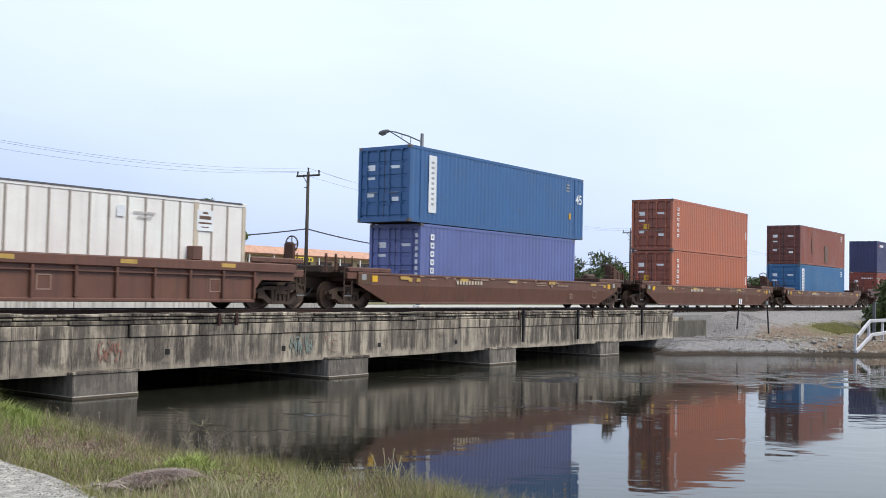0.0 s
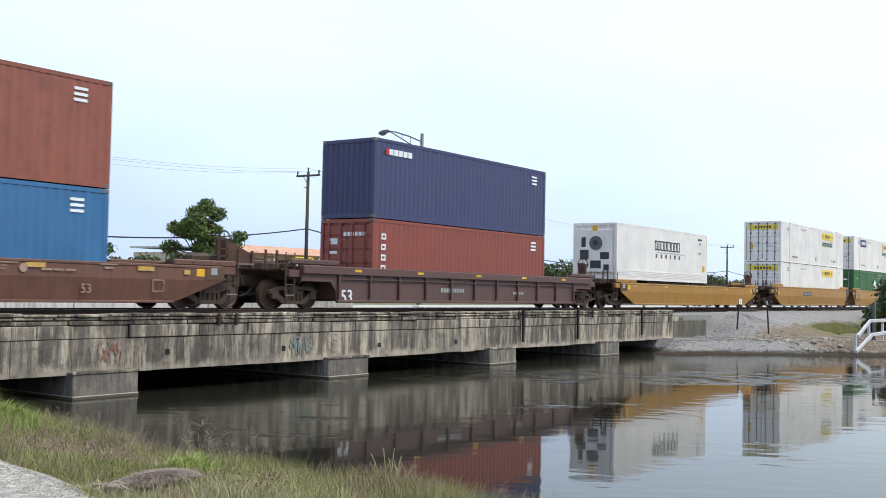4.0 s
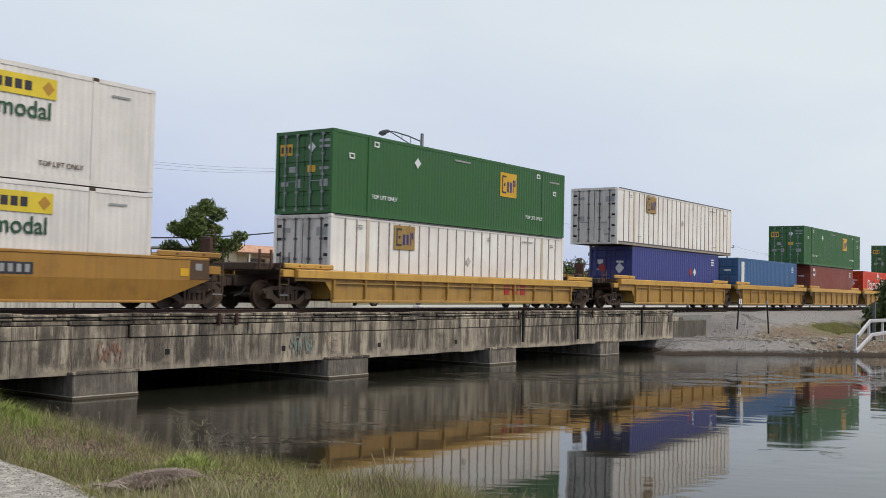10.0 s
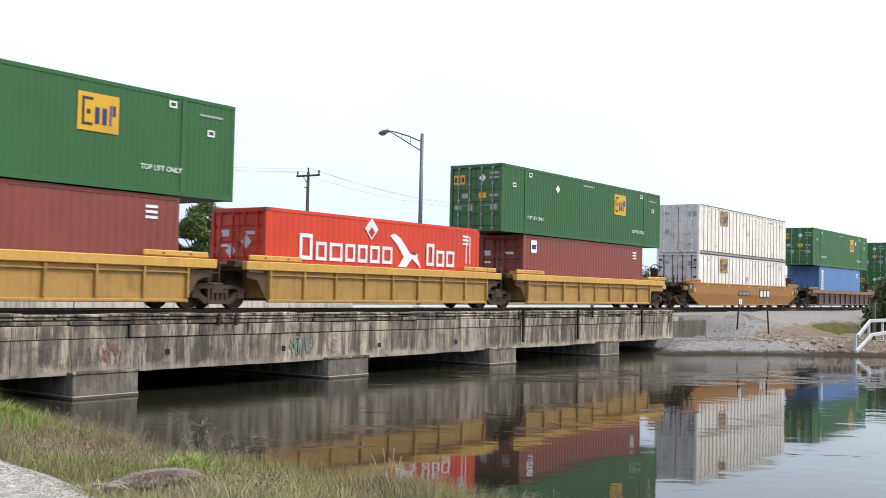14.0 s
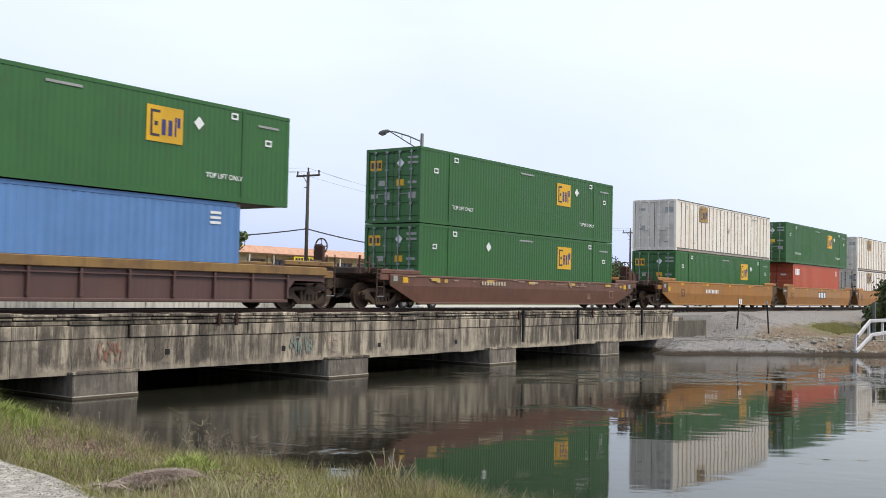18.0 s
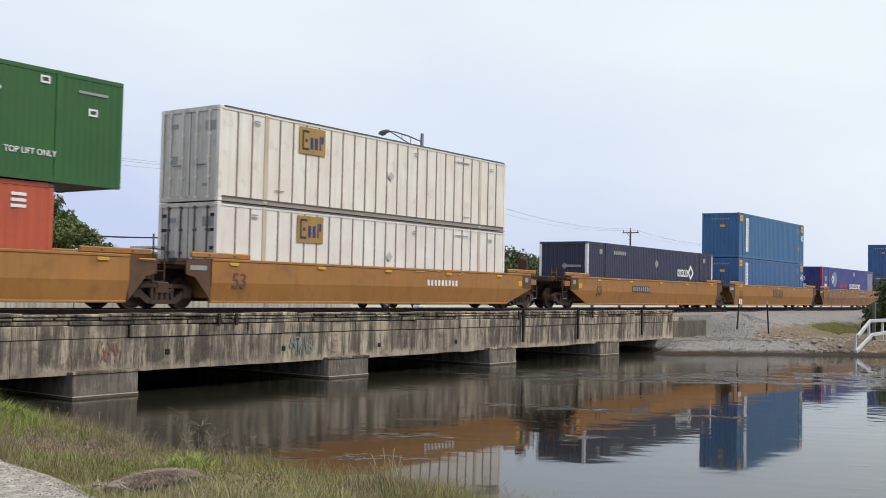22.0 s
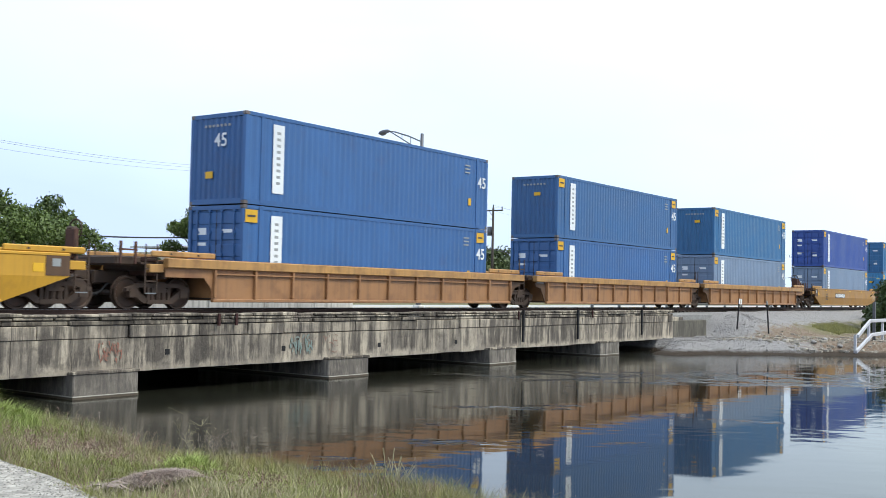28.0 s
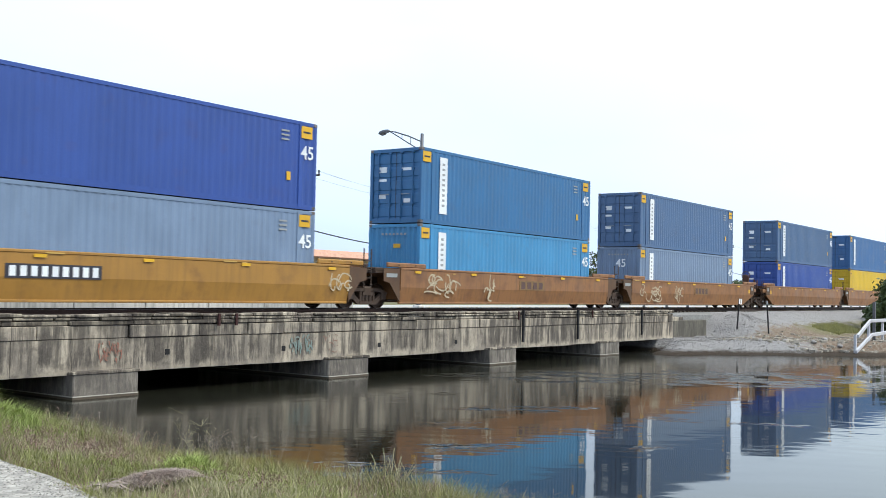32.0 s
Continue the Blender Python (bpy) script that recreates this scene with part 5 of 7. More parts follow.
# ---------------------------------------------------------------- far shore: posts, railing
for x, y, z0, z1, lean, plate in ((58.1, 21.0, 0.7, 2.75, 4.0, True), (58.5, 19.3, 0.5, 2.66, -3.5, False)):
    mp = empty("marker_post", pose(x, y, z0, lean, 0, 0))
    tagged(mp, "thin black steel marker post on the slope" + (" with white plates" if plate else " with a pale tip"), "post", "marker posts on the slope")
    sbox("stake", 0.09, 0.06, z1 - z0, BLACK_POST, mp, pose(0, 0, (z1 - z0) / 2))
    if plate:
        sbox("plate", 0.20, 0.012, 0.30, P["mark_white"], mp, pose(-0.06, -0.04, z1 - z0 - 0.16))
        sbox("plate", 0.20, 0.012, 0.30, P["mark_white"], mp, pose(0.20, -0.05, z1 - z0 - 0.18))
    else:
        sbox("tip", 0.10, 0.07, 0.22, P["mark_grey"], mp, pose(0, 0, z1 - z0 - 0.11))
WHITE_RAIL = mat("white_painted_rail", lin(208, 207, 210), 0.5, 0, 0.12, 3, 30)
railing = empty("stair_railing", pose(0, 0, 0))
tagged(railing, "white painted railing that steps down to the water", "railing")
for pts in (((55.83, 0.98), (58.33, 1.72), (64.5, 1.72)), ((55.52, 0.20), (58.7, 0.98), (64.5, 1.08))):
    for (xa, za), (xb, zb) in zip(pts[:-1], pts[1:]):
        d = Vector((xb - xa, 0, zb - za))
        sbox("rail", d.length + 0.08, 0.12, 0.18, WHITE_RAIL, railing, pose((xa + xb) / 2, 13.9, (za + zb) / 2, 0, -math.degrees(math.atan2(d.z, d.x)), 0), bev=0.02)
for x, z1, z0 in ((55.7, 1.05, -0.8), (58.4, 1.7, 0.2), (61.4, 1.7, 0.2), (64.4, 1.7, 0.2)):
    sbox("rail_post", 0.17, 0.12, z1 - z0, WHITE_RAIL, railing, pose(x, 13.99, (z0 + z1) / 2), bev=0.01)
stake = empty("grey_stake", pose(60.45, 14.2, 0.4))
tagged(stake, "weathered grey wooden stake behind the railing", "post")
sbox("stake", 0.16, 0.14, 2.3, POST_GREY, stake, pose(0, 0, 1.15), bev=0.01)


# ---------------------------------------------------------------- the train: containers by kind
HC, W40, W53 = 2.896, 2.51, 2.67
L40, L45, L53 = 12.192, 13.716, 16.154


def door_panels(c, colour="mark_white", seed=0):
    """Small plates and notices on the door end."""
    r = random.Random(seed)
    W, H = c["W"], c["H"]
    for u, v, w, h in ((W * 0.30, H * 0.72, 0.46, 0.11), (W * 0.76, H * 0.72, 0.40, 0.22), (W * 0.76, H * 0.58, 0.40, 0.10), (W * 0.76, H * 0.36, 0.34, 0.16), (W * 0.28, H * 0.30, 0.32, 0.16)):
        if r.random() < 0.85:
            face_mark(c, u, v, w, h, colour, "end", "", "notice", 0.0)


def square_logo(c, u, v, w, h, ground, lift=0.0):
    """A square plate with an abstract mark: a tall dark bracket, and two navy blocks beside it."""
    face_mark(c, u, v, w, h, ground, label="yellow logo square" if ground == "lamp_yellow" else "faded brown logo plate", name="logo_plate", lift=lift)

    def bracket(bm):
        x0, t = -w * 0.40, 0.075
        box(bm, x0, x0 + t, -0.002, 0.002, -h * 0.36, h * 0.38)
        for z in (-h * 0.36, h * 0.38 - t):
            box(bm, x0 + t, x0 + w * 0.26, -0.002, 0.002, z, z + t)
        box(bm, x0 + w * 0.11, x0 + w * 0.20, -0.002, 0.002, -h * 0.06, h * 0.06)

    def bars_two(bm):
        for x0 in (-w * 0.09, w * 0.09):
            box(bm, x0, x0 + w * 0.11, -0.002, 0.002, -h * 0.30, h * 0.14)

    def block(bm):
        x0, t = w * 0.27, 0.06
        box(bm, x0, x0 + t, -0.002, 0.002, -h * 0.30, h * 0.24)
        box(bm, x0 + w * 0.07, x0 + w * 0.15, -0.002, 0.002, -h * 0.04, h * 0.24)
    for name, build, colour in (("logo_bracket", bracket, "mark_dark"), ("logo_emblem", bars_two, "mark_navy"), ("logo_block", block, "mark_navy")):
        put(name, shared((name, w, h), build), P[colour], c["ob"], pose(-c["L"] / 2 + u, -c["W"] / 2 - 0.009 - lift, v))


def green53(diamond_left, label="dark green corrugated steel container with a yellow logo square"):
    c = container(label, L53, HC, W53, "fine", "green", True, (1.98, L53 - 1.98))
    u0 = 10.6 if not diamond_left else 10.75
    square_logo(c, u0 + 0.5, 1.98, 1.3, 1.02, "lamp_yellow")
    du = 4.8 if diamond_left else 12.35
    sbox("hazard_diamond", 0.28, 0.004, 0.28, P["mark_white"], c["ob"], pose(-L53 / 2 + du, -W53 / 2 - 0.006, 2.2, 0, 45, 0))
    for u, v, w in ((7.8, 2.60, 1.1), (15.2, 2.45, 0.9)):
        face_mark(c, u, v, w, 0.07, "mark_grey", name="marking_bar")
    for u in (2.85, 13.4):
        words(c, "TOP LIFT ONLY", 0.21, u, 0.72, "mark_white", label="small white notice")
    for u, v in ((1.0, 2.05), (2.35, 2.6), (13.75, 2.6), (15.2, 1.95)):
        put("code_mark", shared(("code_mark", 0.28), lambda bm: framed(bm, 0.28, 0.2, 0.05)), P["mark_white"], c["ob"], pose(-L53 / 2 + u, -W53 / 2 - 0.009, v))
    # notices on the door end
    face_mark(c, 2.2, 2.25, 0.58, 0.40, "lamp_yellow", "end", "yellow logo plate", "logo_plate", 0.0)
    bars(c, 2.2, 2.25, 3, 0.12, 0.22, 0.06, "mark_dark", "end")
    for u, v, w, h in ((0.40, 2.5, 0.5, 0.09), (0.40, 2.3, 0.5, 0.09), (1.9, 1.55, 0.3, 0.2), (2.25, 1.05, 0.34, 0.16), (1.62, 1.05, 0.24, 0.3), (0.42, 1.55, 0.42, 0.1), (0.42, 1.05, 0.36, 0.25)):
        face_mark(c, u, v, w, h, "mark_grey", "end", "", "notice", 0.0)
    face_mark(c, 1.0, 1.55, 0.36, 0.24, "lamp_yellow", "end", "", "notice", 0.0)
    sbox("hazard_diamond", 0.004, 0.26, 0.26, P["mark_white"], c["ob"], pose(-L53 / 2 + 0.038, -W53 / 2 + 1.0, 2.3, 45, 0, 0))
    return c


def white_sign53(second_line=True, label="white corrugated steel container with yellow sign panels"):
    c = container(label, L53, HC, W53, "fine", "white", True, (1.98, L53 - 1.98))
    face_mark(c, 11.5, 2.36, 3.0, 0.52, "lemon", label="yellow sign panel", name="sign_panel")
    for o, w in ((-1.25, 0.26), (1.25, 0.26)):
        sbox("sign_blob", w, 0.004, w, P["chord_yellow"], c["ob"], pose(-L53 / 2 + 11.5 + o, -W53 / 2 - 0.009, 2.36, 0, 45, 0))
    bars(c, 11.5, 2.36, 6, 0.20, 0.24, 0.07, "mark_dark")
    if second_line:
        words(c, "Intermodal", 0.62, 11.5, 1.76, "mark_green", label="dark green lettering")
    face_mark(c, W53 / 2, 2.48, W53 - 0.5, 0.34, "lemon", "end", "yellow sign panel", "sign_panel", 0.0)
    bars(c, W53 / 2, 2.48, 6, 0.14, 0.16, 0.07, "mark_dark", "end")
    face_mark(c, W53 - 0.5, 1.1, 0.26, 0.4, "lamp_yellow", "end", "", "notice", 0.0)
    for u, v, w, h in ((5.2, 2.55, 1.3, 0.06), (1.6, 2.35, 0.7, 0.06), (15.0, 2.5, 0.6, 0.06), (1.6, 2.5, 0.3, 0.12)):
        face_mark(c, u, v, w, h, "mark_grey", name="marking_bar")
    for u in (3.1, 13.2):
        words(c, "TOP LIFT ONLY", 0.19, u, 0.45, "patched", label="small dark notice")
    sbox("hazard_diamond", 0.26, 0.004, 0.26, P["mark_grey"], c["ob"], pose(-L53 / 2 + 8.4, -W53 / 2 - 0.006, 0.5, 0, 45, 0))
    return c


def white_post53(label="white sheet-and-post container with grey uprights and a faded logo plate", posts=None, tone="dirty"):
    c = container(label, L53, HC, W53, "post", tone, True, (1.98, L53 - 1.98), posts)
    for k in c["ob"].children:
        if k.name.startswith(("door", "end_")) and k.matrix_basis.translation.x < 0:
            k.material_slots[0].material = P["grimy"]
    if posts:
        face_mark(c, 14.5, 2.28, 0.62, 0.62, "mark_white", name="logo_plate", lift=0.008)
        for v, w, h in ((2.50, 0.2, 0.06), (2.36, 0.45, 0.10), (2.20, 0.5, 0.05), (2.08, 0.3, 0.03)):
            face_mark(c, 14.5, v, w, h, "patched", name="marking_bar", lift=0.012)
        face_mark(c, 11.5, 2.35, 0.26, 0.30, "mark_white", name="marking_panel", lift=0.008)
        for v, w in ((2.35, 0.75), (2.22, 0.5)):
            face_mark(c, 12.3, v, w, 0.05, "faint", name="marking_bar", lift=0.012)
        return c
    square_logo(c, 4.08, 2.28, 1.25, 0.88, "plate", 0.006)
    for u, v, w, h in ((9.8, 2.55, 0.26, 0.04), (9.8, 2.46, 0.26, 0.04), (12.9, 2.55, 0.9, 0.05), (15.0, 2.5, 0.26, 0.04), (15.0, 2.42, 0.26, 0.04), (13.2, 0.4, 0.4, 0.04), (2.6, 0.5, 0.4, 0.04), (1.55, 2.58, 0.26, 0.04), (1.55, 2.49, 0.26, 0.04)):
        face_mark(c, u, v, w, h, "mark_grey", name="marking_bar", lift=0.008)
    sbox("hazard_diamond", 0.26, 0.004, 0.26, P["faint"], c["ob"], pose(-L53 / 2 + 8.3, -W53 / 2 - 0.012, 1.55, 0, 45, 0))
    for u, v, w, h in ((0.45, 2.3, 0.5, 0.3), (2.1, 2.35, 0.4, 0.16), (2.1, 1.3, 0.4, 0.26), (0.6, 0.5, 0.3, 0.1)):
        face_mark(c, u, v, w, h, "mark_grey", "end", "", "notice", 0.0)
    return c


def box40(colour, label, doors=True, style="fold"):
    c = container(label, L40, HC, W40, style, colour, doors)
    if doors:
        door_panels(c, seed=len(label) % 50)
    for v in (2.55, 2.40, 2.25):
        face_mark(c, L40 - 1.0, v, 0.42, 0.08, "mark_white", name="marking_bar")
    return c


def box45(colour, label, doors=True, corner=True, strip=True, forty_five_end=False):
    """A 45-foot sea container with a white name strip, yellow corner patches and its length painted on."""
    c = container(label, L45, HC, W40, "fold", colour, doors, (0.76, L45 - 0.76))
    if strip:
        face_mark(c, 1.45, 1.52, 0.5, 2.2, "mark_white", label="white name strip", name="name_strip")
        bars(c, 1.45, 1.55, 9, 0.17, 0.09, 0.11, "mark_grey", upright=True)
    if corner:
        for u in (0.32, L45 - 0.52):
            face_mark(c, u, 2.55, 0.52, 0.40, "lamp_yellow", label="yellow height patch", name="height_patch", lift=0.014)
            face_mark(c, u, 2.55, 0.34, 0.06, "mark_dark", name="marking_bar", lift=0.019)
    words(c, "45", 0.62, L45 - 0.46, 1.86, "mark_white", label="white painted length mark")
    for v in (2.5, 2.36, 2.22):
        face_mark(c, L45 - 1.5, v, 0.36, 0.055, "mark_grey", name="marking_bar")
    face_mark(c, L45 - 1.32, 1.05, 0.18, 0.28, "lamp_yellow", name="notice")
    if doors:
        door_panels(c, seed=7)
    else:
        bars(c, W40 / 2, 2.5, 7, 0.10, 0.08, 0.08, "mark_grey", "end")
        face_mark(c, 1.6 if forty_five_end else 1.1, 0.95 if forty_five_end else 2.05, 0.34, 0.22 if forty_five_end else 0.16, "lamp_yellow", "end", "", "notice", 0.0)
        if forty_five_end:
            words(c, "45", 0.6, 1.1, 2.02, "mark_white", "end", "white painted length mark")
    return c


def glyphs(c, u0, v, widths, h, gap, t, colour, side="near", label="lettering shape"):
    """A brand name as a row of plain hollow blocks in its colour."""
    u = u0
    for k, w in enumerate(widths):
        def build(bm, w=w):
            framed(bm, w, h, t)
        me = shared(("letter_block", round(w, 2), round(h, 2), t), build)
        put("letter_block", me, P[colour], c["ob"], pose(-c["L"] / 2 + u + w / 2, -c["W"] / 2 - 0.009, v), label)
        u += w + gap


TRAIN = []        # (thing, place along the train, base above the rail)


def load(c, s, base):
    TRAIN.append((c["ob"], s, base))
    if base == UP:
        # twist locks between the stacked corners
        for sx in (-1, 1):
            for sy in (-1, 1):
                sbox("twist_lock", 0.12, 0.10, 0.03, STEEL_DARK, c["ob"], pose(sx * (min(c["L"], L40) / 2 - 0.09), sy * (c["W"] / 2 - 0.1), -0.012))


LOW, UP = 0.345, 3.262


def unit(s, style, colour, chord, top, half, label, well=8.25, left=None, right=None, cl=True, cr=True, patches=5):
    if not isinstance(half, tuple):
        half = (half, half)
    car = well_car(label, style, colour, chord, half, well, top, left, right, cl, cr)
    TRAIN.append((car, s, 0.0))
    if patches:
        if colour == "car_brown" and style == "smooth":
            chips(car, well + 0.8, top, int(abs(s)))
            patches = 5
        elif style == "smooth":
            chips(car, well + 0.8, top, int(abs(s)), "scuff", 4)
        if colour == "car_brown" and style == "smooth":
            brown_car_marks(car)
        reflectors(car, well + 0.8, top, "scuff" if colour == "car_brown" else "lamp_yellow", n=patches, seed=int(abs(s)), smooth=style == "smooth")
    return car


S_BROWN = "brown smooth-sided well car with faded white lettering"
S_YEL = "yellow smooth-sided articulated well car with grimy steel sides"
R_YEL = "yellow ribbed articulated well car with a bright top chord"
SG = 11.8          # half a single car over couplers
TO = 9.9           # its truck centres

# brown cars
u0 = unit(-279.3, "ribbed", "car_brown", "car_brown", 1.45, SG, "brown ribbed well car with yellow reflector patches", left=-TO, right=TO)
c = white_post53("white sheet-and-post container with cream uprights", "cream")
load(c, -279.3, LOW)
sbox("lock_box", 0.36, 0.3, 0.40, P["car_brown"], u0, pose(5.96, -1.42, 1.65), bev=0.02)
for x5 in (1.0, 6.7):
    bm = bmesh.new()
    framed(bm, 0.42, 0.40, 0.03)
    part("outlined_square", bm, P["chip"], u0, m=pose(x5, -1.512, 0.72))

unit(-255.77, "smooth", "car_brown", "chord_dull", 1.27, SG, S_BROWN, left=-TO, right=TO)
c = container("violet-blue corrugated sea container under a longer blue one", L40, HC, W40, "fold", "violet", True)
bars(c, 0.75, 1.6, 6, 0.24, 0.22, 0.10, "mark_white", upright=True)
bars(c, 0.22, 1.7, 7, 0.14, 0.16, 0.09, "mark_white", "end", upright=True)
door_panels(c, seed=3)
load(c, -255.77, LOW)
c = box45("blue", "blue corrugated sea container with a white name strip", True, corner=False)
load(c, -255.77, UP)

unit(-231.99, "smooth", "car_brown", "chord_dull", 1.27, SG, S_BROWN, left=-TO, right=TO)
for z in (LOW, UP):
    c = container("orange corrugated sea container with white upright lettering", L40, HC, W40, "fold", "orange", True)
    bars(c, 0.78, 1.6, 6, 0.26, 0.18, 0.12, "mark_white", upright=True)
    face_mark(c, L40 - 0.35, 1.4, 0.12, 0.5, "mark_white", name="marking_bar")
    face_mark(c, 1.6, 1.35, 0.34, 0.3, "lamp_yellow", "end", "", "notice", 0.0)
    door_panels(c, seed=4)
    for k in c["ob"].children:
        if k.name.startswith(("door", "end_")) and k.matrix_basis.translation.x < 0:
            k.material_slots[0].material = P["rosebrown"]
    load(c, -231.99, z)

unit(-208.32, "smooth", "car_brown", "chord_dull", 1.27, SG, S_BROWN, left=-TO, right=TO)
c = box40("teal", "bright blue corrugated sea container with a white name strip")
face_mark(c, 0.8, 1.5, 0.55, 2.2, "mark_white", name="name_strip")
bars(c, 0.8, 1.6, 8, 0.22, 0.12, 0.1, "mark_grey", upright=True)
load(c, -208.32, LOW)
c = box40("rosebrown", "faded rusty red-brown sea container with brown doors and patched side panels")
for k in c["ob"].children:
    if k.name.startswith(("door", "end_", "corner_post")) and k.matrix_basis.translation.x < 0:
        k.material_slots[0].material = P["maroon"]
face_mark(c, 3.1, 1.48, 0.42, 1.2, "patched", label="brown repair patch", name="repair_patch")
face_mark(c, 6.8, 0.95, 0.95, 1.35, "patched", label="brown repair patch", name="repair_patch")
load(c, -208.32, UP)

u4 = unit(-184.82, "ribbed", "car_dark", "car_dark", 1.45, SG, "dark brown ribbed well car with a white length mark", left=-TO, right=TO)
car_words(u4, "53", 0.62, -7.8, 0.42, "mark_white", -1.52)
car_line(u4, -1.5, 0.72, 9, 0.13, 0.16, 0.05, "mark_grey", -1.52)
car_line(u4, 3.4, 0.66, 4, 0.16, 0.10, 0.06, "mark_grey", -1.52)
c = box40("brickred", "brick red sea container with a maroon door end")
bars(c, 0.6, 1.7, 4, 0.26, 0.22, 0.16, "mark_white", upright=True)
bars(c, 0.9, 2.35, 6, 0.13, 0.14, 0.05, "mark_white", "end")
load(c, -184.82, LOW)
c = box40("navy", "dark navy corrugated sea container", False)
bars(c, 1.5, 2.45, 5, 0.24, 0.22, 0.04, "mark_white")
face_mark(c, 0.72, 2.45, 0.2, 0.22, "mark_red")
load(c, -184.82, UP)

# yellow car with a refrigerated box riding high
unit(-161.4, "smooth", "car_yellow", "chord_yellow", 1.30, SG, "ochre yellow smooth-sided well car, dented and stained", left=-TO, right=TO, patches=2)
c = container("white refrigerated container with dark lettering and a cooling unit", L40, HC, W40, "flat", "white", False)
glyphs(c, 4.62, 1.95, (0.30, 0.31, 0.37, 0.33, 0.46, 0.37, 0.33, 0.37), 0.52, 0.075, 0.06, "mark_dark")
face_mark(c, 6.85, 1.57, 3.8, 0.025, "mark_grey", name="marking_bar")
glyphs(c, 4.75, 1.38, (0.18, 0.18, 0.16, 0.08, 0.18, 0.16), 0.20, 0.47, 0.05, "mark_dark")
face_mark(c, L40 - 0.6, 0.85, 0.34, 0.34, "lamp_yellow", name="notice")
for v, w in ((2.55, 0.6), (2.3, 0.2), (1.75, 0.2)):
    face_mark(c, L40 - 1.2, v, w, 0.09, "mark_dark", name="marking_bar")
ob = c["ob"]
unit_box = sbox("cooling_unit", 0.10, 2.0, 2.2, P["white"], ob, pose(-L40 / 2 - 0.03, 0, 1.45), "white cooling unit with dark fan openings", 0.02)
for y, z, r in ((-0.1, 1.85, 0.36),):
    bm = bmesh.new()
    cyl(bm, (0, 0, 0), (-0.04, 0, 0), r, n=24)
    part("fan_grille", bm, POST_GREY, unit_box, m=pose(-0.05, y, z - 1.45))
    bm = bmesh.new()
    cyl(bm, (0, 0, 0), (-0.03, 0, 0), r * 0.4, n=16)
    part("fan_hub", bm, P["mark_dark"], unit_box, m=pose(-0.09, y, z - 1.45))
for y, z, w, h in ((0.55, 1.25, 0.5, 0.5), (-0.6, 1.2, 0.5, 0.35), (-0.1, 0.75, 0.6, 0.4), (0.6, 1.9, 0.25, 0.5), (-0.7, 0.6, 0.3, 0.3)):
    sbox("machinery_opening", 0.02, w, h, P["mark_dark"], unit_box, pose(-0.055, y, z - 1.45))
face_mark(c, 1.2, 2.6, 0.3, 0.26, "lamp_yellow", "end", "", "notice", 0.09)
load(c, -165.3, 1.47)
rack = empty("folded_flat_rack", pose(0, 0, 0))
tagged(rack, "dark folded steel flat rack under the refrigerated container", "flat rack", "containers on the train")
sbox("base_frame", L40, 2.3, 0.3, STEEL_DARK, rack, pose(0, 0, 0.16), bev=0.02)
for sx in (-1, 1):
    for k in range(4):
        sbox("folded_panel", L40 / 2 - 0.2, 2.2, 0.16, STEEL_DARK, rack, pose(sx * L40 / 4, 0, 0.40 + 0.2 * k))
TRAIN.append((rack, -165.3 + 3.9 - 0.0, LOW + 0.02))

# three yellow units with white sign containers
J = (-137.51, -118.01, -98.56)
for k, s in enumerate(J):
    first, last = k == 0, k == 2
    car = unit(s, "smooth", "car_yellow", "chord_yellow", 1.50, (SG if first else 9.75, SG if last else 9.75), S_YEL,
               left=-TO if first else None, right=(TO if last else 9.75), cl=first, cr=last, patches=0)
    if k:
        car_words(car, "53", 0.75, -7.3, 0.82, "mark_dark")
    if k == 1:
        car_bars(car, 0.3, 0.95, 3, 0.58, 0.36, 0.10, "mark_white", "mark_dark")
    else:
        car_bars(car, -2.4 if k == 0 else 3.2, 1.05, 9, 0.16, 0.20, 0.07, "mark_grey", "mark_dark")
load(white_sign53(False), J[0], LOW)
load(white_sign53(), J[0], UP)
c = container("dark green corrugated container with a white house-shaped emblem", L53, HC, W53, "fine", "green", True, (1.98, L53 - 1.98))
face_mark(c, 7.3, 1.35, 0.95, 0.9, "mark_white", name="emblem", label="white house-shaped emblem")
bm = bmesh.new()
prism(bm, [(-0.5, 0), (0.5, 0), (0.0, 0.4)], "y", -0.004, 0.0)
part("emblem_roof", bm, P["mark_white"], c["ob"], m=pose(-L53 / 2 + 7.3, -W53 / 2 - 0.004, 1.8))
for o in (-0.2, 0.2):
    face_mark(c, 7.3 + o, 1.4, 0.12, 0.6, "mark_red", name="marking_bar", lift=0.004)
face_mark(c, 7.3, 1.4, 0.3, 0.1, "mark_red", name="marking_bar", lift=0.004)
bars(c, 8.8, 1.72, 3, 0.24, 0.26, 0.07, "mark_white")
bars(c, 9.0, 1.32, 5, 0.22, 0.26, 0.06, "mark_white")
for u, v, w in ((9.2, 2.6, 1.2), (14.0, 2.3, 1.0), (1.0, 2.2, 0.4), (15.3, 1.5, 0.4)):
    face_mark(c, u, v, w, 0.09, "mark_grey", name="marking_bar")
door_panels(c, seed=9)
load(c, J[1], LOW)
c = white_sign53(True, "white corrugated steel container with yellow and dark blue sign panels")
face_mark(c, 3.15, 2.38, 2.0, 0.62, "mark_navy", label="dark blue sign panel", name="sign_panel")
bars(c, 3.15, 2.38, 5, 0.2, 0.24, 0.08, "mark_white")
load(c, J[1], UP)
load(white_sign53(), J[2], LOW)
load(white_sign53(), J[2], UP)

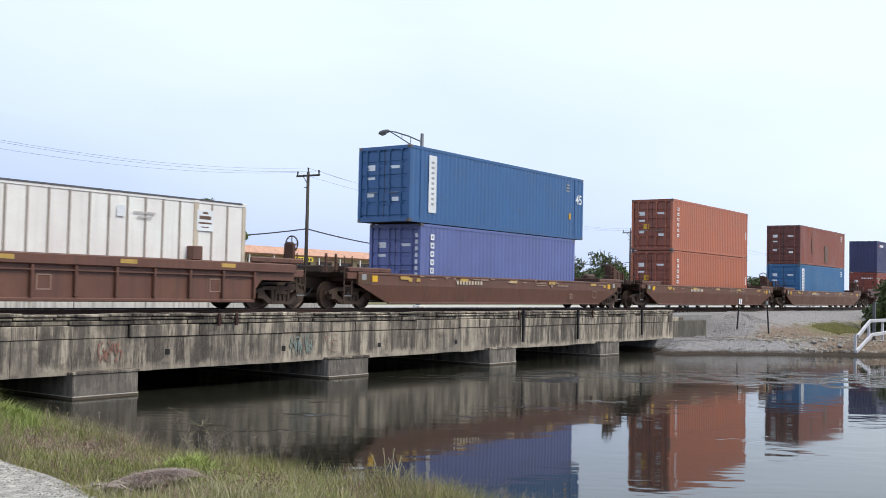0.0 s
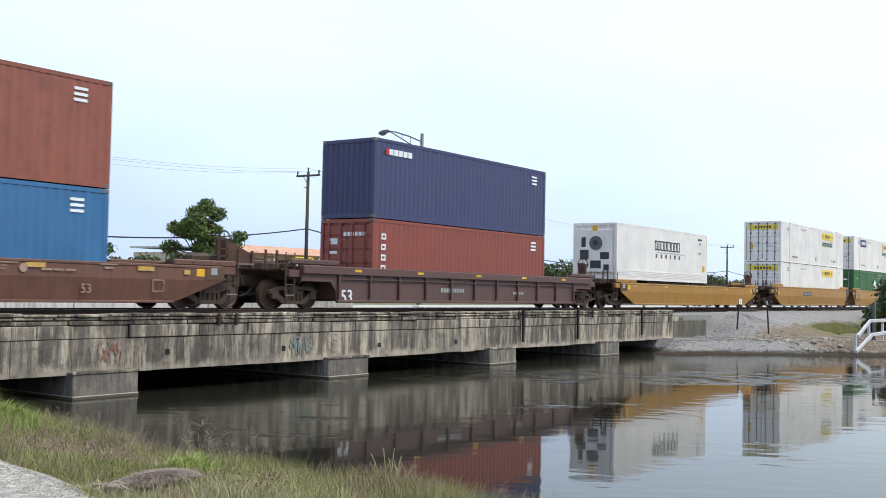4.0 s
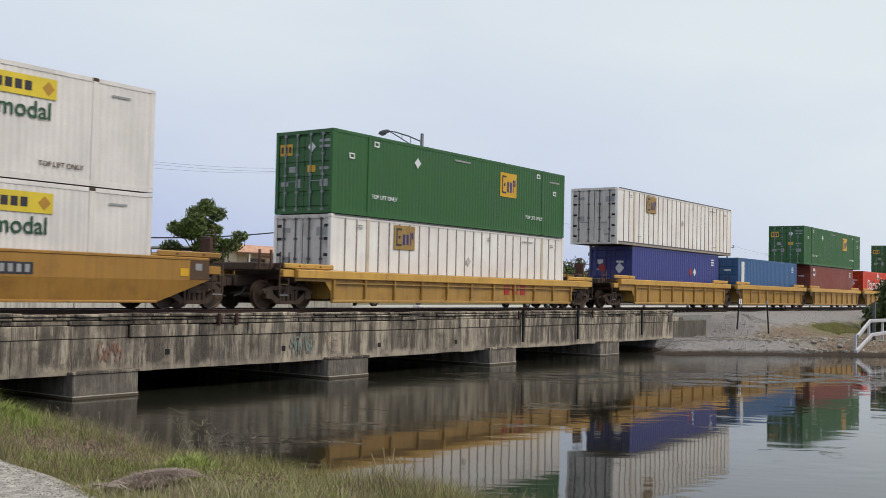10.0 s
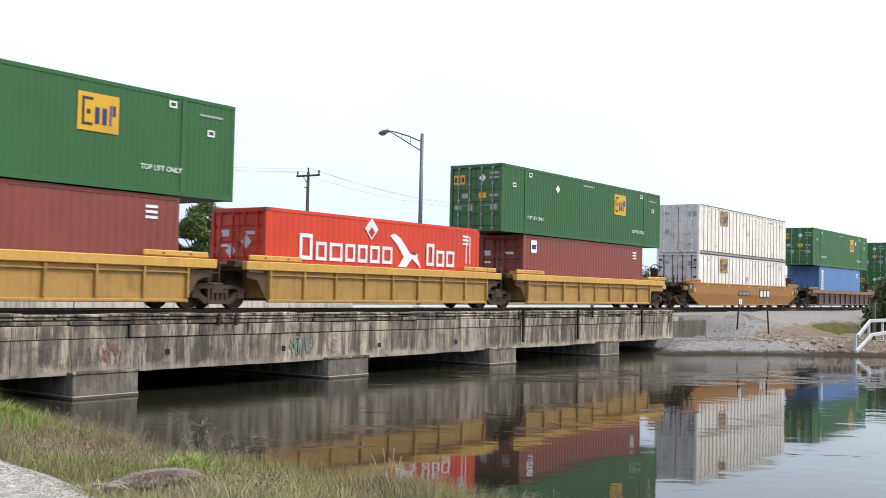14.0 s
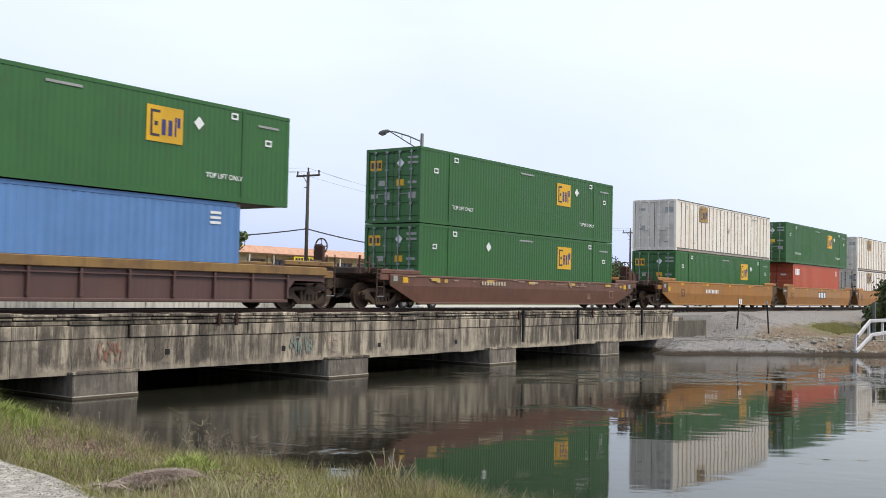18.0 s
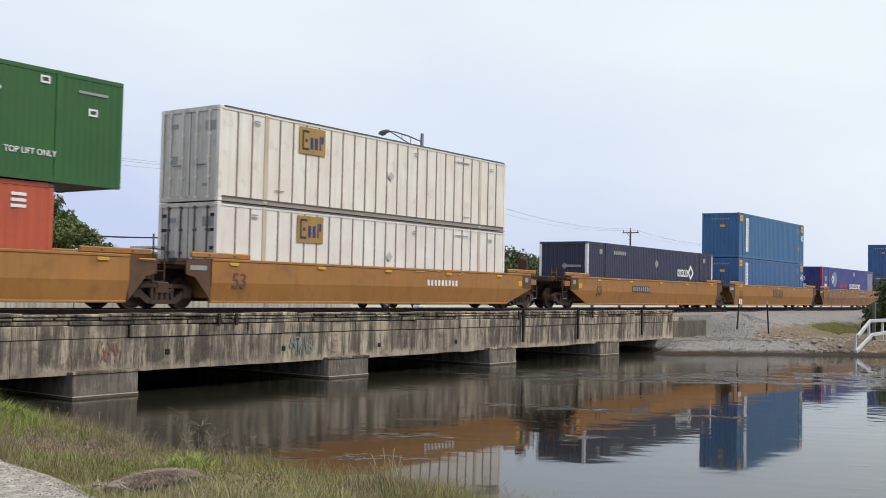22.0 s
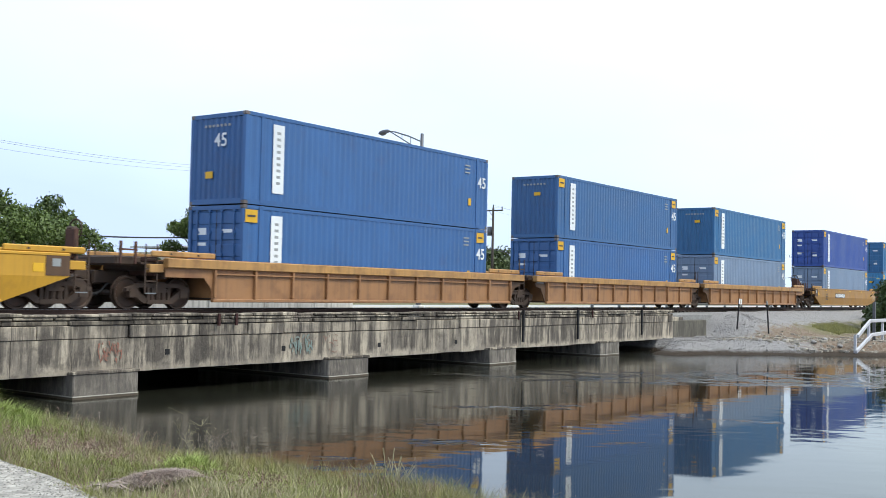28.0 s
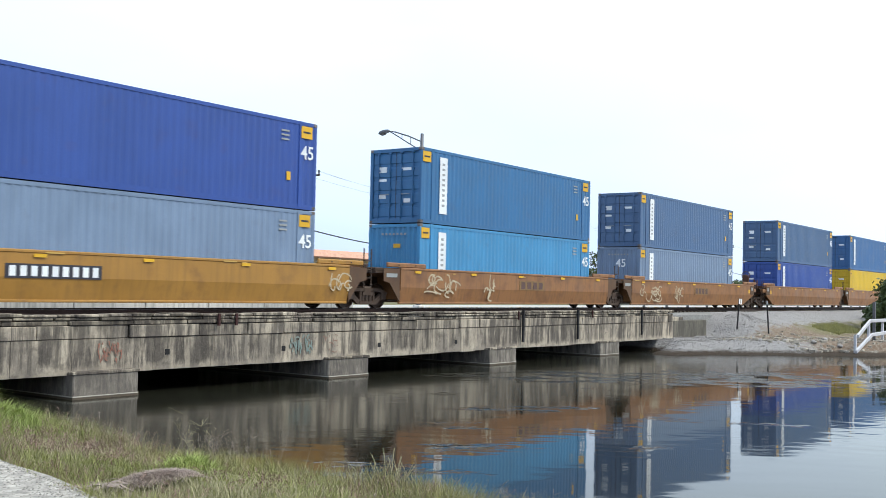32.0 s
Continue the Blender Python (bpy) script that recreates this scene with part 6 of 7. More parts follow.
# yellow ribbed car, then five short ribbed units
u9 = unit(-74.9, "ribbed", "car_gold", "chord_gold", 1.30, SG, "yellow ribbed well car with red lettering", left=-TO, right=TO, patches=0)
car_bars(u9, 3.4, 0.85, 3, 0.52, 0.50, 0.12, "mark_red")
load(white_post53(), -75.0, LOW)
load(green53(True), -75.0, UP)
F = [-53.43 + 15.58 * k for k in range(5)]
for k, s in enumerate(F):
    first, last = k == 0, k == 4
    unit(s, "ribbed", "car_gold", "chord_gold", 1.50, (9.9 if first else 7.79, 9.9 if last else 7.79), R_YEL, well=6.25,
         left=-7.9 if first else None, right=(7.9 if last else 7.79), cl=first, cr=last, patches=0)
c = box40("purple", "purple-blue corrugated sea container with small emblems")
sbox("emblem", 0.34, 0.004, 0.34, P["mark_red"], c["ob"], pose(1.7, -W40 / 2 - 0.006, 1.75, 0, 45, 0))
sbox("emblem", 0.34, 0.004, 0.34, P["mark_white"], c["ob"], pose(2.3, -W40 / 2 - 0.006, 1.75, 0, 45, 0))
sbox("emblem", 0.004, 0.4, 0.4, P["mark_white"], c["ob"], pose(-L40 / 2 + 0.038, -0.5, 1.75, 45, 0, 0))
sbox("emblem", 0.004, 0.4, 0.4, P["mark_red"], c["ob"], pose(-L40 / 2 + 0.038, 0.5, 1.75, 45, 0, 0))
load(c, F[0], LOW)
load(white_post53(), F[0], UP)
c = box40("blue", "blue corrugated sea container with a white name strip, riding alone")
face_mark(c, 0.85, 1.6, 0.55, 2.1, "mark_white", name="name_strip")
load(c, F[1], LOW)
for k, s in ((2, F[2]), (4, F[4])):
    c = box40("brickred", "brown-red corrugated sea container with a small white emblem")
    face_mark(c, 0.9, 2.4, 0.5, 0.55, "mark_white", name="emblem")
    face_mark(c, 0.9, 2.38, 0.36, 0.2, "mark_dark", name="marking_bar", lift=0.004)
    face_mark(c, 0.5, 1.1, 0.42, 0.4, "lamp_yellow", "end", "", "notice", 0.0)
    load(c, s, LOW)
    load(green53(True), s, UP)
c = box40("red", "bright red sea container with large white lettering")
glyphs(c, 1.55, 1.72, (0.62,), 0.86, 0.0, 0.13, "mark_white")
glyphs(c, 2.34, 1.60, (0.54, 0.66, 0.52, 0.52, 0.54, 0.58), 0.62, 0.15, 0.115, "mark_white")
glyphs(c, 8.55, 1.72, (0.50,), 0.86, 0.0, 0.13, "mark_white")
glyphs(c, 9.2, 1.60, (0.52, 0.54), 0.62, 0.14, 0.115, "mark_white")
for o in (11.25, 11.5):
    face_mark(c, o, 2.0, 0.06, 1.1, "mark_white", name="marking_bar")
bm = bmesh.new()
prism(bm, [(-1.0, 0.62), (-0.75, 0.72), (-0.35, 0.55), (0.25, 0.0), (0.75, -0.05), (0.55, 0.12), (0.95, -0.55), (0.35, -0.16), (0.0, -0.5), (-0.5, -0.5), (-0.15, -0.12), (-0.55, 0.3)], "y", -0.004, 0)
part("swoosh", bm, P["mark_white"], c["ob"], "white swoosh emblem", pose(1.2, -W40 / 2 - 0.004, 1.7))
sbox("emblem", 0.26, 0.004, 0.26, P["mark_red"], c["ob"], pose(-0.85, -W40 / 2 - 0.010, 2.38, 0, 45, 0))
sbox("emblem", 0.54, 0.004, 0.54, P["mark_white"], c["ob"], pose(-0.85, -W40 / 2 - 0.006, 2.5, 0, 45, 0))
sbox("emblem", 0.004, 0.34, 0.34, P["mark_white"], c["ob"], pose(-L40 / 2 + 0.038, -0.35, 1.8, 45, 0, 0))
sbox("emblem", 0.004, 0.34, 0.34, P["mark_white"], c["ob"], pose(-L40 / 2 + 0.038, 0.35, 1.5, 45, 0, 0))
load(c, F[3], LOW)

# single cars in the middle of the train
u15 = unit(30.54, "smooth", "car_ochre", "chord_yellow", 1.50, SG, "orange-ochre smooth-sided well car with a dark name panel", left=-TO, right=TO)
car_bars(u15, -1.0, 0.95, 8, 0.18, 0.22, 0.07, "mark_grey", "mark_dark")
car_bars(u15, 3.05, 0.95, 3, 0.58, 0.38, 0.10, "mark_white", "mark_dark")
load(white_post53(), 30.54, LOW)
load(white_post53("cream-white sheet-and-post container with stained uprights and a faded logo plate", tone="ivory"), 30.54, UP)
unit(53.5, "ribbed", "car_dark", "chord_dull", 1.40, 11.2, "dark brown ribbed well car with a worn yellow chord", well=7.7, left=-9.2, right=9.2, patches=0)
c = box40("steel", "light blue corrugated sea container with a white name strip", False)
face_mark(c, 0.8, 1.55, 0.5, 2.2, "mark_white", name="name_strip")
bars(c, 0.8, 1.6, 8, 0.2, 0.12, 0.1, "mark_grey", upright=True)
load(c, 53.26, LOW)
load(green53(False), 53.26, UP)
unit(76.38, "smooth", "car_brown", "chord_dull", 1.25, SG, S_BROWN, left=-TO, right=TO)
load(green53(True), 76.38, LOW)
load(green53(False), 76.38, UP)

# two sets of three ochre units
G = (100.13, 119.94, 139.44)
for k, s in enumerate(G):
    first, last = k == 0, k == 2
    car = unit(s, "smooth", "car_ochre", "chord_yellow", 1.50, (SG if first else 9.85, SG if last else 9.85), S_YEL, left=-TO if first else None,
               right=(TO if last else 9.8), cl=first, cr=last)
    if k == 1:
        car_bars(car, 0.2, 0.98, 3, 0.58, 0.38, 0.10, "mark_white", "mark_dark")
    else:
        car_bars(car, -2.8 if k == 0 else 3.4, 1.0, 9, 0.16, 0.22, 0.07, "mark_white")
    car_words(car, "53", 0.62, -7.2, 0.85, "car_dark")
load(green53(False), G[0] + 0.25, LOW)
load(white_post53("cream-white sheet-and-post container with stained uprights and a faded logo plate", tone="ivory"), G[0] + 0.25, UP)
c = box40("vermilion", "orange-red corrugated sea container with a white emblem")
bars(c, 0.95, 2.3, 3, 0.30, 0.46, 0.06, "mark_white")
load(c, G[1], LOW)
load(green53(False), G[1], UP)
load(white_post53(), G[2] + 0.1, LOW)
load(white_post53("cream-white sheet-and-post container with stained uprights and a faded logo plate", tone="ivory"), G[2] + 0.1, UP)

K = (163.12, 182.84, 202.35)
for k, s in enumerate(K):
    first, last = k == 0, k == 2
    car = unit(s, "smooth", "car_ochre" if k < 2 else "car_rust", "chord_yellow", 1.50, (SG if first else 9.85, SG if last else 9.85), "rust-stained ochre smooth-sided well car",
               left=-TO if first else None, right=(TO if last else 9.8), cl=first, cr=last)
    if k == 1:
        car_bars(car, 0.1, 0.98, 3, 0.58, 0.38, 0.10, "chord_dull", "car_dark")
    else:
        car_bars(car, -2.4 if k == 0 else 3.4, 1.0, 9, 0.16, 0.22, 0.07, "mark_grey", "mark_dark")
    car_words(car, "53", 0.62, -7.2, 0.85, "car_dark")
c = container("near-black blue container with white corner posts and emblem", L53, HC, W53, "fine", "ink", False, (1.98, L53 - 1.98), "mark_white")
glyphs(c, 10.85, 1.65, (0.24, 0.12, 0.34, 0.28, 0.28), 0.40, 0.05, 0.08, "mark_white")
for r, col in ((0.62, "mark_white"), (0.34, "ink")):
    sbox("emblem", r, 0.004, r, P[col], c["ob"], pose(-L53 / 2 + 12.75, -W53 / 2 - 0.006 - (0.004 if col == "ink" else 0), 1.7, 0, 45, 0))
sbox("hazard_diamond", 0.34, 0.004, 0.34, P["mark_grey"], c["ob"], pose(-L53 / 2 + 8.0, -W53 / 2 - 0.006, 2.05, 0, 45, 0))
bars(c, 3.5, 2.45, 6, 0.18, 0.18, 0.06, "mark_grey")
for u in (1.4, 14.8):
    face_mark(c, u, 2.45, 0.3, 0.24, "mark_grey", name="notice")
face_mark(c, 0.75, 1.7, 0.8, 0.12, "mark_grey", "end", "", "marking_bar")
sbox("emblem", 0.004, 0.24, 0.24, P["mark_grey"], c["ob"], pose(-L53 / 2 - 0.01, -0.1, 1.7, 45, 0, 0))
load(c, K[0], LOW)
load(box45("blue", "blue corrugated sea container with yellow height patches", False), K[1], LOW)
load(box45("teal", "weathered blue sea container with yellow height patches", False), K[1], UP)
c = container("purple-blue container with red corner posts and white lettering", L53, HC, W53, "fine", "purple", False, (1.98, L53 - 1.98), "mark_red")
words(c, "53", 0.5, 1.0, 1.95, "mark_white", label="white painted length mark")
words(c, "53", 0.5, 1.5, 1.95, "mark_white", "end", "white painted length mark")
bm = bmesh.new()
cyl(bm, (0, 0, 0), (0, -0.004, 0), 0.62, n=28)
part("emblem", bm, P["slate"], c["ob"], "pale round emblem", pose(-L53 / 2 + 3.55, -W53 / 2 - 0.004, 1.95))
sbox("emblem", 0.56, 0.004, 0.56, P["mark_white"], c["ob"], pose(-L53 / 2 + 3.0, -W53 / 2 - 0.010, 1.95, 0, 45, 0))
sbox("emblem", 0.26, 0.004, 0.26, P["purple"], c["ob"], pose(-L53 / 2 + 3.0, -W53 / 2 - 0.015, 1.95, 0, 45, 0))
face_mark(c, 1.0, 1.35, 0.6, 0.42, "mark_white", name="notice")
face_mark(c, 1.5, 1.35, 0.6, 0.40, "mark_white", "end", "", "notice")
bars(c, 6.2, 1.42, 6, 0.26, 0.3, 0.08, "mark_red", label="red lettering bar")
glyphs(c, 8.0, 1.45, (0.34, 0.28, 0.32, 0.28, 0.30, 0.28, 0.30, 0.32, 0.16, 0.32), 0.40, 0.07, 0.07, "mark_white")
face_mark(c, 9.5, 2.5, 0.5, 0.34, "mark_grey", name="notice")
face_mark(c, 14.9, 1.6, 1.7, 2.2, "slate", name="end_panel", label="grey end panel")
load(c, K[2], LOW)

u24 = unit(226.19, "smooth", "car_bright", "chord_yellow", 1.45, SG, "bright yellow well car with a red name", left=-TO, right=TO)
car_bars(u24, 2.6, 0.95, 3, 0.44, 0.34, 0.1, "mark_red")
load(box45("greyblue", "grey-blue corrugated sea container with its length on the end", False, forty_five_end=True), 226.19, LOW)
load(box45("mid", "blue corrugated sea container with a white name strip", False), 226.19, UP)

M = (249.51, 269.3, 288.95)
for k, s in enumerate(M):
    first, last = k == 0, k == 2
    unit(s, "ribbed", "car_tan", "chord_tan", 1.47, (SG if first else 9.85, SG if last else 9.85), "rusty ribbed articulated well car with a yellow top chord",
         left=-TO if first else None, right=(TO if last else 9.8), cl=first, cr=last, patches=0)
load(box45("mid", "blue corrugated sea container with yellow height patches"), M[0], LOW)
load(box45("mid", "blue corrugated sea container with its length on the end", False, corner=False, forty_five_end=True), M[0], UP)
load(box45("mid", "blue corrugated sea container with yellow height patches"), M[1], LOW)
load(box45("blue", "blue corrugated sea container with a plain end", False), M[1], UP)
load(box45("slate", "faded grey-blue sea container with a white name strip"), M[2], LOW)
load(box45("teal", "weathered blue sea container with yellow height patches", False), M[2], UP)

N = (312.56, 332.45, 352.27)
for k, s in enumerate(N):
    first, last = k == 0, k == 2
    car = unit(s, "smooth", "car_yellow" if k == 0 else "car_rust", "chord_yellow", 1.50, (SG if first else 9.9, SG if last else 9.9),
               ("yellow smooth-sided well car with white numbers" if k == 0 else "rust-brown smooth-sided well car with spray paint"),
               left=-TO if first else None, right=(TO if last else 9.85), cl=first, cr=last)
    if k == 0:
        car_words(car, "53", 0.7, -6.9, 0.85, "mark_dark")
        car_bars(car, -3.1, 0.98, 9, 0.22, 0.26, 0.08, "mark_white", "mark_dark")
        scrawl(6.6, 8.6, 0.5, 1.35, -1.504, SPRAY_PALE, car, 21, 7, 0.05)
    else:
        scrawl(-7.4, -4.4, 0.35, 1.35, -1.504, SPRAY_PALE, car, 31 + k, 12, 0.06)
        scrawl(-2.9, -1.6, 0.3, 1.5, -1.504, SPRAY_PALE, car, 41 + k, 6, 0.06)
        car_bars(car, 1.0, 1.0, 4, 0.4, 0.3, 0.1, "car_dark", "chord_dull")
load(box45("slate", "faded grey-blue sea container with a white name strip"), N[0], LOW)
load(box45("royal", "royal blue sea container with yellow height patches"), N[0], UP)
load(box45("sky", "light blue corrugated sea container", False), N[1], LOW)
load(box45("teal", "weathered blue sea container with yellow height patches"), N[1], UP)
load(box45("slate", "grey sea container with its length on the end", False, forty_five_end=True), N[2], LOW)
load(box45("greyblue", "slate blue corrugated sea container"), N[2], UP)
Q = (375.33, 395.0)
for k, s in enumerate(Q):
    unit(s, "smooth", "car_rust", "chord_yellow", 1.50, (SG if k == 0 else 9.85, 9.85), "rust-brown smooth-sided well car with spray paint", left=-TO if k == 0 else None, right=9.85, cl=k == 0, cr=False)
load(box45("royal", "dark blue sea container with a white name strip"), Q[0], LOW)
load(box45("greyblue", "slate blue corrugated sea container"), Q[0], UP)
load(box45("yellowbox", "yellow corrugated sea container", True, strip=False), Q[1], LOW)
load(box45("blue", "blue corrugated sea container with a white name strip"), Q[1], UP)


# ---------------------------------------------------------------- trees and bushes
def leaf_cloud(centres, radii, count, size, seed, flat=0.7):
    """Leaves as small folded quads, scattered through clumps; denser towards the skin of each clump."""
    r = np.random.RandomState(seed)
    centres, radii = np.array(centres), np.array(radii)
    w = radii ** 2
    pick = r.choice(len(centres), count, p=w / w.sum())
    d = r.normal(size=(count, 3))
    d /= np.linalg.norm(d, axis=1)[:, None]
    rad = radii[pick] * (0.55 + 0.5 * r.rand(count) ** 0.6) * (1 + 0.18 * r.normal(size=count))
    d[:, 2] *= flat
    c = centres[pick] + d * rad[:, None]
    a = r.normal(size=(count, 3))
    a /= np.linalg.norm(a, axis=1)[:, None]
    b = np.cross(a, r.normal(size=(count, 3)))
    b /= np.linalg.norm(b, axis=1)[:, None]
    s = size * (0.6 + 0.8 * r.rand(count))[:, None]
    v = np.stack([c - a * s, c + b * s * 0.45, c + a * s, c - b * s * 0.45], 1).reshape(-1, 3)
    f = np.arange(count * 4).reshape(-1, 4)
    return v.tolist(), f.tolist()


def tree(name, label, x, y, z, height, spread, seed, count=5200, leaf=0.26, material=None, clumps=16, bare=0.28, fine=1.0):
    ob = empty(name, pose(x, y, z))
    tagged(ob, label, "tree" if name == "tree" else "bush")
    r = random.Random(seed)
    bm = bmesh.new()
    cyl(bm, (0, 0, -0.3), (0.1, 0.05, height * 0.5), 0.16 + height * 0.012, 0.10, 9)
    centres, radii = [], []
    for k in range(clumps):
        a = 2 * math.pi * k / clumps + r.uniform(-0.4, 0.4)
        q = r.uniform(0.03, 1.0) ** 0.85
        h = height * (bare + (1 - bare) * r.uniform(0.12, 0.95) * (1.08 - 0.35 * q))
        p = (spread * q * math.cos(a), spread * q * math.sin(a), h)
        rr = spread * r.uniform(0.22, 0.40) * fine
        centres.append((p[0], p[1], min(p[2], height - rr * 0.65)))
        radii.append(rr)
        if k % 2 == 0:
            cyl(bm, (0.05, 0.02, height * r.uniform(0.2, 0.45)), centres[-1], 0.075, 0.02, 6)
    part("trunk", bm, BARK, ob)
    v, f = leaf_cloud(centres, radii, count, leaf, seed)
    crown = raw("crown", v, f, material or LEAF)
    crown.parent = ob
    return ob


for args in (("broad green tree beyond the road", 34.0, 56.0, 1.7, 6.3, 4.4, 11), ("broad green tree beyond the road", 38.6, 57.5, 1.7, 6.6, 3.6, 12),
             ("bushy tree beside the road", 30.2, 53.0, 1.7, 6.0, 3.6, 18), ("leafy tree beyond the road", 49.9, 56.0, 1.7, 7.1, 2.9, 1536)):
    tree("tree", *args, count=24000, leaf=0.115, clumps=54, bare=0.06, fine=0.62)
for args in (("rounded tree behind the road", 95.8, 75.0, 1.75, 6.0, 3.6, 14), ("wide low tree behind the road", 118.0, 75.5, 1.75, 6.8, 5.0, 15),
             ("wide low tree behind the road", 128.0, 77.0, 1.75, 6.2, 5.4, 16), ("tall tree far behind the road", 156.0, 80.0, 1.75, 7.8, 6.0, 17),
             ("dark conical tree far behind the road", 110.0, 82.0, 1.75, 5.4, 2.0, 19), ("tree far behind the road", 192.7, 82.0, 1.75, 6.6, 5.5, 20),
             ("tree far behind the road", 214.0, 84.0, 1.75, 5.6, 6.0, 22), ("tree far behind the road", 237.0, 82.0, 1.75, 5.4, 5.5, 23),
             ("low tree far behind the road", 62.0, 80.0, 1.75, 3.6, 4.0, 28), ("low tree far behind the road", 70.5, 82.0, 1.75, 3.2, 4.2, 29),
             ("tree far behind the road", 172.0, 84.0, 1.75, 6.2, 6.0, 26), ("low tree behind the road", 142.0, 84.0, 1.75, 5.2, 6.0, 27)):
    tree("tree", *args, count=5200, leaf=0.27, material=LEAF_DARK)
# a loose hedge of far trees closes the view
far_c, far_r = [], []
rh = random.Random(30)
for k in range(150):
    far_c.append((120 + k * 4.4 + rh.uniform(-2, 2), 92 + rh.uniform(-3, 4) + k * 0.35, 2.4 + rh.uniform(0, 2.2)))
    far_r.append(rh.uniform(2.2, 3.6))
v, f = leaf_cloud(far_c, far_r, 12000, 0.9, 31)
tagged(raw("far_woods", v, f, LEAF_DARK), "line of distant green trees along the horizon", "trees", kind="stuff")

# the dense bush by the railing, low bushes by the track
tree("bush", "dense dark green bush on the far shore", 74.3, 15.2, 0.5, 5.6, 2.3, 41, 17000, 0.16, LEAF_DARK, 22, 0.02)
tree("bush", "dense dark green bush beside the railing", 77.5, 14.3, 0.5, 6.0, 3.0, 42, 12000, 0.17, LEAF_DARK, 20, 0.02)
tree("bush", "dense dark green bush by the track", 84.0, 17.2, 1.0, 3.8, 2.6, 43, 8000, 0.17, LEAF_DARK, 18, 0.02)


# ---------------------------------------------------------------- grass and weeds
def blades(name, label, pts, hts, width, lean, material, seed, category="grass"):
    """Bent blades of grass at the given places."""
    r = np.random.RandomState(seed)
    n = len(pts)
    a = r.rand(n) * 2 * np.pi
    side = np.stack([np.cos(a), np.sin(a), np.zeros(n)], 1)
    t = r.rand(n) * 2 * np.pi
    bend = np.stack([np.cos(t), np.sin(t), np.zeros(n)], 1) * (lean * (0.3 + r.rand(n)) * hts)[:, None]
    up = np.array([0, 0, 1.0])
    w = (width * (0.6 + 0.8 * r.rand(n)))[:, None]
    p0 = pts
    p1 = pts + bend * 0.3 + up * (hts * 0.55)[:, None]
    p2 = pts + bend + up * hts[:, None]
    v = np.stack([p0 - side * w, p0 + side * w, p1 + side * w * 0.7, p1 - side * w * 0.7, p2], 1).reshape(-1, 3)
    i = np.arange(n)[:, None] * 5
    quads, tris = (i + [0, 1, 2, 3]).tolist(), (i + [3, 2, 4]).tolist()
    return tagged(raw(name, v.tolist(), quads + tris, material), label, category, kind="stuff")


GRASS_GREEN = mat("fresh_grass", lin(150, 152, 86, 0.75), 0.7, 0, 0.36, 1.1, 8, rnd=0.22, by_island=True)
GRASS_BRIGHT = mat("bright_grass", lin(158, 172, 88, 0.8), 0.7, 0, 0.36, 1.1, 8, rnd=0.25, by_island=True)
GRASS_LIGHT = mat("yellow_green_grass", lin(168, 164, 100, 0.75), 0.7, 0, 0.36, 1.1, 8, rnd=0.25, by_island=True)
GRASS_DRY = mat("dry_grass", lin(190, 180, 142, 0.75), 0.8, 0, 0.2, 0.8, 8, rnd=0.3, by_island=True)
GRASS_BROWN = mat("withered_weeds", lin(154, 126, 112, 0.75), 0.9, 0, 0.2, 0.8, 8, rnd=0.3, by_island=True)


GRASS_MAT = mat("matted_purple_weeds", lin(174, 156, 144), 0.9, 0, 0.25, 3.0, 8, rnd=0.3, by_island=True)


def slab_edge(y):
    return 5.9 + (y - 7.95) * 0.238


def bank_points(n, seed, lo=0.0, power=1.0, patch=None):
    """Places on the near bank between the concrete and the water."""
    r = np.random.RandomState(seed)
    out = []
    y = 2.6 + 19.5 * r.rand(n * 4)
    x0, x1 = slab_edge(y) - 0.1, shore_near(y) + 0.15
    u = r.rand(n * 4) ** power
    x = x0 + (x1 - x0) * (lo + (1 - lo) * u)
    keep = (x > 0.5 * y) & (x < 5 * y) & (x > 4.2)
    if patch is not None:
        keep &= np.array([noise.noise((a * patch, b * patch, seed * 3.7)) for a, b in zip(x, y)]) > -0.02
    x, y = x[keep][:n], y[keep][:n]
    return np.stack([x, y, ground_height(x, y) - 0.01], 1)


rg = np.random.RandomState(50)
p = bank_points(48000, 51)
blades("grass", "short green grass on the near bank", p, 0.04 + 0.08 * rg.rand(len(p)), 0.0036, 0.8, GRASS_GREEN, 52)
p = bank_points(34000, 53, patch=0.55)
blades("grass", "taller fresh green grass in patches", p, 0.06 + 0.18 * rg.rand(len(p)) ** 3, 0.0034, 0.7, GRASS_GREEN, 54)
p = bank_points(28000, 55, patch=0.8)
blades("dry_grass", "pale dry grass among the green", p, 0.05 + 0.20 * rg.rand(len(p)) ** 3, 0.0028, 0.9, GRASS_DRY, 56)
p = bank_points(22000, 57, patch=0.6)
blades("weeds", "brown withered weeds on the bank", p, 0.05 + 0.13 * rg.rand(len(p)) ** 2, 0.0032, 1.0, GRASS_BROWN, 58, "weeds")
p = bank_points(5200, 59, lo=0.78, power=0.6, patch=0.9)
blades("reeds", "thin tall dry grass at the edge of the water", p, 0.14 + 0.42 * rg.rand(len(p)) ** 2.5, 0.0034, 0.5, GRASS_DRY, 60)
p = bank_points(9000, 49, lo=0.74, power=0.7, patch=0.7)
blades("reeds", "tall green grass at the edge of the water", p, 0.14 + 0.34 * rg.rand(len(p)) ** 1.6, 0.0038, 0.5, GRASS_GREEN, 48)
p = bank_points(5000, 47, lo=0.76, power=0.7, patch=1.1)
blades("weeds", "brown branching weeds at the edge of the water", p, 0.12 + 0.34 * rg.rand(len(p)) ** 2, 0.0032, 0.8, GRASS_BROWN, 46, "weeds")
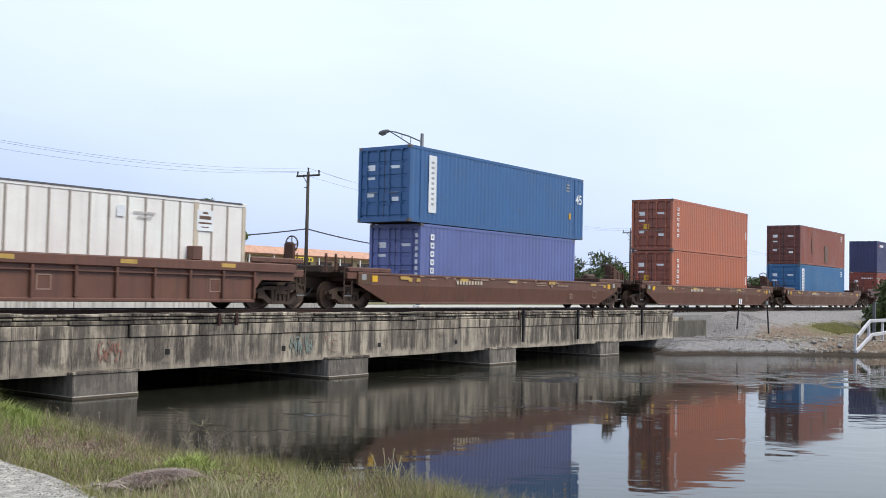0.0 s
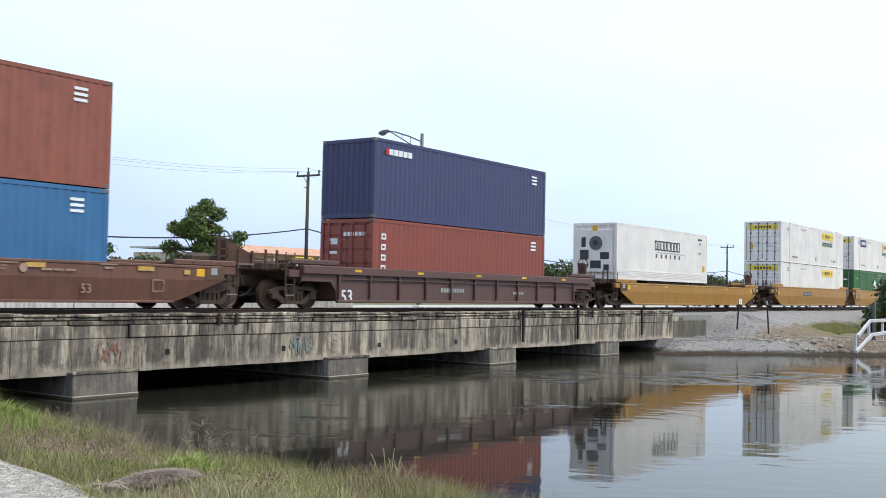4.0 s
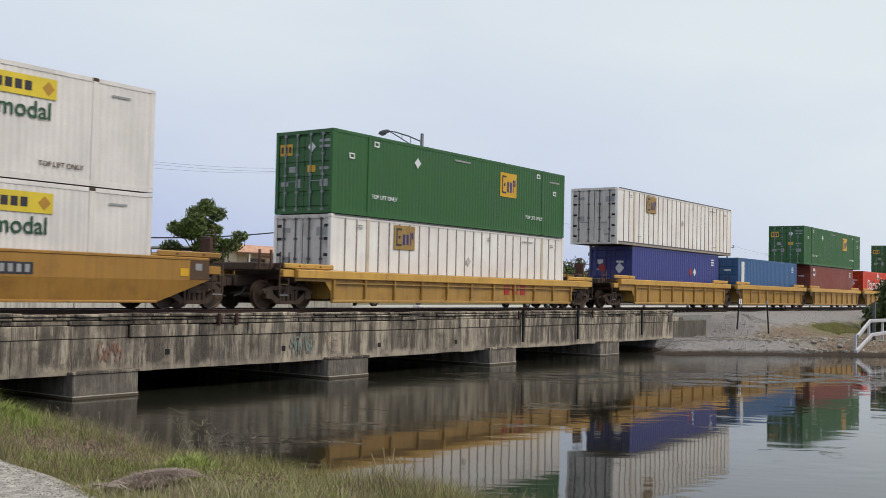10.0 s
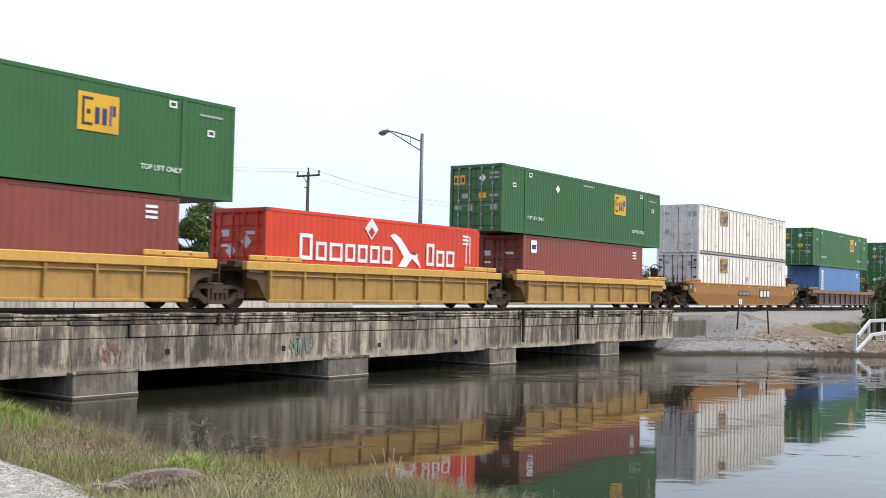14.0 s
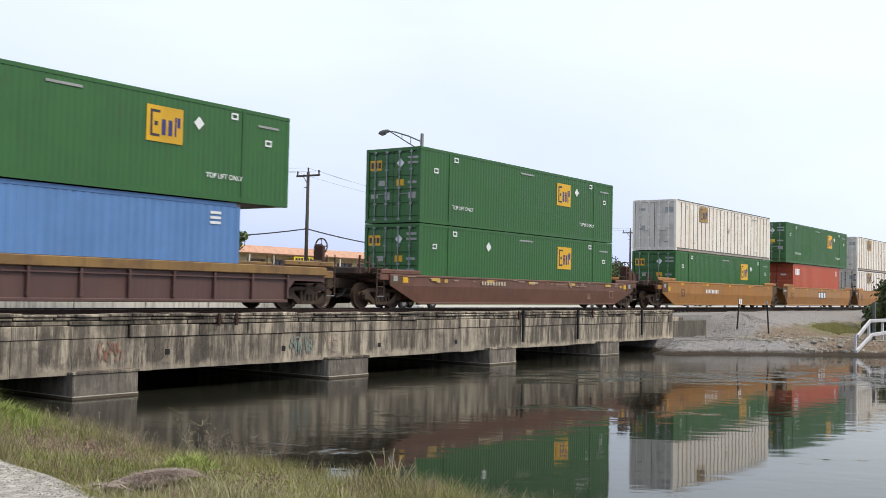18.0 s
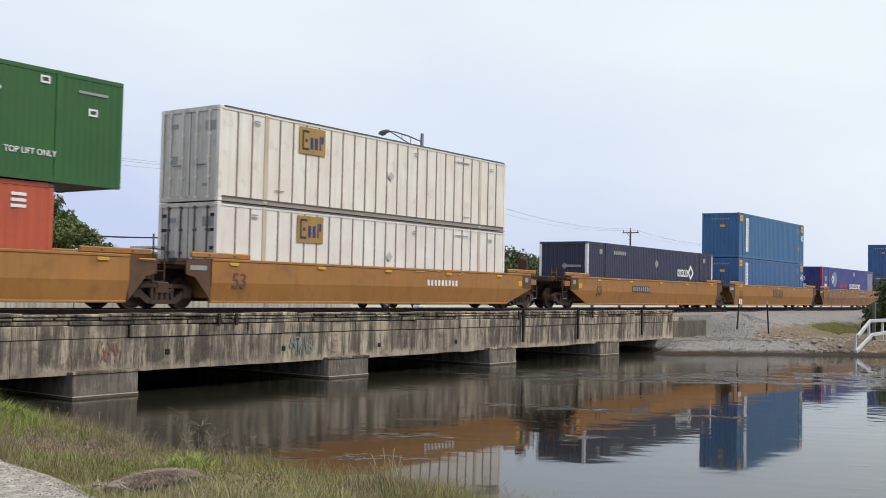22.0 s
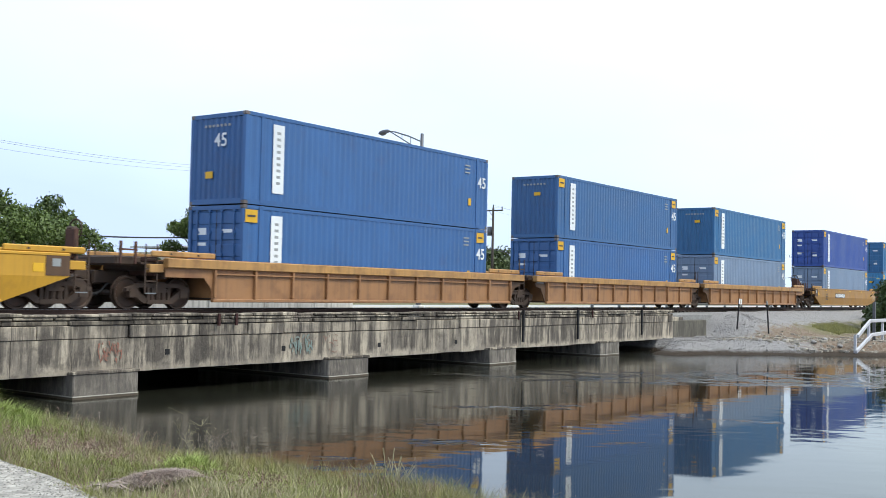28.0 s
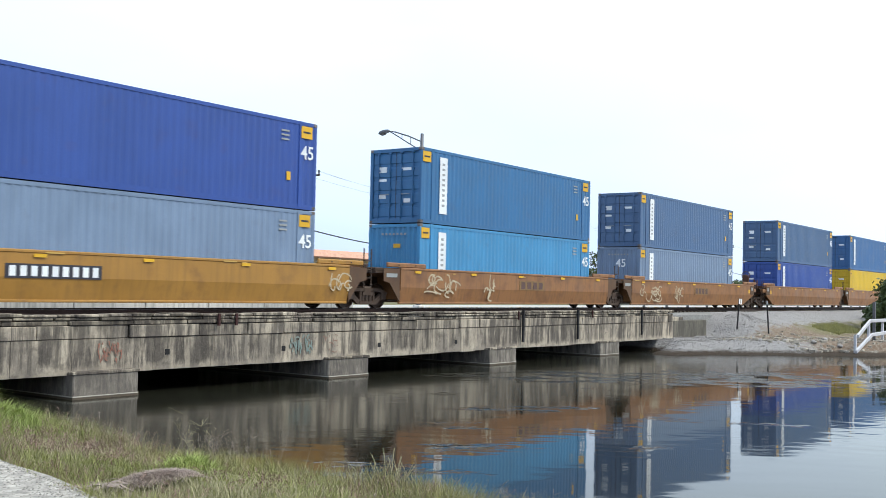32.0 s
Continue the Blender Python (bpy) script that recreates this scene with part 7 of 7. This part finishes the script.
p = bank_points(40000, 61, lo=0.3)
p = p[p[:, 1] > 14.5][:5000]
blades("grass", "tall bright green grass near the bridge", p, 0.12 + 0.24 * rg.rand(len(p)), 0.005, 0.6, GRASS_BRIGHT, 68)
p = np.stack([67 + 6 * rg.rand(3200), 17.8 + 1.7 * rg.rand(3200), np.zeros(3200)], 1)
p[:, 2] = ground_height(p[:, 0], p[:, 1])
blades("grass", "tall green grass on the far shore by the track", p, 0.10 + 0.25 * rg.rand(len(p)), 0.012, 0.5, GRASS_LIGHT, 62)
p = np.stack([52 + 24 * rg.rand(1100), 14.0 + 6.0 * rg.rand(1100), np.zeros(1100)], 1)
p = p[p[:, 0] > shore_far(p[:, 1]) + 2.2]
p[:, 2] = ground_height(p[:, 0], p[:, 1])
blades("dry_grass", "thin dry grass on the sandy shore", p, 0.05 + 0.14 * rg.rand(len(p)), 0.012, 0.7, GRASS_DRY, 64)
p = np.stack([37.6 + 140 * rg.rand(14000) ** 1.8, 29.0 + 1.9 * rg.rand(14000), np.full(14000, 1.72)], 1)
blades("grass", "green verge between the railway and the road", p, np.where(p[:, 0] < 47, 0.08 + 0.16 * rg.rand(len(p)) ** 1.5, 0.03 + 0.08 * rg.rand(len(p))), 0.012, 0.5, GRASS_LIGHT, 66)


def weed_clump(label, x, y, w, h, n, seed, material, dome=0.0, lean=1.0, thin=0.006):
    r = np.random.RandomState(seed)
    px, py = x + w * r.normal(size=n) * 0.45, y + w * 0.6 * r.normal(size=n) * 0.45
    d = np.clip(1 - ((px - x) ** 2 + (py - y) ** 2) / (w * w), 0.15, 1)
    pts = np.stack([px, py, ground_height(px, py) + dome * np.clip(d, 0, 1) ** 0.7], 1)
    return blades("weed_clump", label, pts, h * d * (0.5 + 0.6 * r.rand(n)), thin, lean, material, seed + 1, "weeds")


weed_clump("matted purple-brown weed clump on the bank", 7.02, 8.38, 0.50, 0.05, 12000, 71, GRASS_MAT, 0.11, 2.2, 0.003)
for x5, y5, w5, n5 in ((10.6, 13.5, 0.9, 1500), (9.0, 13.2, 0.9, 2200), (9.8, 12.5, 0.7, 1400), (10.7, 14.2, 0.8, 1600), (9.0, 10.6, 0.5, 900), (10.9, 11.2, 0.6, 800)):
    weed_clump("brown dried weeds on the bank", x5, y5, w5, 0.22, n5, 73 + n5, GRASS_BROWN, lean=1.2, thin=0.004)
weed_clump("fresh green weed tuft at the edge of the water", 10.26, 9.09, 0.3, 0.34, 420, 75, GRASS_GREEN)
weed_clump("fresh green tuft in the grass", 9.6, 17.0, 1.2, 0.5, 2500, 77, GRASS_BRIGHT)
weed_clump("fresh green tufts by the bridge", 10.7, 16.4, 1.0, 0.36, 2600, 83, GRASS_BRIGHT)
weed_clump("yellow-green tuft in the grass", 9.9, 11.4, 0.5, 0.26, 1100, 85, GRASS_BRIGHT)
weed_clump("yellow-green tuft in the grass", 8.1, 9.2, 0.5, 0.2, 1000, 87, GRASS_BRIGHT)


def leafy_weeds(label, seed, n, size, material, lo, count):
    """Low broad-leaved weeds: small leaves in soft clumps over the bank."""
    r = np.random.RandomState(seed)
    c = bank_points(n, seed, lo=lo, patch=0.7)
    rad = 0.05 + 0.13 * r.rand(len(c)) ** 2
    c[:, 2] += rad * 0.5
    v, f = leaf_cloud(c, rad, count, size, seed, 0.8)
    return tagged(raw("leafy_weeds", v, f, material), label, "weeds", kind="stuff")


leafy_weeds("soft yellow-green leafy weeds on the bank", 91, 420, 0.009, GRASS_GREEN, 0.0, 30000)
leafy_weeds("rose-brown leafy weeds on the bank", 92, 300, 0.014, GRASS_BROWN, 0.1, 18000)
leafy_weeds("pale seed heads among the weeds", 93, 260, 0.010, GRASS_DRY, 0.3, 9000)
leafy_weeds("green leafy weeds by the water", 94, 240, 0.010, GRASS_GREEN, 0.75, 18000)


def twiggy_weeds(label, pts, h, seed, material, twigs=12):
    """Dry branching weeds: a crooked stem with thin side twigs and seed tips, for each place."""
    r = np.random.RandomState(seed)
    v, f = [], []

    def stroke(a, b, w):
        side = np.cross(b - a, r.normal(size=3))
        side *= w / max(np.linalg.norm(side), 1e-6)
        k = len(v)
        v.extend([(a - side).tolist(), (a + side).tolist(), (b + side * 0.5).tolist(), (b - side * 0.5).tolist()])
        f.append([k, k + 1, k + 2, k + 3])
    for p in pts:
        hh = h * (0.45 + 0.75 * r.rand())
        lean = r.normal(size=3) * 0.22
        lean[2] = 1.0
        nodes = [p]
        for q in range(4):
            nodes.append(nodes[-1] + (lean + r.normal(size=3) * 0.16) * hh / 4)
            stroke(nodes[-2], nodes[-1], 0.0030 - 0.0004 * q)
        for q in range(twigs):
            i = 1 + r.randint(4)
            d = r.normal(size=3)
            d[2] = abs(d[2]) * 0.9 + 0.35
            d *= hh * (0.16 + 0.2 * r.rand()) / np.linalg.norm(d)
            tip = nodes[i] + d
            stroke(nodes[i], tip, 0.0018)
            for g in range(2):
                e = r.normal(size=3) * 0.035
                stroke(tip - d * 0.35 * g, tip - d * 0.35 * g + e * 0.6, 0.003)
    return tagged(raw("twiggy_weeds", v, f, material), label, "weeds", kind="stuff")


TWIG_GREY = mat("dry_grey_twigs", lin(176, 160, 146, 0.75), 0.9, 0, 0.2, 0.8, 8, rnd=0.3, by_island=True)
ROSE = mat("rose_brown_weeds", lin(160, 132, 118, 0.75), 0.9, 0, 0.2, 0.8, 8, rnd=0.3, by_island=True)
twiggy_weeds("rose-brown branching weeds along the water", bank_points(150, 301, lo=0.66, power=0.7, patch=0.5), 0.36, 302, ROSE)
twiggy_weeds("pale dry branching weeds along the water", bank_points(130, 303, lo=0.72, power=0.7, patch=0.6), 0.38, 304, TWIG_GREY, 9)
twiggy_weeds("low grey-brown weeds on the bank", bank_points(420, 305, lo=0.1, patch=0.45), 0.15, 306, ROSE, 10)
rq = np.random.RandomState(310)
for label, x, y, sx, sy, n5, h5, material in (("grey twiggy bush of dead weeds at the edge of the water", 10.9, 11.9, 0.35, 0.3, 26, 0.50, TWIG_GREY), ("tall pale dead stalks at the edge of the water", 11.1, 12.6, 0.15, 0.2, 7, 0.72, GRASS_DRY),
                                              ("rosy dead weeds on the bank", 9.6, 13.6, 0.8, 0.7, 60, 0.34, ROSE), ("dead brown weeds beside the concrete", 7.9, 11.4, 0.5, 0.5, 60, 0.26, ROSE)):
    q5 = np.stack([x + sx * rq.normal(size=n5), y + sy * rq.normal(size=n5), np.zeros(n5)], 1)
    q5[:, 2] = np.maximum(ground_height(q5[:, 0], q5[:, 1]), -0.05)
    twiggy_weeds(label, q5, h5, 311 + n5, material)
# a dense pale fringe right at the water, and one fresh tuft in it
p = bank_points(26000, 321, lo=0.80, power=0.55)
p = p[p[:, 1] < 13.0][:15000]
blades("reeds", "dense pale yellow-green grass at the edge of the water", p, 0.16 + 0.32 * rg.rand(len(p)) ** 1.4, 0.0034, 0.5, GRASS_LIGHT, 322)
for k in range(26):
    y5 = 7.6 + 10.5 * rq.rand()
    x5 = float(shore_near(y5)) - 0.15 - 1.3 * rq.rand() ** 2
    weed_clump("tall yellow-green grass tuft near the water", x5, y5, 0.16 + 0.2 * rq.rand(), 0.26 + 0.26 * rq.rand(), 170, 340 + k, (GRASS_LIGHT, GRASS_GREEN, GRASS_DRY)[k % 3], lean=0.6, thin=0.0036)
# dead fronds that lie against the concrete
rf = random.Random(330)
FROND = mat("dead_frond", lin(146, 130, 120), 0.8, 0, 0.25, 5, 40, rnd=0.3)
for k in range(20):
    bm = bmesh.new()
    L5, w5 = rf.uniform(0.18, 0.46), rf.uniform(0.008, 0.02)
    prev = None
    for q in range(6):
        u = q / 5
        ww = w5 * math.sin(math.pi * (0.12 + 0.86 * u))
        z5 = 0.05 * math.sin(math.pi * u) * rf.uniform(0.5, 1.2)
        row = [bm.verts.new((L5 * (u - 0.5), -ww, z5)), bm.verts.new((L5 * (u - 0.5), 0, z5 + ww * 0.6)), bm.verts.new((L5 * (u - 0.5), ww, z5))]
        if prev:
            for i in (0, 1):
                bm.faces.new((prev[i], row[i], row[i + 1], prev[i + 1]))
        prev = row
    x5, y5 = 6.45 + rf.gauss(0, 0.20), 8.38 + rf.gauss(0, 0.10)
    tagged(part("dead_frond", bm, FROND, m=pose(x5, y5, max(float(ground_height(x5, y5)) + 0.03, 0.86), rf.uniform(-20, 20), rf.uniform(-8, 8), rf.gauss(-38, 26))), "dry curled grey-brown frond beside the concrete", "dead leaf", "dead fronds by the concrete")
# bare dry twigs at the water's edge
weed_clump("flattened pale straw beside the concrete", 6.5, 8.5, 0.45, 0.07, 260, 78, GRASS_DRY)
weed_clump("tall dry stalks near the water", 9.75, 11.25, 0.5, 0.5, 40, 79, GRASS_DRY)
tw = empty("dry_twigs", pose(11.4, 8.95, 0.05))
tagged(tw, "bare pale branching twigs at the edge of the water", "twigs")
rw = random.Random(80)
for k in range(9):
    bm = bmesh.new()
    a = rw.uniform(-0.9, 0.9)
    tip = Vector((rw.uniform(-0.25, 0.25), 0.5 * math.sin(a), 0.35 + 0.25 * rw.random()))
    cyl(bm, (0.1 * a, 0.1 * a, -0.1), tip, 0.008, 0.004, 5)
    for q in (0.5, 0.75):
        m0 = tip * q
        cyl(bm, m0, m0 + Vector((rw.uniform(-0.12, 0.12), rw.uniform(-0.16, 0.16), 0.16)), 0.005, 0.002, 5)
    part("twig", bm, GRASS_DRY, tw)

# the pale concrete apron by the eye
APRON = mat("coarse_pale_concrete", lin(194, 187, 176), 0.95, 0, 0.42, 6.0, 48, 1.0, 40, lin(128, 122, 114), 0.7)
bm = bmesh.new()
edge = [(slab_edge(y) + 0.05 * math.sin(y * 2.3), y) for y in np.linspace(3.0, 19.0, 33)]
prism(bm, edge + [(-6.0, 19.0), (-6.0, 3.0)], "z", 0.3, 0.96)
tagged(part("concrete_apron", bm, APRON), "coarse pale concrete apron at the edge of the grass", "pavement", kind="structure")

# its exposed pebbles
ra = random.Random(88)
PEBBLE = mat("apron_pebbles", lin(152, 146, 137), 0.9, 0, 0.3, 8, 40, rnd=0.5, by_island=True)
vs, fs = [], []
for k in range(5200):
    y = 6.6 + 4.4 * ra.random()
    x = slab_edge(y) - 0.03 - 3.0 * ra.random() ** 1.5
    s, z = ra.uniform(0.007, 0.016), 0.96
    a = ra.uniform(0, 6)
    b0 = len(vs)
    for q in range(5):
        vs.append((x + s * math.cos(a + q * 1.257) * 1.2, y + s * math.sin(a + q * 1.257), z - 0.002))
    vs.append((x + s * 0.2, y, z + s * 0.6))
    fs += [[b0 + q, b0 + (q + 1) % 5, b0 + 5] for q in range(5)]
tagged(raw("pebbles", vs, fs, PEBBLE), "small pebbles set in the coarse concrete apron", "pebbles", kind="stuff")

# riprap: broken stones at the foot of the gravel slope
rs = random.Random(90)
STONE = mat("grey_riprap", lin(156, 151, 146), 0.95, 0, 0.25, 3, 30, 0.5, 20, rnd=0.12, by_island=True)
vs, fs = [], []

bm = bmesh.new()
bmesh.ops.create_icosphere(bm, subdivisions=1, radius=1.0)
bm.verts.index_update()
ico_v = [v.co.copy() for v in bm.verts]
ico_f = [[v.index for v in fc.verts] for fc in bm.faces]
bm.free()
for k in range(7000):
    x = 48.5 + rs.random() * 14
    y = rs.uniform(15.5, 22.2)
    if x < shore_far(y) - 0.1 or (x > 54.5 + 1.2 * math.sin(y) and y < 20.2):
        continue
    z = float(ground_height(x, y))
    s = rs.uniform(0.014, 0.032) if rs.random() < 0.97 else rs.uniform(0.032, 0.06)
    q = Euler((rs.uniform(0, 6), rs.uniform(0, 6), rs.uniform(0, 6))).to_matrix()
    b0 = len(vs)
    for c in ico_v:
        cc = q @ Vector((c.x * s * 1.3, c.y * s, c.z * s * 0.7))
        vs.append((x + cc.x, y + cc.y, z + s * 0.25 + cc.z))
    fs += [[b0 + i for i in fc] for fc in ico_f]
tagged(raw("riprap", vs, fs, STONE), "grey broken stones on the slope beside the bridge", "stones", kind="stuff")
# flat rubble and pale broken slabs on the sandy shore
RUBBLE = mat("pale_rubble", lin(182, 172, 156), 0.95, 0, 0.25, 3, 30, 0.4, 20, rnd=0.35, by_island=True)
vs, fs = [], []
for k in range(420):
    y = rs.uniform(13.2, 20.4)
    x = float(shore_far(y)) + 0.5 + 9.0 * rs.random() ** 1.4
    if x < 53.5:
        continue
    s, a = rs.uniform(0.05, 0.26) * (0.6 + 0.4 * rs.random()), rs.uniform(0, 6)
    z, b0 = float(ground_height(x, y)), len(vs)
    n5 = rs.choice((5, 6, 7))
    rr = [s * rs.uniform(0.7, 1.2) for q in range(n5)]
    for h in (-0.05, 0.02 + s * rs.uniform(0.1, 0.3)):
        for q in range(n5):
            vs.append((x + rr[q] * math.cos(a + q * 6.283 / n5), y + rr[q] * math.sin(a + q * 6.283 / n5), z + h))
    fs += [[b0 + q, b0 + (q + 1) % n5, b0 + n5 + (q + 1) % n5, b0 + n5 + q] for q in range(n5)] + [[b0 + n5 + q for q in range(n5)]]
tagged(raw("rubble", vs, fs, RUBBLE), "flat pale rubble scattered on the sandy shore", "rubble", kind="stuff")
# pale rocks and a fallen log along the sandy edge
for x, y, s in ((55.2, 15.9, 0.16), (54.6, 17.2, 0.12), (56.0, 14.8, 0.14), (57.5, 16.0, 0.2), (53.8, 18.2, 0.14)):
    bm = bmesh.new()
    bmesh.ops.create_icosphere(bm, subdivisions=2, radius=1.0)
    for v in bm.verts:
        v.co *= 1 + 0.25 * noise.noise(v.co * 1.7 + Vector((x, y, 0)))
        v.co = Vector((v.co.x * s * 1.4, v.co.y * s, v.co.z * s * 0.7))
    tagged(part("rock", bm, STONE, m=pose(x, y, float(ground_height(x, y)) + s * 0.3)), "pale rock on the sandy shore", "rock", "rocks on the shore")


# ---------------------------------------------------------------- what moves
def train_shift(t):
    """How far the train stands along the track at t seconds; it runs towards -x at about 18 metres a second."""
    u = (t - 16) / 16
    return -294.489 * u + 0.657 * u * u + 0.829 * u * u * u


def slack(s):
    """How far the couplings have run in or out at a place along the train."""
    u = (s - 30) / 292.7
    return 1.813 * u - 0.451 * u * u - 1.857 * u * u * u


def motions():
    for ob, s, base in TRAIN:
        walk(ob, [(t, pose(s + slack(s) + train_shift(t), TRACK_Y + (0.04 if base else 0.0), RAIL_Z + base)) for t in range(0, 33, 2)])
    for ob, y, turn, x, at, speed in CARS:
        walk(ob, [(t, pose(x + speed * (t - at), y, ROAD_Z + 0.004, 0, 0, turn)) for t in (0, 8, 16, 24, 32)])

    # the rippled water drifts with the wind
    walk(water, [(0, pose(0, 0, 0)), (16, pose(-0.8, -2.6, 0)), (32, pose(-1.6, -5.2, 0))])


motions()
